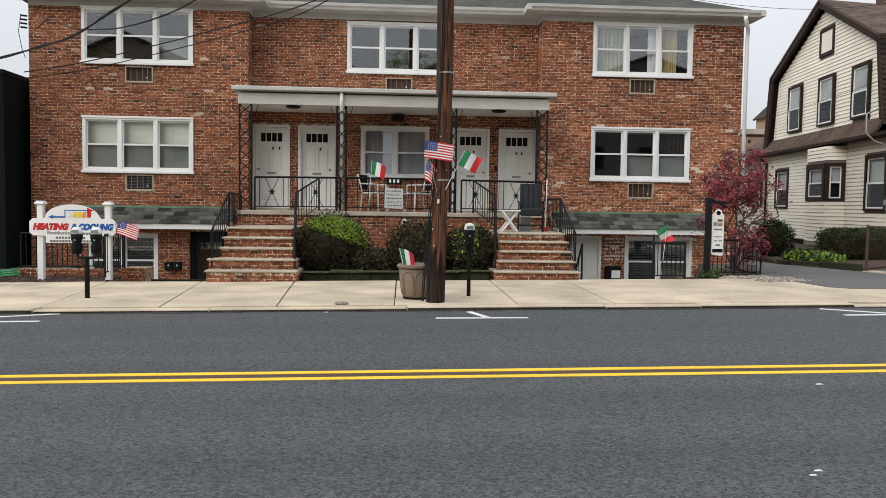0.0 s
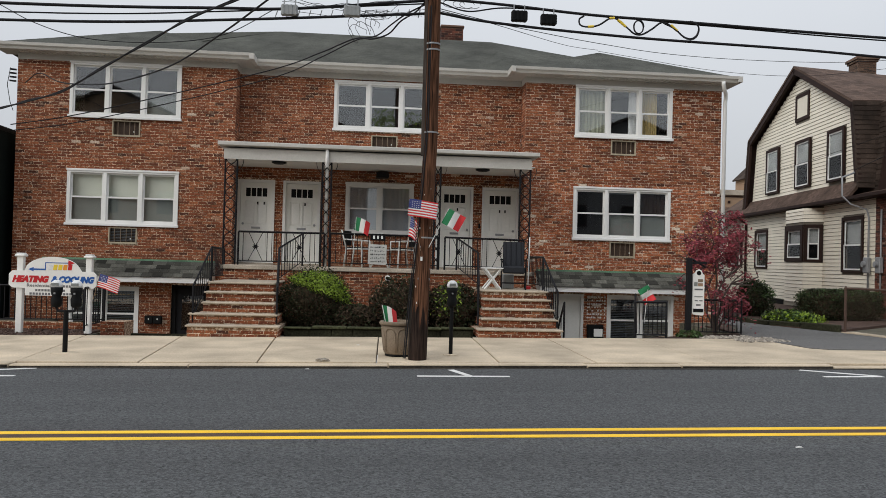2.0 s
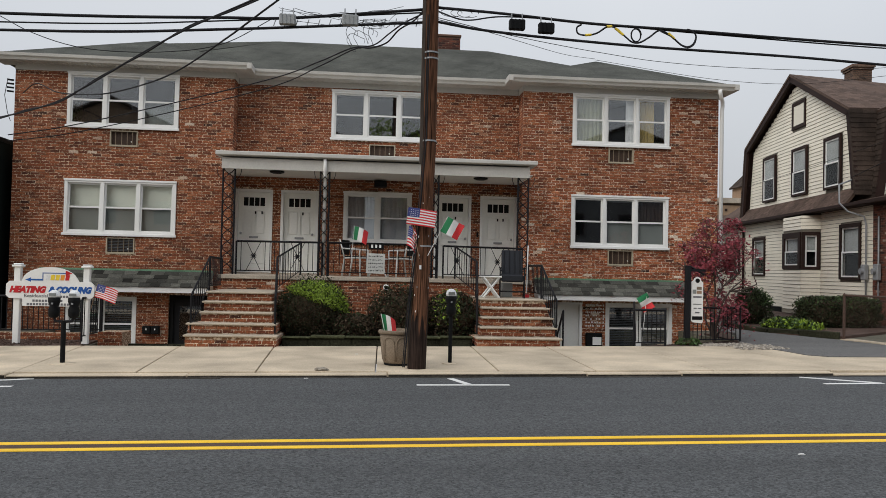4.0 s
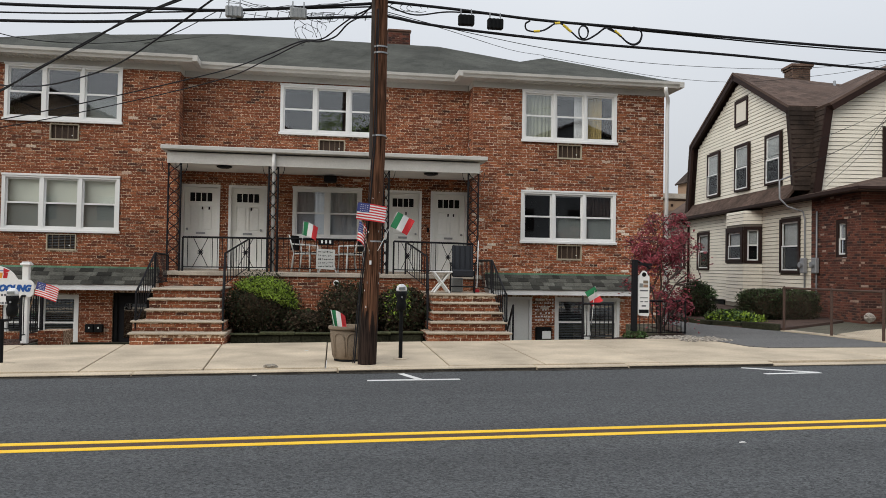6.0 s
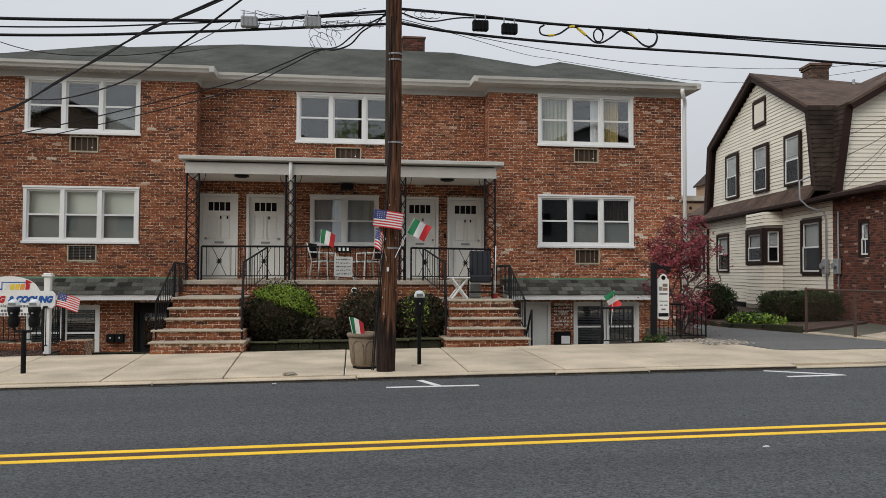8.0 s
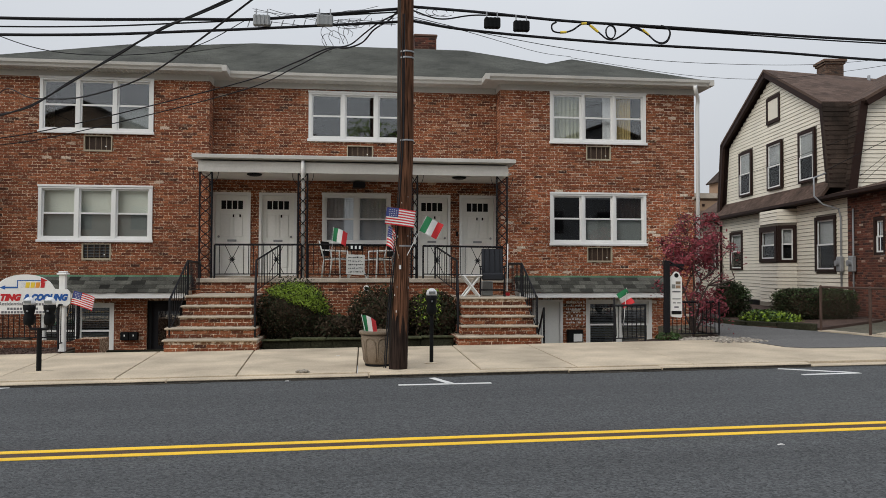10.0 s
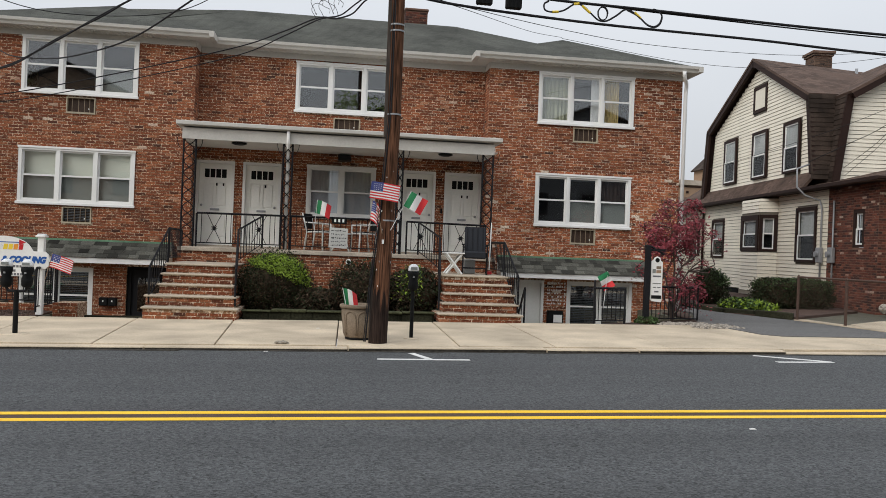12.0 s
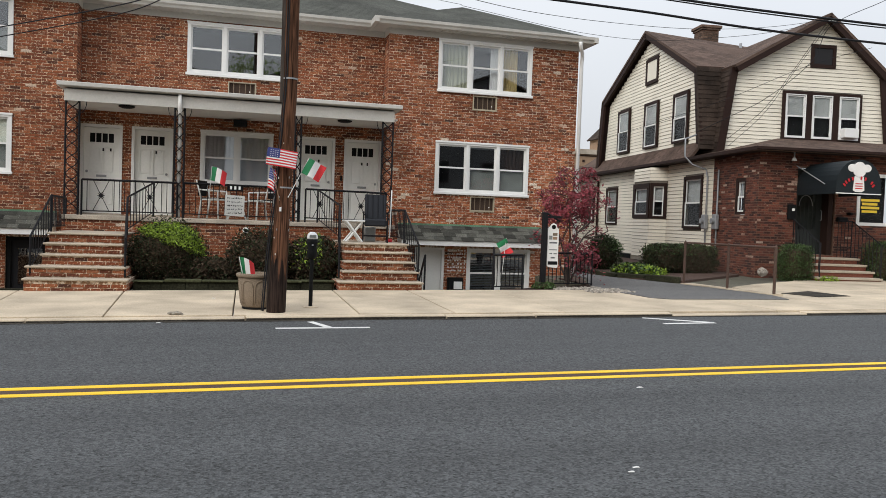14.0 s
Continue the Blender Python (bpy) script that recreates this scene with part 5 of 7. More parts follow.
# ---- plants ----
def leaves(name, mat, parent, spots, size, seed, label="", flat=0.0):
    """Many small pointed leaves, one at each spot."""
    rng = np.random.default_rng(seed)
    p = np.array(spots)
    n = len(p)
    a = rng.normal(size=(n, 3))
    a[:, 2] *= 1 - flat
    a /= np.linalg.norm(a, axis=1)[:, None]
    b = np.cross(a, rng.normal(size=(n, 3)))
    b /= np.linalg.norm(b, axis=1)[:, None]
    s = size * rng.uniform(0.6, 1.4, n)[:, None]
    v = np.stack([p - a * s, p + b * s * 0.45 + np.cross(a, b) * s * 0.12, p + a * s, p - b * s * 0.45 + np.cross(a, b) * s * 0.12], 1).reshape(-1, 3)
    f = np.arange(4 * n).reshape(n, 4)
    ob = mesh_object(name, v.tolist(), f.tolist(), mat, parent)
    return tagged(ob, label, kind="stuff") if label else ob


def cloud(centre, radii, n, rng, shell=0.55, lumps=7, top=None, boxy=False):
    """Spots near the surface of a lumpy rounded mass."""
    out = []
    bumps = [(Vector((rng.gauss(0, 1), rng.gauss(0, 1), rng.gauss(0, 1))).normalized(), rng.uniform(-0.2, 0.22)) for _ in range(lumps)]
    while len(out) < n:
        d = Vector((rng.gauss(0, 1), rng.gauss(0, 1), rng.gauss(0, 1))).normalized()
        r = 1 + sum(h * max(0, d.dot(b)) ** 3 for b, h in bumps)
        if boxy:
            r = 1.0 / (abs(d.x) ** 5 + abs(d.y) ** 5 + abs(d.z) ** 5) ** 0.2
        r *= shell + (1 - shell) * rng.random() ** 0.5 + rng.gauss(0, 0.04)
        p = (centre[0] + d.x * radii[0] * r, centre[1] + d.y * radii[1] * r, centre[2] + d.z * radii[2] * r)
        if top is None or top(d):
            out.append(p)
    return out


def core(name, centre, radii, mat, parent, seed, boxy=False):
    def fill(bm):
        bmesh.ops.create_icosphere(bm, subdivisions=3, radius=1.0)
        for v in bm.verts:
            k = 0.8 + 0.3 * noise.noise(v.co * 2.5 + Vector((seed, 0, 0)))
            if boxy:
                k = 0.92 / (abs(v.co.x) ** 5 + abs(v.co.y) ** 5 + abs(v.co.z) ** 5) ** 0.2
            v.co = Vector((centre[0] + v.co.x * radii[0] * k, centre[1] + v.co.y * radii[1] * k, centre[2] + v.co.z * radii[2] * k))
    return part(name, fill, mat, parent)


def shrub(name, label, centre, radii, n, mats, seed, size=0.035, boxy=False):
    """A clipped or loose shrub: twiggy core, dark leaves, and a lighter flush given as (material, share, test)."""
    rng = random.Random(seed)
    s = thing(name, label, "shrub")
    core("twig_mass", centre, [r * 0.85 for r in radii], dry_m, s, seed, boxy)
    for k, (mt, share, test) in enumerate(mats):
        leaves("foliage", mt, s, cloud(centre, radii, int(n * share), rng, top=test, boxy=boxy), size, seed + k)
    for _ in range(5):
        a = rng.uniform(0, 6.28)
        part("stem", lambda bm: bar(bm, (centre[0] + 0.1 * math.cos(a), centre[1] + 0.1 * math.sin(a), centre[2] - radii[2]), (centre[0] + radii[0] * 0.7 * math.cos(a), centre[1] + radii[1] * 0.7 * math.sin(a), centre[2]), 0.012, 5), bark_m, s)
    return s


shrub("shrub", "rounded shrub with bright green new growth above dark twigs", (-1.15, 16.35, 0.72), (0.72, 0.6, 0.62), 17000, [(hedge_m, 0.45, None), (dry_m, 0.25, lambda d: d.z < 0.3), (lime_m, 0.42, lambda d: d.z > 0.36 - 0.45 * d.x - 0.1 * d.y)], 3, 0.025)
shrub("shrub", "low brown twiggy shrub before the porch", (-0.25, 16.1, 0.42), (0.5, 0.4, 0.28), 2500, [(dry_m, 0.7, None), (hedge_m, 0.4, None)], 5)
shrub("shrub", "dark brown twiggy shrub before the porch", (0.72, 16.5, 0.62), (0.72, 0.6, 0.58), 7000, [(dry_m, 0.6, None), (hedge_m, 0.4, None)], 7)
shrub("shrub", "brown twiggy shrub with a few yellow-green shoots", (1.72, 16.4, 0.62), (0.58, 0.55, 0.58), 6500, [(dry_m, 0.6, None), (hedge_m, 0.35, None), (box_leaf_m, 0.18, lambda d: d.x < 0.2 and d.z > 0), (lime_m, 0.05, lambda d: d.x < 0.2 and d.z > -0.2)], 9)
shrub("hedge", "clipped dark green hedge beside the cream house", (12.35, 20.0, 0.70), (1.1, 0.45, 0.42), 14000, [(hedge_m, 0.8, None), (dry_m, 0.15, None), (box_leaf_m, 0.12, lambda d: d.z > 0.3)], 11, 0.03, True)
shrub("hedge", "dark evergreen shrub beside the cream house", (10.7, 21.4, 0.72), (0.52, 0.5, 0.6), 5000, [(hedge_m, 0.8, None), (box_leaf_m, 0.2, lambda d: d.z > 0.2)], 12)
shrub("box_shrub", "rounded green box shrub beside the shop steps", (14.35, 17.75, 0.75), (0.40, 0.40, 0.50), 9000, [(hedge_m, 0.35, None), (box_leaf_m, 0.65, None)], 13, 0.024, True)
shrub("box_shrub", "rounded green box shrub beside the shop steps", (17.15, 17.75, 0.82), (0.46, 0.42, 0.57), 9000, [(hedge_m, 0.35, None), (box_leaf_m, 0.65, None)], 14, 0.024, True)
shrub("leafy_plant", "bright green leafy perennials beside the driveway", (10.6, 19.3, 0.36), (0.7, 0.45, 0.22), 5200, [(lime_m, 0.3, None), (box_leaf_m, 0.55, None), (hedge_m, 0.25, None)], 15, 0.048)
shrub("leafy_plant", "small yellow flowering plants by the steps", (15.05, 17.35, 0.36), (0.35, 0.2, 0.1), 500, [(lime_m, 1.0, None)], 16, 0.03)
shrub("leafy_plant", "small green weeds in the bed", (6.35, 15.3, 0.25), (0.25, 0.15, 0.09), 260, [(box_leaf_m, 1.0, None)], 17, 0.04)


def maple():
    """A many-stemmed maple: forking stems, thin twigs inside an airy crown, leaves in flat sprays."""
    rng = random.Random(24)
    t = thing("maple_tree", "small Japanese maple with dark red leaves and bare limbs", "tree", (7.25, 16.2, ground(7.25, 0.12)))
    spots, segs = [], []

    def inside(p):
        wide = 0.2 + 0.44 * math.sin(min(max((p.z - 0.1) / 2.75, 0), 1) * math.pi) ** 0.7
        return abs(p.x - 0.06) < wide + rng.gauss(0, 0.04) and abs(p.y) < wide + 0.15 and p.z < 2.62

    def grow(p, d, length, r, level):
        n = 4
        chain = [(p, r)]
        for i in range(n):
            q = p + d * length / n
            if level and not inside(q):
                break
            chain.append((q, r * (1 - 0.1 * (i + 1))))
            p = q
            d = (d + Vector((rng.gauss(0, 0.17), rng.gauss(0, 0.17), rng.gauss(0.02, 0.1)))).normalized()
            if level >= 2 and rng.random() < 0.55:
                spots.append(p.copy())
        if len(chain) < 2:
            return
        segs.append((level, chain))
        if level < 4:
            for _ in range((4, 3, 3, 2)[level]):
                side_way = Vector((rng.gauss(0, 1), rng.gauss(0, 1), rng.gauss(0.0, 0.45))).normalized()
                grow(p, (d * 0.7 + side_way * 0.8).normalized(), length * rng.uniform(0.55, 0.85), r * 0.6, level + 1)

    for lean_x, lean_y, tall in ((-0.16, 0.0, 1.25), (0.2, 0.1, 1.05), (0.04, -0.15, 1.15), (0.4, -0.1, 0.5), (-0.25, 0.15, 0.9), (0.0, 0.12, 1.45)):
        grow(Vector((0, 0, 0)), Vector((lean_x, lean_y, 1)).normalized(), tall, 0.028, 0)
    for lv, chain in segs:
        if lv < 3:
            part(("trunk", "limb", "branch")[lv], lambda bm: [bar(bm, a, b, r0, 5, r1) for (a, r0), (b, r1) in zip(chain, chain[1:])], bark_m, t)
    fine = part("fine_twig", lambda bm: [bar(bm, a, b, r0, 4, r1) for lv, chain in segs if lv > 2 for (a, r0), (b, r1) in zip(chain, chain[1:])], bark_m, t)
    tagged(fine, "fine grey twigs", kind="stuff")
    spots += [Vector((rng.gauss(0.35, 0.17), rng.gauss(-0.1, 0.2), rng.uniform(0.35, 1.15))) for _ in range(26)]
    leafy = []
    for p in rng.sample(spots, min(len(spots), 285)):
        if p.z < 0.3:
            continue
        tilt_x, tilt_y, wide = rng.gauss(0, 0.25), rng.gauss(0, 0.2), rng.uniform(0.06, 0.12)
        for _ in range(rng.randint(16, 30)):
            u, v = rng.gauss(0, wide), rng.gauss(0, wide)
            leafy.append((p.x + u, p.y + v, p.z + u * tilt_x + v * tilt_y - 0.5 * (u * u + v * v) / wide + rng.gauss(0, 0.02)))
    leaves("foliage", maple_m, t, leafy, 0.034, 5, "", 0.4)
    return t


maple()


def far_tree(x, y, z, r, seed):
    rng = random.Random(seed)
    t = thing("tree", "distant tree in pale spring leaf", "tree", (x, y, 0))
    part("trunk", lambda bm: bar(bm, (0, 0, 0), (0, 0, z), 0.25, 8, 0.1), bark_m, t)
    spots = []
    for _ in range(14):
        a = Vector((rng.gauss(0, 0.45) * r, rng.gauss(0, 0.45) * r, z + rng.gauss(0, 0.5) * r))
        part("limb", lambda bm: bar(bm, (0, 0, z * 0.7), a, 0.08, 5, 0.02), bark_m, t)
        spots += cloud(a, (r * 0.35, r * 0.35, r * 0.3), 160, rng, 0.2)
    leaves("crown", lime_m, t, spots, 0.14, seed)


far_tree(18.6, 48, 5.2, 2.4, 1)

# ---- street furniture ----
pole = thing("utility_pole", "weathered brown wooden utility pole with bands and cable risers", "utility pole", (0.70, 11.66, ground(0.7)))


def pole_fill(bm):
    rings = []
    for k in range(30):
        z = 9.2 * k / 29 - 0.1
        cx = 0.112 * min(1.0, z / 3.2) if z > 0 else 0
        r = 0.132 - 0.014 * z if z < 2 else 0.104 - 0.002 * (z - 2)
        rings.append([bm.verts.new((cx + r * (1 + 0.03 * noise.noise((i * 1.7, z * 0.4, 0))) * math.cos(i * math.pi / 12), r * (1 + 0.03 * noise.noise((i * 1.7, z * 0.4, 0))) * math.sin(i * math.pi / 12), z)) for i in range(24)])
    for lo, hi in zip(rings, rings[1:]):
        for i in range(24):
            bm.faces.new((lo[i], lo[(i + 1) % 24], hi[(i + 1) % 24], hi[i]))
    bm.faces.new(rings[-1])


part("shaft", pole_fill, wood_m, pole, "", 0, True)
for z, x in ((1.78, 0.07), (3.33, 0.112), (4.55, 0.112), (4.64, 0.112)):
    part("band", lambda bm: lathe(bm, [(0.09, z), (0.11, z), (0.11, z + 0.022), (0.09, z + 0.022)], 20, x, 0), galv_m, pole, "galvanised steel band")
for dx, r in ((-0.125, 0.012), (-0.15, 0.007)):
    part("riser_cable", lambda bm: tube(bm, [(dx - 0.06, -0.06, 0.02), (dx - 0.01, -0.045, 0.8), (dx + 0.09, -0.07, 1.9), (dx + 0.19, -0.085, 3.4), (dx + 0.195, -0.085, 5.2)], r, 6), cable_m, pole, "black riser cable")
rng = random.Random(5)
for _ in range(12):
    z, a = rng.uniform(0.8, 2.6), rng.uniform(-2.6, -0.5)
    cxp = 0.112 * z / 3.2
    part("staple", lambda bm: cube(bm, cxp + 0.122 * math.cos(a) - 0.005, cxp + 0.122 * math.cos(a) + 0.005, 0.122 * math.sin(a) - 0.008, 0.122 * math.sin(a) + 0.004, z, z + rng.uniform(0.01, 0.03)), cloth_m if rng.random() < 0.4 else galv_m, pole)
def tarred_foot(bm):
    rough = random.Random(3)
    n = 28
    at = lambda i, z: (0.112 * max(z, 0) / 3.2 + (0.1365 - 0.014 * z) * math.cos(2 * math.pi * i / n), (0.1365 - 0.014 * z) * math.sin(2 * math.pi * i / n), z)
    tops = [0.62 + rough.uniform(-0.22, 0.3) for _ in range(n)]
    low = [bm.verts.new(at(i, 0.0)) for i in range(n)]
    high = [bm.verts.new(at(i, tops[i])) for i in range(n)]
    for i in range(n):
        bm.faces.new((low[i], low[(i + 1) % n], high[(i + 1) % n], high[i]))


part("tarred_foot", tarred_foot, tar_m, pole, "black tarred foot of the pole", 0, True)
part("cable_moulding", lambda bm: [cube(bm, -0.135, -0.10, -0.035, 0.02, 0.03, 1.2), cube(bm, -0.028, 0.02, -0.045, 0.02, 3.0, 9.0)], moulding_m, pole, "weathered wooden cable moulding")
part("tag", lambda bm: cube(bm, 0.0, 0.03, -0.132, -0.11, 1.45, 1.51), white_m, pole, "small white tag")


def planter():
    p = thing("planter", "round beige stone planter with arched flutes and a rolled rim", "planter", (0.44, 12.14, ground(0.42)))
    p.scale = (1.05, 1.05, 1.04)
    part("tub", lambda bm: lathe(bm, [(0.195, 0.03), (0.215, 0.05), (0.262, 0.45), (0.225, 0.45), (0.20, 0.40)], 32), planter_m, p, "", 0, True)
    part("base_ring", lambda bm: lathe(bm, [(0.19, 0.0), (0.20, 0.005), (0.20, 0.028), (0.19, 0.032)], 32), black_m, p, "dark foot ring", 0, True)
    part("rim", lambda bm: lathe(bm, [(0.25, 0.452), (0.282, 0.455), (0.29, 0.475), (0.285, 0.50), (0.262, 0.508), (0.235, 0.502), (0.23, 0.46)], 32), planter_m, p, "rolled rim", 0, True)
    radius = lambda z: 0.207 + 0.112 * z

    def flute(bm, a):
        """A raised arch rib on the curved side, centred at the angle a."""
        path = [(-0.075 - 0.01 * z, z) for z in (0.07, 0.16, 0.25, 0.31)]
        path += [(0.077 * math.cos(radians(t)), 0.325 + 0.085 * math.sin(radians(t))) for t in range(180, -1, -20)]
        path += [(0.075 + 0.01 * z, z) for z in (0.31, 0.25, 0.16, 0.07)]
        tube(bm, [((radius(z) + 0.002) * math.cos(a + x / radius(z)), (radius(z) + 0.002) * math.sin(a + x / radius(z)), z) for x, z in path], 0.011, 6)

    for k in range(8):
        part("arched_flute", lambda bm: flute(bm, radians(12 + 45 * k)), planter_m, p, "", 0, True)
    part("soil", lambda bm: lathe(bm, [(0.21, 0.40), (0.21, 0.42)], 24), soil_m, p)
    return p


planter()


def meter_head(parent, x, z):
    part("housing", lambda bm: lathe(bm, [(0.05, z), (0.075, z + 0.03), (0.08, z + 0.12), (0.062, z + 0.17), (0.085, z + 0.24), (0.085, z + 0.30)], 14, x, 0), black_m, parent, "black cast meter housing", 0, True)
    part("dome", lambda bm: lathe(bm, [(0.08, z + 0.30), (0.085, z + 0.33), (0.07, z + 0.38), (0.03, z + 0.41)], 14, x, 0), dome_m, parent, "grey metal dome with a window", 0, True)
    block("display", screen_m, parent, x - 0.05, x + 0.05, -0.088, -0.07, z + 0.325, z + 0.365)
    block("coin_plate", galv_m, parent, x - 0.012, x + 0.012, -0.09, -0.07, z + 0.20, z + 0.225)


m1 = thing("parking_meter", "black single parking meter on a slim post", "parking meter", (1.25, 12.25, ground(1.25)), group="parking meters")
part("post", lambda bm: bar(bm, (0, 0, 0), (0, 0, 0.76), 0.03, 12), black_m, m1)
part("base_plate", lambda bm: lathe(bm, [(0.12, 0.0), (0.12, 0.008), (0.06, 0.015)], 14), concrete_m, m1)
meter_head(m1, 0, 0.74)
m2 = thing("parking_meter", "black twin parking meter on one post", "parking meter", (-4.53, 12.32, ground(-4.53)), group="parking meters")
part("post", lambda bm: bar(bm, (0, 0, 0), (0, 0, 0.64), 0.036, 12), black_m, m2)
part("base_plate", lambda bm: lathe(bm, [(0.2, 0.0), (0.2, 0.006), (0.06, 0.015)], 16), concrete_m, m2)
part("yoke", lambda bm: [tube(bm, [(-0.15, 0, 0.70), (-0.12, 0, 0.63), (0, 0, 0.62), (0.12, 0, 0.63), (0.15, 0, 0.70)], 0.022, 8)], iron_m, m2)
meter_head(m2, -0.145, 0.68)
meter_head(m2, 0.14, 0.68)

# board of the trade below
sg = thing("signboard", "white shaped signboard on two capped white posts", "sign", (-5.915, 15.5, ground(-5.915, 0.135)))
for q in (-0.62, 0.62):
    def sp(bm, q=q):
        cube(bm, q - 0.055, q + 0.055, -0.055, 0.055, 0, 1.42)
    part("post", sp, white_m, sg, "", 0.008)
    part("post_cap", lambda bm: [cube(bm, q - 0.09, q + 0.09, -0.09, 0.09, 1.42, 1.46), cube(bm, q - 0.07, q + 0.07, -0.07, 0.07, 1.461, 1.49)], white_m, sg, "", 0.012)
out = [(-0.80, 0.90), (-0.74, 0.84), (-0.5, 0.84), (-0.5, 0.70), (0.46, 0.70), (0.46, 0.84), (0.72, 0.84), (0.78, 0.90), (0.78, 1.10), (0.72, 1.16), (0.5, 1.16)]
out += [(0.5 * math.cos(radians(a)) - 0.02, 1.16 + 0.27 * math.sin(radians(a))) for a in range(15, 170, 12)]
out += [(-0.52, 1.16), (-0.74, 1.16), (-0.80, 1.10)]
part("board", lambda bm: prism(bm, out, -0.085, -0.058), white_m, sg, "", 0.004)
letters("HEATING", 0.155, sign_red_m, sg, (-0.42, -0.087, 0.955), name="lettering", shear=0.3, width=0.66, bold=0.011, label="red slanted lettering")
letters("& COOLING", 0.155, sign_blue_m, sg, (0.34, -0.087, 0.955), name="lettering", shear=0.3, width=0.78, bold=0.011, label="blue slanted lettering")
letters("Residential", 0.085, ink_m, sg, (-0.26, -0.087, 0.865), name="lettering", width=0.42, label="small grey lettering")
for x0, x1, z in ((0.06, 0.42, 0.88), (-0.32, 0.28, 0.80), (-0.42, 0.40, 0.735)):
    for k in range(int((x1 - x0) / 0.055)):
        block("text_bar", ink_m, sg, x0 + 0.055 * k, x0 + 0.055 * k + 0.04, -0.0875, -0.0855, z - 0.02, z + 0.022)
part("arrow", lambda bm: prism(bm, [(-0.46, 1.19), (-0.36, 1.23), (-0.36, 1.205), (-0.155, 1.205), (-0.155, 1.325), (0.28, 1.325), (0.28, 1.31), (-0.14, 1.31), (-0.14, 1.175), (-0.36, 1.175), (-0.36, 1.15)], -0.0885, -0.0855), sign_blue_m, sg, "blue arrow outline")
for k, mt in enumerate((dome_m, gold_m, gold_m, orange_m, sign_red_m)):
    q = -0.10 + 0.088 * k
    part("emblem_letter", lambda bm: prism(bm, [(q, 1.185), (q + 0.07, 1.185), (q + 0.085, 1.285), (q + 0.015, 1.285)], -0.0888, -0.0855), mt, sg, "slanted emblem block")
part("arrow_tip", lambda bm: prism(bm, [(0.26, 1.37), (0.38, 1.32), (0.26, 1.27)], -0.0905, -0.0888), sign_red_m, sg)

hs = thing("hanging_sign", "white shaped sign hanging from a black wooden post", "sign", (6.31, 15.35, ground(6.31, 0.135)))
part("post", lambda bm: cube(bm, -0.05, 0.05, -0.05, 0.05, 0, 1.58), iron_m, hs, "", 0.008)
part("bracket", lambda bm: [cube(bm, 0.0501, 0.36, -0.025, 0.025, 1.46, 1.51), bar(bm, (0.05, 0, 1.56), (0.34, 0, 1.40), 0.02, 4)], iron_m, hs)
part("panel", lambda bm: prism(bm, [(0.07, 0.48), (0.10, 0.45), (0.29, 0.43), (0.315, 0.46), (0.315, 1.24), (0.27, 1.27), (0.26, 1.33), (0.20, 1.36), (0.14, 1.33), (0.12, 1.28), (0.07, 1.25)], -0.02, 0.015), white_m, hs, "", 0.004)
part("roundel", lambda bm: bar(bm, (0.195, -0.026, 1.28), (0.195, -0.0205, 1.28), 0.045, 16), black_m, hs)
for a, b, c, d, mt in ((0.10, 0.17, 1.02, 1.10, screen_m), (0.18, 0.28, 1.10, 1.16, planter_m), (0.18, 0.28, 1.02, 1.08, tan_m), (0.11, 0.28, 0.94, 0.97, ink_m), (0.11, 0.28, 0.80, 0.82, screen_m), (0.12, 0.18, 0.72, 0.74, ink_m), (0.21, 0.28, 0.72, 0.74, ink_m), (0.15, 0.24, 0.63, 0.66, ink_m), (0.09, 0.30, 0.50, 0.57, black_m)):
    block("text_bar", mt, hs, a, b, -0.024, -0.0205, c, d)


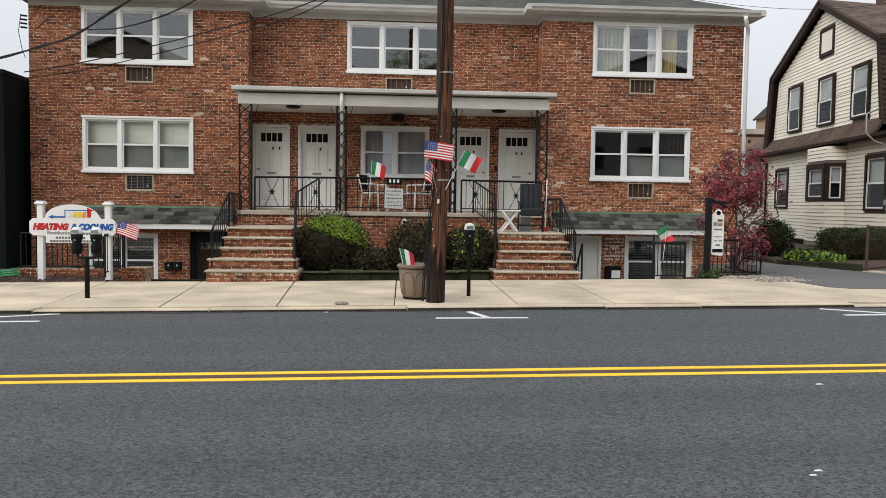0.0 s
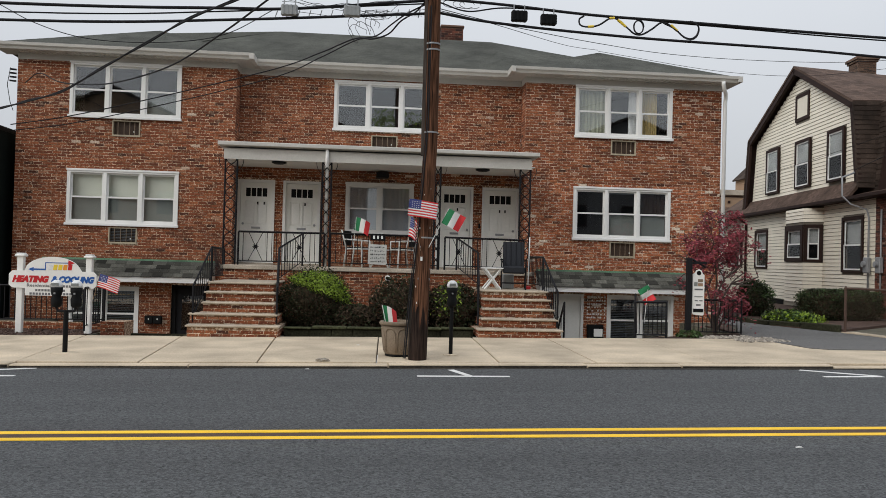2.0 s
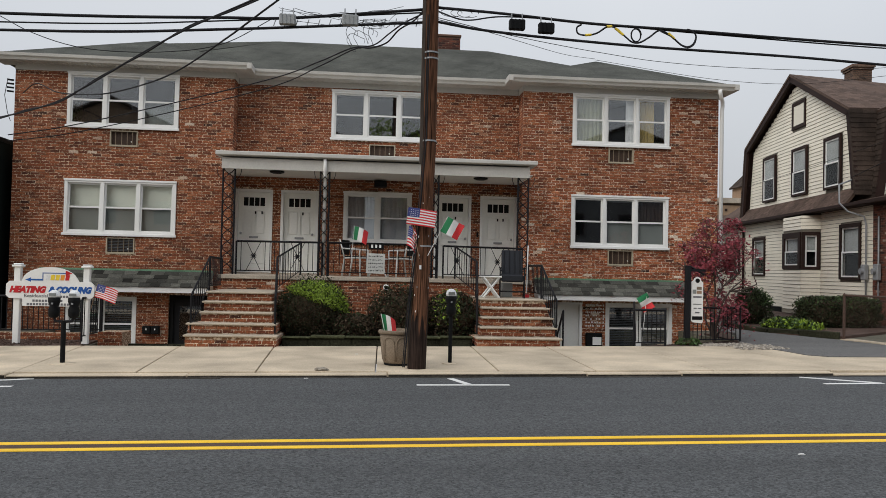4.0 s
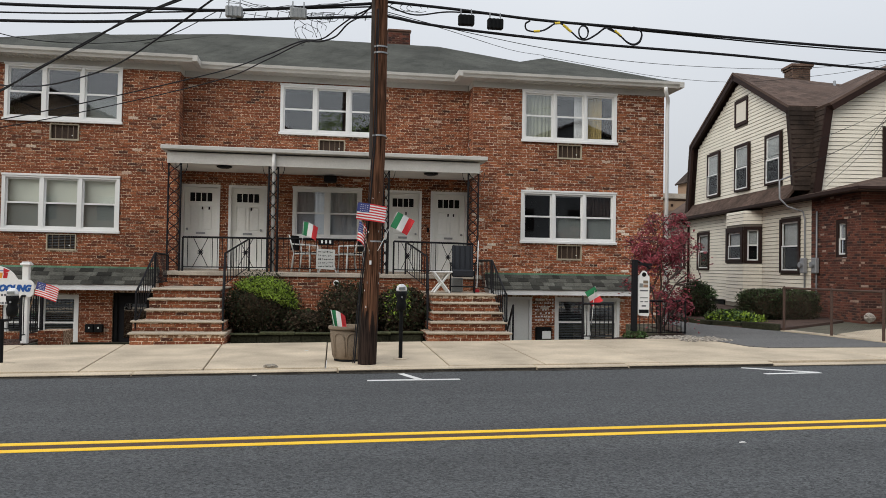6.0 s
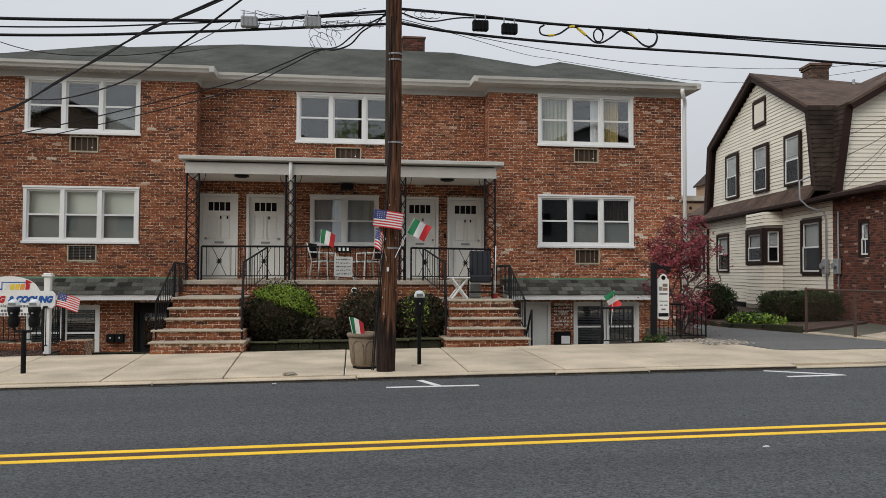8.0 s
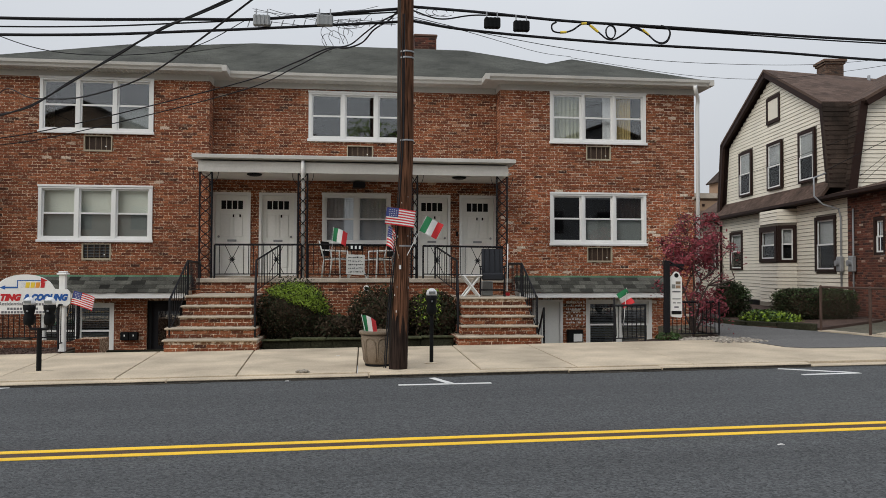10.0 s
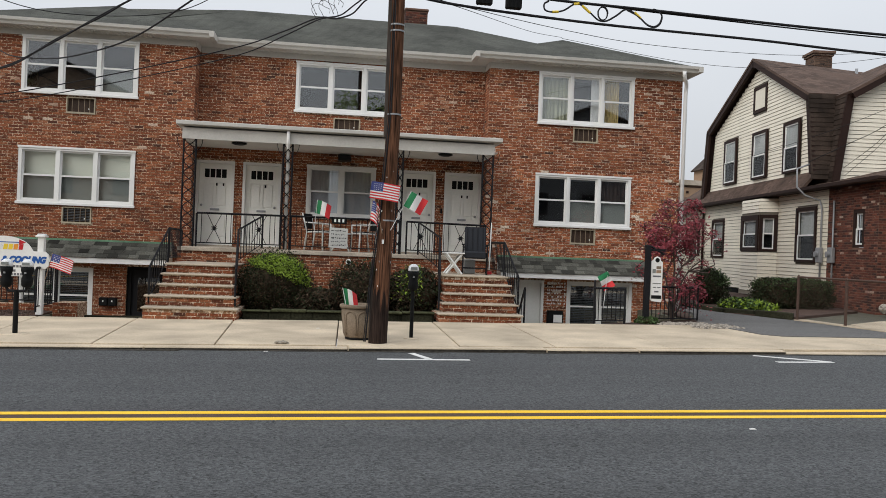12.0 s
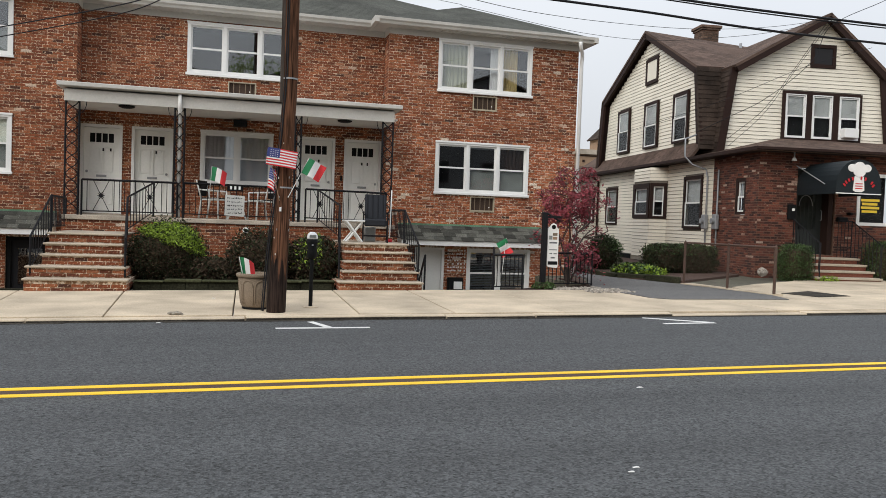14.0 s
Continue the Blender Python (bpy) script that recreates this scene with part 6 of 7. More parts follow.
# ---- flags ----
def flag(kind, at, w, h, tilt, foot=None, ripple=0.025, seed=0, lift=0.0, label=""):
    """A small flag on a stick. at: lower end of the hoist; tilt: lean of the hoist to the side, in degrees."""
    f = thing("flag", label, "flag", at, 0, "small flags")
    rot = Matrix.Rotation(radians(tilt), 4, "Y")

    def spot(s, t):
        x, z = s * w, t * h - lift * s * s * w
        y = ripple * math.sin(5.5 * s + 2.2 * t + seed) * s ** 0.6
        return rot @ Vector((x, y, z))

    def field(name, mat, boxes, push=0.0):
        def fill(bm):
            for s0, s1, t0, t1 in boxes:
                n = max(2, int(14 * (s1 - s0)))
                m = max(1, int(5 * (t1 - t0)))
                grid = [[[bm.verts.new(spot(s0 + (s1 - s0) * i / n, t0 + (t1 - t0) * j / m) + Vector((0, o, 0))) for j in range(m + 1)] for i in range(n + 1)] for o in (-0.0012 - push, 0.0012 + push)]
                for i in range(n):
                    for j in range(m):
                        bm.faces.new((grid[0][i][j], grid[0][i + 1][j], grid[0][i + 1][j + 1], grid[0][i][j + 1]))
                        bm.faces.new((grid[1][i][j], grid[1][i][j + 1], grid[1][i + 1][j + 1], grid[1][i + 1][j]))
        part(name, fill, mat, f, "", 0, True)

    if kind == "tricolour":
        for k, (nm, mt) in enumerate((("green_band", green_m), ("white_band", cloth_m), ("red_band", red_m))):
            field(nm, mt, [(k / 3, (k + 1) / 3, 0, 1)])
    else:
        field("red_stripe", red_m, [(0 if k < 3 else 0.42, 1, k * 2 / 13, (k * 2 + 1) / 13) for k in range(7)] + [(0, 0.42, 6 / 13, 6.01 / 13)])
        field("white_stripe", cloth_m, [(0 if k < 3 else 0.42, 1, (k * 2 + 1) / 13, (k * 2 + 2) / 13) for k in range(6)])
        field("canton", blue_m, [(0, 0.42, 6.0 / 13, 1)])
        field("star", cloth_m, [(0.03 + 0.075 * i, 0.06 + 0.075 * i, 0.53 + 0.11 * j, 0.56 + 0.11 * j) for i in range(5) for j in range(4)], 0.001)
    top = rot @ Vector((0, 0, h * 1.03))
    low = Vector(foot) - Vector(at) if foot else rot @ Vector((0, 0, -0.3))
    part("stick", lambda bm: bar(bm, low, top, 0.006, 6), tan_m if kind != "tricolour" else white_m, f)
    return f


IT, US = "green, white and red flag", "striped flag with a blue starred corner"
flag("stripes", (0.49, 11.44, 2.25), 0.42, 0.245, 6, (0.70, 11.56, 1.75), 0.03, 1, 0.02, US + ", fixed to the pole")
flag("tricolour", (0.99, 11.5, 2.16), 0.28, 0.24, 27, (0.82, 11.57, 1.80), 0.03, 2, 0.0, IT + ", fixed to the pole")
flag("tricolour", (-0.42, 17.92, 2.24), 0.33, 0.30, 8, (-0.44, 17.95, 1.6), 0.05, 0.5, 0.25, IT + ", on the porch railing")
flag("stripes", (0.80, 17.92, 2.14), 0.26, 0.44, 6, (0.78, 17.95, 1.6), 0.05, 2.5, 0.9, US + ", drooping on the porch railing")
flag("tricolour", (0.21, 12.05, 0.64), 0.20, 0.27, -8, (0.25, 12.05, 0.56), 0.04, 0, 0.6, IT + ", stuck in the planter")
flag("tricolour", (5.47, 15.95, 1.10), 0.34, 0.25, 60, (5.60, 15.95, 0.19), 0.04, 3, 0.0, IT + ", in the flower bed")
flag("stripes", (-5.10, 15.35, 0.95), 0.38, 0.25, 11, (-5.2, 15.46, 0.72), 0.04, 1.3, 0.15, US + ", beside the signboard")


# ---- ironwork ----
def baluster_mesh(h, r=0.007):
    bm = bmesh.new()
    cube(bm, -r, r, -r, r, 0, h)
    me = bpy.data.meshes.new("baluster")
    bm.to_mesh(me)
    bm.free()
    me.materials.append(iron_m)
    return me


def railing(label, a, b, za, zb, drop, n, ornaments=(), name="railing", posts=True):
    """An iron railing from a to b (x, y), its top rail from za to zb, with n balusters; ornaments: fractions with a crossed star."""
    r = thing(name, label, "railing")
    A, B = Vector((*a, za)), Vector((*b, zb))
    low = Vector((0, 0, drop - 0.1))
    part("top_rail", lambda bm: bar(bm, A, B, 0.022, 4), iron_m, r)
    part("bottom_rail", lambda bm: bar(bm, A - low, B - low, 0.012, 4), iron_m, r)
    me = baluster_mesh(drop - 0.1)
    for k in range(1, n):
        t = k / n
        if any(abs(t - o) < w * 0.5 for o, w in ornaments):
            continue
        ob = new("baluster", me)
        ob.parent = r
        ob.location = A.lerp(B, t) - low
    if posts:
        for p in (A, B):
            part("rail_post", lambda bm: bar(bm, p - Vector((0, 0, drop)), p, 0.02, 4), iron_m, r)
    for o, w in ornaments:
        L = (B - A).length
        c = A.lerp(B, o) - low * 0.5
        hw, hh = w * L * 0.42, (drop - 0.1) * 0.5
        def star(bm, c=c, hw=hw, hh=hh):
            bar(bm, c + Vector((-hw, 0, -hh)), c + Vector((hw, 0, hh)), 0.007, 4)
            bar(bm, c + Vector((hw, 0, -hh)), c + Vector((-hw, 0, hh)), 0.007, 4)
            for k in range(10):
                t = k * math.pi / 5
                bar(bm, c, c + Vector((0.075 * math.cos(t), -0.012, 0.075 * math.sin(t))), 0.016, 4, 0.004)
        part("star_ornament", star, iron_m, r, "crossed bars with a leaf rosette")
    return r


PR = "black wrought-iron porch railing"
railing(PR + " with crossed star panels", (-2.97, 17.97), (-1.08, 17.97), 2.14, 2.15, 0.75, 18, [(0.20, 0.2), (0.71, 0.2)])
railing(PR, (-0.94, 17.97), (1.48, 17.97), 2.155, 2.15, 0.76, 20)
railing(PR + " with a crossed star panel", (1.64, 17.97), (3.46, 17.97), 2.14, 2.12, 0.74, 17, [(0.175, 0.2), (0.685, 0.2)])
HR = "black iron stair railing beside brick steps"
railing(HR, (-1.76, 15.15), (-1.88, 16.35), 1.02, 1.78, 0.68, 8, name="stair_railing")
railing(HR, (-1.88, 16.35), (-1.55, 17.93), 1.78, 2.13, 0.72, 9, name="stair_railing")
railing(HR, (-3.30, 15.15), (-3.22, 16.35), 1.03, 1.76, 0.68, 8, name="stair_railing")
railing(HR, (-3.22, 16.36), (-3.26, 17.93), 1.76, 1.74, 0.68, 11, name="stair_railing")
railing(HR, (2.07, 15.25), (2.20, 16.4), 1.14, 1.79, 0.76, 8, name="stair_railing")
railing(HR, (2.20, 16.4), (1.91, 17.93), 1.79, 2.13, 0.74, 9, name="stair_railing")
railing(HR, (3.63, 15.25), (3.58, 16.4), 1.05, 1.73, 0.69, 8, name="stair_railing")
railing(HR, (3.58, 16.41), (3.58, 17.93), 1.73, 1.74, 0.69, 11, name="stair_railing")
AR = "black iron area railing above the sunken basement front"
railing(AR, (-7.3, 16.38), (-5.3, 16.38), 0.90, 0.92, 0.76, 20, name="area_railing")
railing(AR, (-5.28, 15.25), (-5.28, 16.35), 0.93, 0.93, 0.80, 9, name="area_railing")
railing(AR, (5.15, 15.14), (5.78, 15.14), 0.90, 0.91, 0.74, 7, name="area_railing")
railing(AR, (6.5, 15.95), (7.7, 15.95), 0.93, 0.94, 0.76, 13, name="area_railing")
railing("black handrail beside the basement steps", (3.78, 15.3), (4.2, 17.5), 0.85, 0.2, 0.75, 2, name="hand_rail")
railing("black slanting handrail in the east area", (5.2, 15.2), (5.85, 17.2), 0.30, 0.98, 0.2, 2, name="hand_rail", posts=False)
lw = thing("area_kerb", "low brick kerb under the area railing", "kerb", kind="structure")
low_wall = block("kerb_core", mortar_m, lw, -7.3, -5.3, 16.32, 16.42, -0.1, 0.20)
brick_pieces(facing(16.32), -7.3, -5.3, 0.06, 0.21, low_wall, 44)
block("step_wall", mortar_m, lw, -5.2, -4.75, 15.9, 16.5, -0.5, 0.25)
brick_pieces(facing(15.9), -5.2, -4.75, 0.0, 0.25, low_wall, 45)


def iron_post(x, w=0.2, white=False):
    p = thing("porch_post", "black wrought-iron lattice post with scrolls" + (" and a white downspout" if white else ""), "post")
    for q in (x - w / 2, x + w / 2):
        part("upright", lambda bm: bar(bm, (q, 17.97, 1.40), (q, 17.97, 3.80), 0.02, 4), iron_m, p)
    n = 9
    for k in range(n):
        z0, z1 = 1.5 + 2.25 * k / n, 1.5 + 2.25 * (k + 1) / n
        def scroll(bm, z0=z0, z1=z1):
            for s in (-1, 1):
                tube(bm, [(x + s * w * 0.42 * math.cos(math.pi * i / 8), 17.97, z0 + (z1 - z0) * i / 8) for i in range(9)], 0.013, 4)
        part("scroll", scroll, iron_m, p)
        part("rosette", lambda bm: [bar(bm, (x, 17.96, (z0 + z1) / 2), (x + 0.05 * math.cos(t), 17.95, (z0 + z1) / 2 + 0.05 * math.sin(t)), 0.014, 4, 0.004) for t in (0.78, 2.36, 3.93, 5.5)], iron_m, p)
    for s in (-1, 1):
        part("bracket", lambda bm: tube(bm, [(x + s * (w / 2 + 0.14 * math.sin(i * 0.39)), 17.97, 3.5 + 0.27 * (1 - math.cos(i * 0.39))) for i in range(5)], 0.009, 4), iron_m, p)
    if white:
        part("downspout", lambda bm: tube(bm, [(x, 17.87, 4.02), (x, 17.87, 3.74), (x, 18.03, 3.6), (x, 18.03, 1.42)], 0.04, 8), white_m, p, "white metal downspout", 0, True)


iron_post(-3.17, 0.26)
iron_post(-1.06, 0.20, True)
iron_post(1.44, 0.13)
iron_post(3.455, 0.24)


# ---- things on the porch ----
def porch_chair(x, turn, label):
    c = thing("porch_chair", label, "chair", (x, 18.42, 1.40), turn, "porch chairs")
    for s in (-1, 1):
        part("frame", lambda bm: [tube(bm, [(s * 0.24, -0.22, 0.0), (s * 0.23, -0.2, 0.44), (s * 0.23, 0.18, 0.42), (s * 0.22, 0.24, 0.02)], 0.022, 8), tube(bm, [(s * 0.23, 0.18, 0.42), (s * 0.24, 0.3, 0.85)], 0.017, 8), tube(bm, [(s * 0.25, -0.2, 0.62), (s * 0.25, 0.24, 0.64)], 0.016, 8), bar(bm, (s * 0.24, -0.2, 0.44), (s * 0.25, -0.2, 0.62), 0.015, 8)], white_m, c, "white tubular frame", 0, True)
    part("front_bar", lambda bm: bar(bm, (-0.23, -0.2, 0.43), (0.23, -0.2, 0.43), 0.017, 8), white_m, c)
    block("seat", black_m, c, -0.21, 0.21, -0.19, 0.18, 0.435, 0.47, "dark seat", 0.012)
    part("backrest", lambda bm: prism(bm, [(-0.22, 0.5), (0.22, 0.5), (0.22, 0.84), (-0.22, 0.84)], 0.25, 0.275), black_m, c, "dark backrest", 0.01)


porch_chair(-0.34, 68, "white tubular porch chair with dark seat and back")
porch_chair(0.70, -68, "white tubular porch chair with dark seat and back")
st = thing("porch_table", "small white tubular side table on the porch", "table", (0.17, 18.45, 1.40))
part("top", lambda bm: lathe(bm, [(0.27, 0.40), (0.28, 0.41), (0.27, 0.43)], 20), white_m, st)
for s in (-1, 1):
    part("leg", lambda bm: tube(bm, [(s * 0.2, -0.15, 0.0), (s * 0.16, -0.1, 0.12), (s * 0.1, 0, 0.4)], 0.016, 8), white_m, st)
part("hoop", lambda bm: tube(bm, [(-0.2, -0.15, 0.02), (-0.14, -0.15, 0.11), (0.14, -0.15, 0.11), (0.2, -0.15, 0.02)], 0.014, 8), white_m, st)
nb = thing("message_board", "grey hand-lettered board hung on the porch railing", "sign", (0.115, 17.93, 1.47))
part("board", lambda bm: prism(bm, [(-0.21, 0.02), (0.2, 0.0), (0.21, 0.45), (-0.2, 0.47)], -0.012, 0.008), board_m, nb, "", 0.005)
rng = random.Random(6)
for r in range(5):
    q = -0.16
    while q < 0.15:
        w = rng.uniform(0.012, 0.034)
        z = 0.385 - 0.08 * r + rng.uniform(-0.008, 0.008)
        block("text_bar", ink_m if r % 2 else black_m, nb, q, q + w, -0.0155, -0.0125, z, z + rng.uniform(0.012, 0.034))
        q += w + rng.uniform(0.008, 0.022)
hn = thing("number_plate_board", "black plaque with pale bars on the porch railing", "plaque", (0.12, 17.93, 2.02))
block("board", black_m, hn, -0.17, 0.17, -0.015, 0.005, 0.0, 0.15, "", 0.004)
for q in (-0.09, 0.0, 0.09):
    block("bar", white_m, hn, q - 0.022, q + 0.022, -0.019, -0.0155, 0.04, 0.11)
for x, z in ((-2.86, 2.88), (-2.70, 2.88), (-1.70, 2.88), (2.12, 2.88), (3.20, 2.86), (3.34, 2.86)):
    n = thing("door_number_bar", "small dark plain bar on the white door", "door mark", (x, YC + 0.043, z))
    block("bar", black_m, n, -0.018, 0.018, 0, 0.004, 0, 0.07)
cm = thing("flood_lamp", "small round white lamp on the porch wall", "lamp", (0.36, 17.88, 1.18))
part("hood", lambda bm: bar(bm, (0, -0.08, 0), (0, 0.02, 0.0), 0.065, 16), white_m, cm, "", 0, True)
part("lens", lambda bm: bar(bm, (0, -0.086, 0), (0, -0.081, 0), 0.04, 14), black_m, cm)
bell = thing("door_bell", "dark door bell beside the white door", "bell", (2.68, YC - 0.01, 2.45))
block("plate", black_m, bell, -0.025, 0.025, -0.03, 0.0, 0, 0.12, "", 0.004)

ft = thing("folding_table", "white folding side table with crossed legs", "table", (2.57, 16.9, 1.03))
part("top", lambda bm: cube(bm, -0.22, 0.22, -0.2, 0.2, 0.43, 0.46), white_m, ft, "", 0.006)
for y in (-0.17, 0.17):
    for s in (-1, 1):
        part("leg", lambda bm: bar(bm, (-0.17 * s, y, 0.0), (0.17 * s, y + 0.02 * s, 0.43), 0.024, 4), white_m, ft)
pc = thing("patio_chair", "black folding patio chair with a tall padded back", "chair", (3.05, 16.95, 1.03), -8)
for s in (-1, 1):
    part("arm_frame", lambda bm: [tube(bm, [(s * 0.26, -0.25, 0.0), (s * 0.26, 0.3, 0.02)], 0.014, 6), tube(bm, [(s * 0.26, -0.22, 0.0), (s * 0.26, -0.2, 0.62), (s * 0.26, 0.2, 0.6)], 0.014, 6), tube(bm, [(s * 0.26, 0.3, 0.0), (s * 0.26, -0.1, 0.6)], 0.014, 6)], iron_m, pc)
    block("arm_rest", black_m, pc, s * 0.26 - 0.03, s * 0.26 + 0.03, -0.25, 0.22, 0.625, 0.65, "", 0.01)
def pad(bm):
    prof = [(-0.24, 0.40), (0.15, 0.38), (0.34, 1.02), (0.31, 1.04), (0.12, 0.44), (-0.24, 0.45)]
    a = [bm.verts.new((-0.23, y, z)) for y, z in prof]
    b = [bm.verts.new((0.23, y, z)) for y, z in prof]
    bm.faces.new(a), bm.faces.new(b[::-1])
    for k in range(6):
        bm.faces.new((a[k], a[(k + 1) % 6], b[(k + 1) % 6], b[k]))
part("padded_sling", pad, sling_m, pc, "black padded sling", 0.015)
block("seat_cushion", sling_m, pc, -0.235, 0.235, -0.27, 0.14, 0.34, 0.50, "black padded seat", 0.03)
part("foot_bar", lambda bm: bar(bm, (-0.26, -0.24, 0.14), (0.26, -0.24, 0.14), 0.016, 6), iron_m, pc)
for k in range(4):
    q = -0.17 + 0.113 * k
    part("seam", lambda bm: bar(bm, (q, 0.105, 0.45), (q, 0.30, 1.03), 0.006, 5), iron_m, pc)
br = thing("broom", "broom with a white and red handle leaning in the corner", "broom", (3.42, 17.2, 1.03))
part("handle", lambda bm: bar(bm, (0, 0, 0.1), (0.08, 0.3, 1.15), 0.013, 8), white_m, br)
part("head", lambda bm: cube(bm, -0.07, 0.06, -0.03, 0.04, 0, 0.07), sign_red_m, br, "", 0.01)
fz = thing("storage_box", "small grey box under the folding table", "box", (2.98, 17.35, 1.03))
block("body", box_m, fz, -0.1, 0.14, -0.1, 0.1, 0, 0.32, "", 0.015)
mp = thing("mail_boxes", "black twin letter boxes on the brick pier", "letter box", (-5.11, YF - 0.012, -0.06))
for q in (-0.1, 0.1):
    block("letter_box", black_m, mp, q - 0.095, q + 0.095, -0.12, 0, 0, 0.19, "", 0.015)
    block("tab", white_m, mp, q - 0.012, q + 0.012, -0.124, -0.1205, 0.09, 0.13)
mb = thing("letter_box", "black letter box with a white front panel on brick", "letter box", (5.56, YF - 0.012, -0.22))
block("body", black_m, mb, -0.2, 0.2, -0.14, 0, 0, 0.34, "", 0.02)
block("front_panel", white_m, mb, -0.05, 0.17, -0.145, -0.1405, 0.05, 0.24)
pl = thing("painted_notice", "faded white painted writing on the brick pier", "notice")
rng = random.Random(12)
for r in range(7):
    q = 5.36
    while q < 5.74:
        w = rng.uniform(0.02, 0.06)
        block("text_bar", mortar_m if rng.random() < 0.25 else cloth_m, pl, q, q + w, YF - 0.0145, YF - 0.0125, 0.78 - 0.085 * r, 0.78 - 0.085 * r + rng.uniform(0.03, 0.045))
        q += w + rng.uniform(0.01, 0.03)
    block("text_bar", cloth_m, pl, 5.80, 5.83, YF - 0.0145, YF - 0.0125, 0.78 - 0.085 * r, 0.82 - 0.085 * r)

# garden hose on the bed, litter on the road
hz = thing("garden_hose", "green garden hose coiled on the mulch", "hose", (-7.6, 16.0, ground(-7.6, 0.15)))
part("hose", lambda bm: [tube(bm, [(0.45 * math.cos(i * 0.35) * (1 - 0.004 * i), 0.3 * math.sin(i * 0.35), 0.012 + 0.0022 * i) for i in range(58)], 0.012, 6)], hose_m, hz, "", 0, True)
for x, y, s in ((2.43, 4.28, 0.022), (3.60, 6.36, 0.03), (-0.2, 13.56, 0.03), (-0.85, 11.05, 0.03), (2.36, 4.21, 0.02), (-6.4, 13.9, 0.04)):
    lt = thing("litter", "small pale scrap of litter on the ground", "litter", (x, y, ground(x, 0.0815 if y < 11.1 else 0.142)))
    part("scrap", lambda bm: prism(bm, [(-s, 0), (s, 0), (s * 0.8, s * 0.2), (0.1 * s, s * 0.25), (-s * 0.9, s * 0.12)], -s * 0.4, s * 0.4), cloth_m, lt)

ck = thing("concrete_chunk", "broken dark lump of kerb concrete on the pavement edge", "rubble", (-0.66, 11.42, ground(-0.66, 0.14)))
core("lump", (0, 0, 0.02), (0.12, 0.06, 0.035), kerb_m, ck, 8)

# ---- chain-link fence ----
fn = thing("chain_link_fence", "rusty chain-link fence on three posts beside the driveway", "fence")
FP = [(10.2, 16.3), (10.45, 15.0), (10.68, 13.76)]
FH = 0.98
for x, y in FP:
    part("fence_post", lambda bm: [bar(bm, (x, y, ground(x, 0.1)), (x, y, ground(x, 0.14) + FH), 0.03, 8), bar(bm, (x, y, ground(x, 0.14) + FH), (x, y, ground(x, 0.14) + FH + 0.04), 0.034, 8, 0.01)], rust_m, fn)
for (xa, ya), (xb, yb) in zip(FP, FP[1:]):
    A, B = Vector((xa, ya, ground(xa, 0.16))), Vector((xb, yb, ground(xb, 0.16)))
    part("fence_rail", lambda bm: bar(bm, A + Vector((0, 0, FH - 0.03)), B + Vector((0, 0, FH - 0.03)), 0.022, 8), rust_m, fn)
    def net(bm):
        L, H, s = (B - A).length, FH - 0.05, 0.055
        d = (B - A) / L
        k = -int(H / s)
        while k * s < L:
            for up in (0, 1):
                x0, x1 = k * s, k * s + H
                a, b = max(0, x0), min(L, x1)
                if b > a:
                    za, zb = (a - x0), (b - x0)
                    if up:
                        za, zb = H - za, H - zb
                    bar(bm, A + d * a + Vector((0, 0, za)), A + d * b + Vector((0, 0, zb)), 0.0010, 3)
            k += 1
    tagged(part("wire_mesh", net, rust_m, fn, "fine diamond wire mesh"), kind="stuff")
rk2 = thing("rock", "round pale rock beside the brick wall", "rock", (13.55, 17.95, ground(13.5, 0.2)))
core("boulder", (0, 0, 0.12), (0.16, 0.14, 0.14), gravel_m, rk2, 3)

# ---- overhead cables ----
def cable(label, pts, r, steps=10, mat=cable_m, name="overhead_cable"):
    c = thing(name, label, "cable", group="overhead cables")
    line = []
    q = [Vector(p) for p in pts]
    q = [2 * q[0] - q[1]] + q + [2 * q[-1] - q[-2]]
    for a, b, c2, d in zip(q, q[1:], q[2:], q[3:]):
        la, lb, lc = (b - a).length ** 0.5, (c2 - b).length ** 0.5, (d - c2).length ** 0.5
        m1 = (c2 - b) + lb * ((b - a) / la - (c2 - a) / (la + lb))
        m2 = (c2 - b) + lb * ((d - c2) / lc - (d - b) / (lb + lc))
        for k in range(steps):
            t = k / steps
            line.append((2 * t ** 3 - 3 * t * t + 1) * b + (t ** 3 - 2 * t * t + t) * m1 + (3 * t * t - 2 * t ** 3) * c2 + (t ** 3 - t * t) * m2)
    line.append(Vector(pts[-1]))
    part("strand", lambda bm: tube(bm, line, r, 6), mat, c, "", 0, True)
    return c


BK = "black overhead cable along the street"
cable(BK, [(-30, 11.7, 4.6), (-4.44, 11.7, 4.88), (-2.19, 11.7, 5.02), (0.7, 11.68, 5.26)], 0.02)
cable(BK, [(0.9, 11.68, 5.28), (1.54, 11.7, 5.20), (3.64, 11.7, 5.08), (6.43, 11.7, 5.02), (9.09, 11.7, 4.94), (30, 11.7, 5.2)], 0.02)
cable(BK, [(-30, 11.7, 4.9), (-4.45, 11.7, 5.11), (-2.2, 11.7, 5.19), (-1.42, 11.7, 5.22), (0.7, 11.7, 5.46)], 0.022)
cable(BK, [(-30, 11.75, 4.75), (-4.45, 11.75, 5.01), (-2.2, 11.75, 5.16), (0.7, 11.72, 5.42)], 0.011)
cable(BK, [(0.9, 11.7, 5.50), (1.88, 11.7, 5.46), (3.19, 11.7, 5.38), (4.55, 11.7, 5.35), (9.09, 11.7, 5.26), (30, 11.7, 5.5)], 0.021)
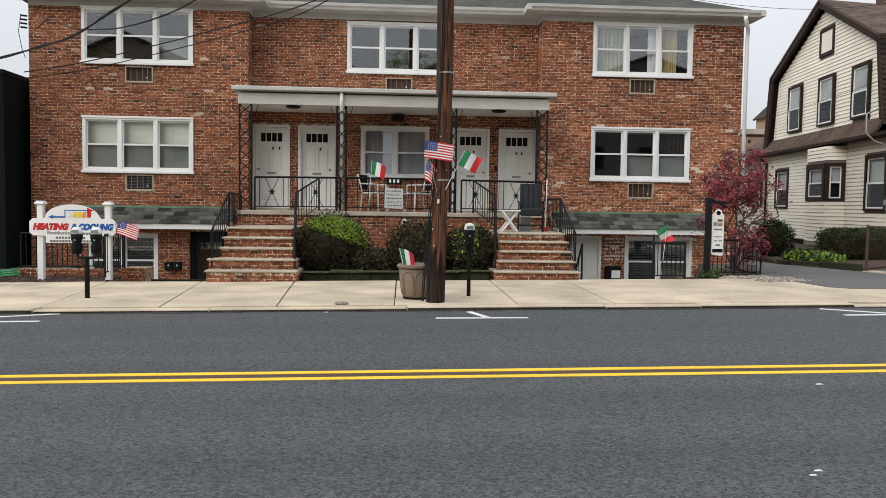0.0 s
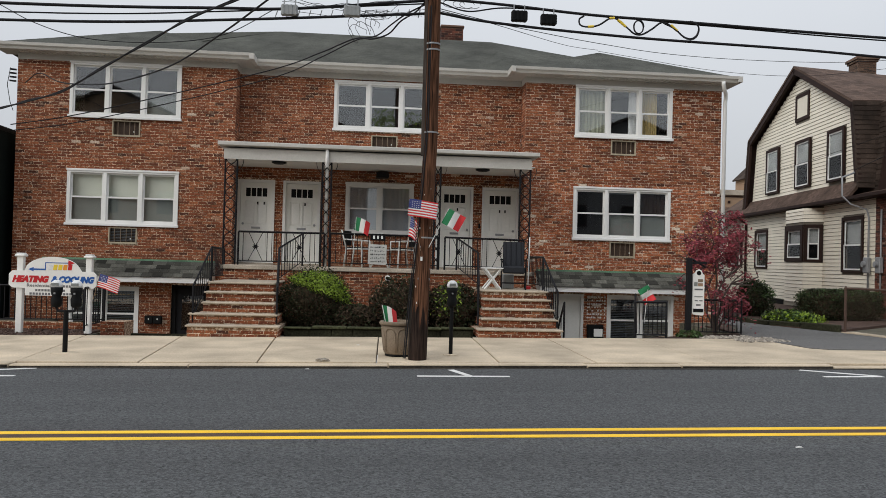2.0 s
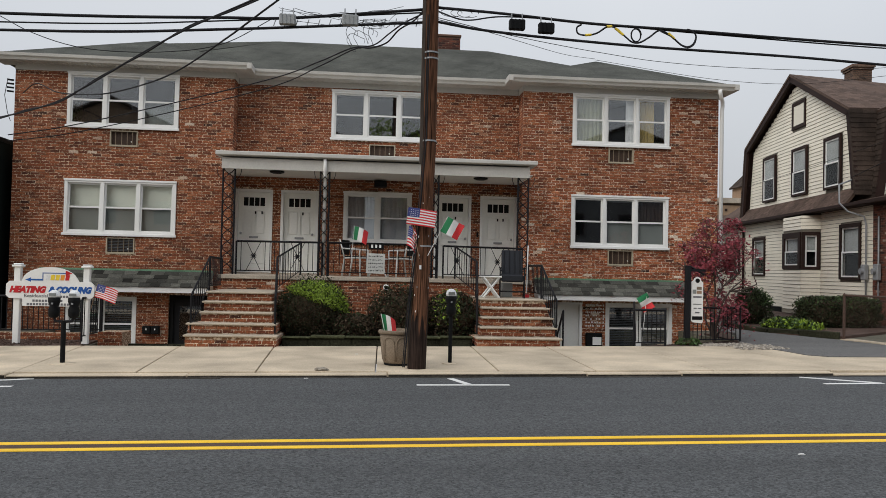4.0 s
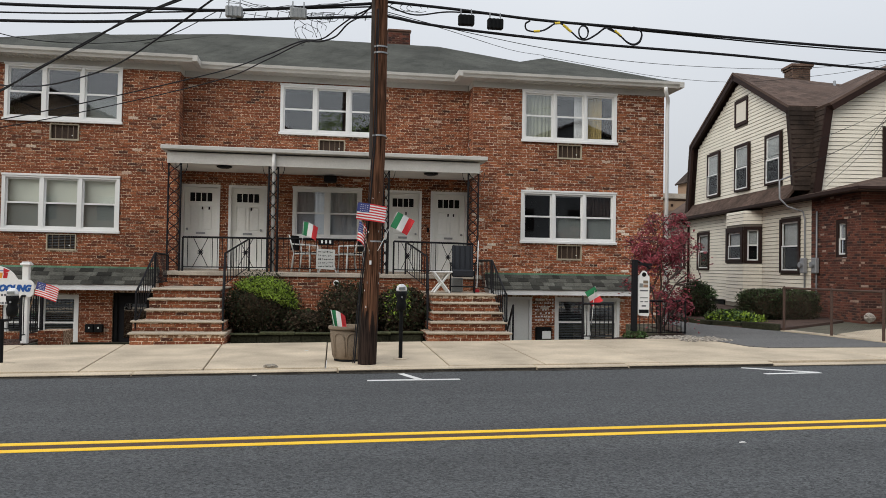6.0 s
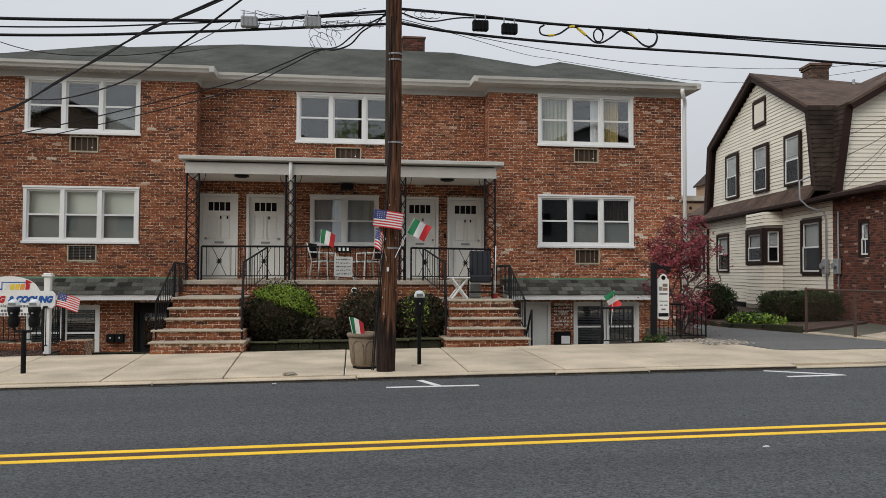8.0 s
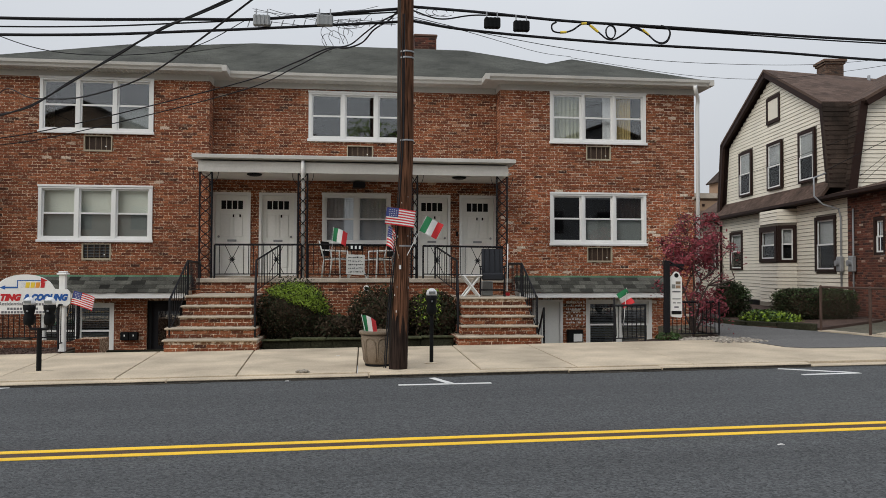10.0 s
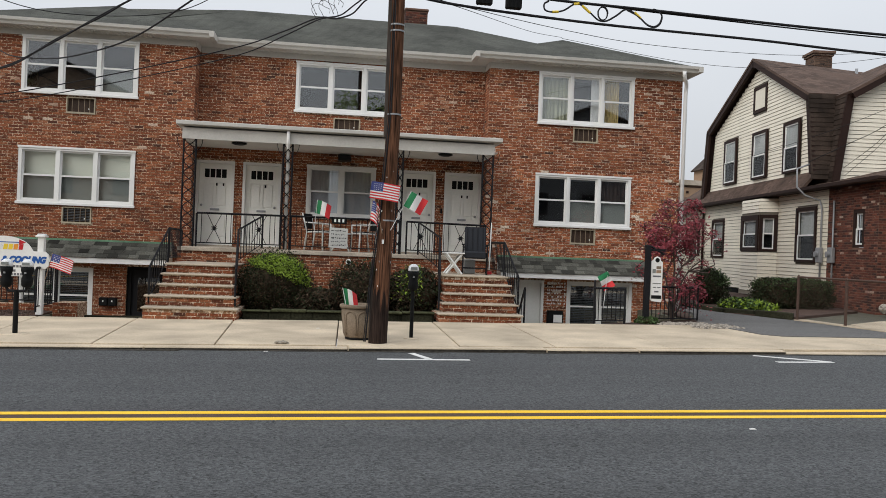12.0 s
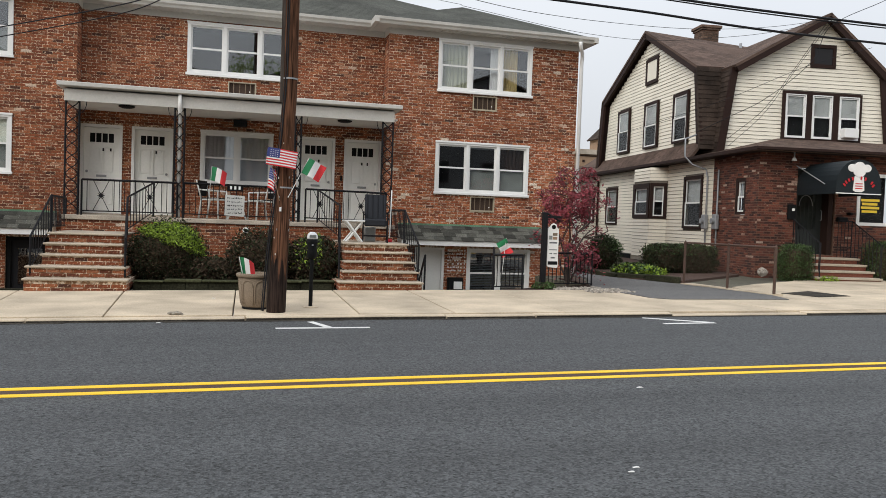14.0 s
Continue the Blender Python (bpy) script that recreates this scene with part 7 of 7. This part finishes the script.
cable(BK, [(0.9, 11.72, 5.45), (1.3, 11.72, 5.34), (1.88, 11.72, 5.42), (4.9, 11.72, 5.32), (9.09, 11.72, 5.22), (30, 11.7, 5.45)], 0.011)
DR = "thin black service drop to a building"
cable(DR, [(0.685, 11.72, 5.45), (0.56, 11.75, 5.31), (0.34, 11.9, 5.20), (0.16, 12.2, 5.08), (-0.09, 12.5, 5.07), (-0.30, 12.8, 5.16), (-1.0, 14.5, 5.34), (-2.14, 16.5, 5.44), (-7.2, 19.2, 4.74), (-8.48, 19.3, 4.52)], 0.013)
cable(DR, [(0.685, 11.7, 5.40), (0.40, 11.8, 5.27), (0.20, 12.0, 5.17), (-0.02, 12.4, 5.10), (-0.30, 12.8, 5.14), (-1.0, 14.5, 5.255), (-2.14, 16.5, 5.27), (-7.2, 19.2, 4.56), (-8.48, 19.3, 4.38)], 0.011)
DROP = [(-8.01, 15.1, 3.86), (-5.88, 13, 3.83), (-5.17, 12.3, 3.82), (-4.38, 11.5, 3.85), (-3.59, 10.7, 4), (-2.83, 10, 4.2), (-2.14, 9.3, 4.32), (-1.56, 8.7, 4.37), (0.76, 6.3, 4.57)]
cable("thick black drop across the street", DROP, 0.013)
cable("thick black drop across the street", [(x, y, z + 0.02 * (-1) ** k) for k, (x, y, z) in enumerate(DROP)], 0.011)
cable("thick black drop from the wall bracket", [(-8.18, 19.3, 5.51), (-7.36, 18, 5.47), (-6.34, 16.5, 4.99), (-5.32, 15, 4.66), (-4.34, 13.5, 4.4), (-2.93, 11.5, 4.26), (-1.79, 9.5, 4.25), (-1.18, 8.5, 4.32), (1.26, 4.5, 4.6)], 0.012)
cable("thin slack wire beside the pole", [(-7.27, 11.8, 6.02), (-5.39, 11.8, 5.1), (-4.92, 11.8, 4.87), (-4.21, 11.8, 4.68), (-3.02, 11.8, 4.68), (-2.22, 11.8, 4.84), (-1.5, 11.8, 5.26)], 0.006)
PEAK = (17.87, 20.95, 8.2)
cable("thin wire towards the roofs", [(0.85, 11.7, 5.33), (1.71, 13.0, 5.6), (4.63, 19.0, 6.94), (6.27, 22.15, 7.74)], 0.006)
cable("thin wire towards the cream house", [(0.85, 11.7, 5.36), (1.79, 12.5, 5.44), (3.35, 14.0, 5.69), (4.39, 15.0, 5.88), (6.09, 16.5, 6.18), (8.63, 18.0, 6.54), (12.19, 19.5, 7.03), (15.36, 20.5, 7.62), PEAK], 0.006)
cable("thin wire towards the cream house", [(6.3, 22.25, 7.74), (9.94, 22.0, 7.26), (12.04, 21.5, 7.12), (13.5, 20.5, 7.12), (15.37, 20.5, 7.46), PEAK], 0.006)


def drop_wire(pts, r):
    """A service wire given in the cream house's own axes."""
    turn = pose(HX, HY, HZ, 0, 0, HT)
    cable("service drop to the cream house", [tuple(turn @ Vector(p)) for p in pts], r)


drop_wire([(5.28, 2.4, 8.81), (3.4, 2.4, 7.8), (2.96, 2.4, 6.84), (1.37, 2.4, 5.5), (0.37, 2.4, 4.97), (-0.5, 2.92, 4.47)], 0.010)
drop_wire([(3.4, 2.5, 8.0), (2.24, 2.4, 6.36), (1.37, 2.4, 5.19), (0.32, 2.5, 4.28)], 0.007)
drop_wire([(3.5, 2.5, 8.0), (2.3, 2.4, 6.36), (1.42, 2.4, 5.1), (0.36, 2.5, 4.06)], 0.006)
drop_wire([(4.89, 2.4, 7.31), (2.97, 2.4, 6.7), (0.43, 2.4, 5.57), (-0.5, 4.29, 5.16), (-0.5, 11.32, 5.11)], 0.007)
wl2 = thing("wire_bracket", "dark insulator bracket at the peak of the gable", "insulator", PEAK)
part("bracket_arm", lambda bm: bar(bm, (-0.1, 0.3, 0.0), (0.12, -0.05, -0.05), 0.02, 6), iron_m, wl2)
for q in (-0.1, 0.0, 0.1):
    part("insulator", lambda bm: lathe(bm, [(0.025, -0.09), (0.04, -0.06), (0.025, -0.03), (0.035, 0.0)], 10, q, 0), box_m, wl2, "", 0, True)
for x, z, mt in ((-1.295, 5.20, box_m), (-0.39, 5.235, box_m), (2.09, 5.295, black_m), (2.535, 5.265, black_m)):
    jb = thing("cable_box", "ribbed splice box hung on the overhead cable", "cable box", (x, 11.66, z), group="cable boxes")
    block("case", mt, jb, -0.12, 0.12, -0.05, 0.05, -0.085, 0.07, "", 0.015)
    for q in (-0.09, -0.03, 0.03, 0.09):
        block("rib", mt, jb, q - 0.012, q + 0.012, -0.06, 0.06, -0.08, 0.065)
    for q in (-0.08, 0.08):
        part("hanger", lambda bm: bar(bm, (q, 0, 0.07), (q, 0.02, 0.17), 0.01, 5), galv_m, jb)
lp = thing("cable_loop", "coiled spare cable tied under the overhead line", "cable loop")
LOOP = [(3.08, 5.35), (3.01, 5.3), (3.03, 5.21), (3.16, 5.19), (3.32, 5.23), (3.49, 5.34), (3.63, 5.31), (3.76, 5.2), (3.87, 5.12), (3.99, 5.12), (4.14, 5.21), (4.3, 5.32), (4.48, 5.24), (4.63, 5.12), (4.75, 5.09), (4.84, 5.15), (4.87, 5.27), (4.8, 5.34), (4.71, 5.36)]


def rounded(pts, y, lift=0.0, steps=5):
    """A smooth run through (x, z) pairs at depth y."""
    q = [Vector((x, y, z + lift)) for x, z in pts]
    q = [2 * q[0] - q[1]] + q + [2 * q[-1] - q[-2]]
    return [0.5 * (2 * b + (c - a) * t + (2 * a - 5 * b + 4 * c - d) * t * t + (3 * b - a - 3 * c + d) * t ** 3) for a, b, c, d in zip(q, q[1:], q[2:], q[3:]) for t in [k / steps for k in range(steps)]]


part("coil", lambda bm: tube(bm, rounded(LOOP, 11.68), 0.014, 6), cable_m, lp, "", 0, True)
part("coil", lambda bm: tube(bm, rounded(LOOP[11:], 11.66, -0.02), 0.008, 6), cable_m, lp, "", 0, True)
part("ring", lambda bm: tube(bm, [(3.93 + 0.075 * math.cos(t), 11.67 + 0.002 * t, 5.23 + 0.10 * math.sin(t)) for t in [i * 0.2618 for i in range(60)]], 0.010, 6), cable_m, lp, "", 0, True)
for (xa, za), (xb, zb) in (((3.14, 5.19), (3.23, 5.2)), ((3.60, 5.32), (3.73, 5.22)), ((4.43, 5.285), (4.53, 5.20)), ((3.47, 5.335), (3.55, 5.345))):
    part("tie", lambda bm: bar(bm, (xa, 11.675, za), (xb, 11.675, zb), 0.02, 8), gold_m, lp, "yellow tie")
rng = random.Random(14)
tg = thing("cable_tangle", "tangle of thin drop wires beside the pole", "cable tangle")
for _ in range(9):
    a = Vector((rng.uniform(-1.6, 0.2), 11.68, rng.uniform(5.15, 5.4)))
    b = Vector((rng.uniform(-0.2, 0.7), 11.68, rng.uniform(5.2, 5.5)))
    part("wire", lambda bm: tube(bm, [a.lerp(b, k / 8) - Vector((0, 0, 0.5 * rng.uniform(0.1, 0.5) * (k / 8) * (1 - k / 8) * 2)) for k in range(9)], 0.004, 4), cable_m, tg)
for q, h, w in ((-0.36, 5.0, 0.07), (-0.22, 4.95, 0.10), (-0.12, 5.03, 0.06), (-0.05, 5.0, 0.05), (-0.3, 4.9, 0.12)):
    part("wire", lambda bm: tube(bm, [(q + w * math.cos(t) + 0.03 * math.sin(2 * t), 11.66, h + (0.12 + 0.03 * math.cos(3 * t)) * math.sin(t)) for t in [i * 0.3 for i in range(17)]], 0.004, 4), cable_m, tg)
for k in range(14):
    q = -1.5 + 0.16 * k
    part("lashing_clip", lambda bm: bar(bm, (q, 11.69, 5.10 + 0.1 * k / 14), (q + 0.03, 11.69, 5.19 + 0.14 * k / 14), 0.007, 4), galv_m, tg)
for q in (1.1, 1.35, 1.25):
    part("wire", lambda bm: tube(bm, [(q + 0.16 * math.cos(t), 11.66, 5.42 + 0.06 * math.sin(t)) for t in [i * 0.3 for i in range(20)]], 0.005, 4), cable_m, tg)
sv = thing("service_head", "grey insulators on the building corner", "insulator", (-8.46, 19.34, 5.55))
for z in (0, 0.09, 0.18, 0.27):
    part("insulator", lambda bm: bar(bm, (-0.08, -0.04, z), (0.05, 0.02, z), 0.022, 8), iron_m, sv)
part("loop", lambda bm: tube(bm, [(-0.06, -0.05, 0.3), (-0.12, -0.05, -0.1), (-0.05, -0.04, -0.5), (0.02, -0.03, -0.7)], 0.008, 5), cable_m, sv)

# ---- neighbours ----
dk = thing("dark_building", "windowless dark clad building next door", "building")
block("wall", dark_wall_m, dk, -17, -8.62, 18.6, 30, -0.3, 4.36)
block("roof_edge", black_m, dk, -17, -8.60, 18.55, 30, 4.36, 4.46)
for k in range(24):
    block("cladding_batten", dark_wall_m, dk, -16.9 + 0.34 * k, -16.86 + 0.34 * k, 18.575, 18.599, -0.3, 4.36)
tb = thing("tan_building", "tan flat-roofed building with a brown dormer far behind", "building")
block("wall", tan_m, tb, 18.0, 30, 46, 52, 0, 6.0)
block("cornice", slab_m, tb, 17.9, 30, 45.85, 52, 6.0, 6.3)
block("band", brown_m, tb, 17.95, 30, 45.95, 45.99, 5.88, 5.93)
for k in range(8):
    block("vent", brown_m, tb, 18.4 + 1.4 * k, 18.55 + 1.4 * k, 45.96, 45.99, 5.5, 5.65)
shingled("lean_to_roof", [(18.0, 44.5, 4.2), (30, 44.5, 4.2), (30, 45.94, 5.25), (18.0, 45.94, 5.25)], 8, 50, brown_shingle_m, tb, 41)
block("dormer_wall", tan_m, tb, 23.55, 26.15, 47, 50, 6.3, 7.5)
part("dormer_gable", lambda bm: prism(bm, [(23.55, 7.5), (26.15, 7.5), (24.85, 8.7)], 47.0, 50), slab_m, tb)
shingled("dormer_roof", [(23.30, 50, 7.3), (23.30, 46.6, 7.3), (24.85, 46.6, 8.8), (24.85, 50, 8.8)], 8, 12, dark_shingle_m, tb, 42)
shingled("dormer_roof", [(26.40, 46.6, 7.3), (26.40, 50, 7.3), (24.85, 50, 8.8), (24.85, 46.6, 8.8)], 8, 12, dark_shingle_m, tb, 43)
for q in (23.9, 24.5):
    block("window_frame", white_m, tb, q, q + 0.5, 46.95, 46.99, 6.55, 7.5)
    block("pane", glass_m, tb, q + 0.05, q + 0.45, 46.93, 46.94, 6.6, 7.45)
wb = thing("white_outbuilding", "white clapboard building with a brown gable edge behind the driveway", "building")
edge = lambda x: 3.6 + (x - 15.16) * 0.683
gw = part("wall", lambda bm: prism(bm, [(12.6, 0), (21.4, 0), (21.4, 3.2), (17.8, edge(17.8)), (12.6, edge(12.6))], 33.0, 33.2), shadow_gap_m, wb)
clap(lambda u, z, d: (u, 33.0 + d, z), lambda z: (max(12.6, 15.16 + (z - 3.6) / 0.683), 19.4), [(15.25, 15.9, 1.7, 3.1)], 0.2, 4.9, gw)
sash(wb, lambda u, z, d: (u, 33.0 + d, z), 15.25, 15.9, 1.7, 3.1, 0.1)
block("wall_vent", brown_m, wb, 16.0, 16.3, 32.94, 32.99, 2.55, 3.0)
part("rake_board", lambda bm: prism(bm, [(12.4, edge(12.4) - 0.1), (17.8, edge(17.8) - 0.1), (17.8, edge(17.8) + 0.16), (12.4, edge(12.4) + 0.16)], 32.7, 32.78), brown_m, wb)
part("roof", lambda bm: [prism(bm, [(12.4, edge(12.4) + 0.02), (17.8, edge(17.8) + 0.02), (17.8, edge(17.8) + 0.18), (12.4, edge(12.4) + 0.18)], 32.781, 34.4), prism(bm, [(17.801, edge(17.8) + 0.02), (21.8, 3.0), (21.8, 3.15), (17.801, edge(17.8) + 0.18)], 32.75, 34.4)], brown_shingle_m, wb)


# ---- across the street, behind the camera ----
def opposite_house(x0, x1, eave, ridge, mat, roof):
    """A gabled house that closes the street behind the camera."""
    h = thing("opposite_house", "gabled house across the street", "house", group="houses across the street")
    mid = (x0 + x1) / 2
    part("wall", lambda bm: prism(bm, [(x0, 0), (x1, 0), (x1, eave), (mid, ridge - 0.1), (x0, eave)], -27.0, -17.5), mat, h)
    for xe in (x0 - 0.4, x1 + 0.4):
        z = eave - 0.3
        part("roof", lambda bm: prism(bm, [(xe, z), (mid, ridge), (mid, ridge + 0.18), (xe, z + 0.18)], -27.3, -17.1), roof, h)
    for row in range(3):
        for k in range(3):
            q, z = x0 + (x1 - x0) * (k + 0.5) / 3, 1.4 + 2.9 * row
            w = block("window", brown_m, h, q - 0.55, q + 0.55, -17.5, -17.44, z, z + 1.6)
            block("pane", black_m, w, q - 0.46, q + 0.46, -17.439, -17.42, z + 0.09, z + 1.51)


for a, b, e, r, wall_mat, roof_mat in ((-36, -24.5, 10.0, 12.2, tan_m, shingle_m), (-23.5, -12.5, 10.6, 12.9, tan_m, dark_shingle_m), (-11.0, -0.5, 10.4, 12.4, red_brick_m, brown_shingle_m), (1, 11.5, 10.6, 12.7, tan_m, shingle_m), (13, 24, 10.3, 12.3, grey_siding_m, dark_shingle_m), (25.5, 36, 10.3, 12.0, red_brick_m, brown_shingle_m)):
    opposite_house(a, b, e, r, wall_mat, roof_mat)
for k, (q, tall) in enumerate(((-11, 8.5), (0.8, 9.0), (12.2, 8.2), (24.5, 9.2), (-23.6, 8.8))):
    far_tree(q, -16.4, tall, 3.4, 30 + k)
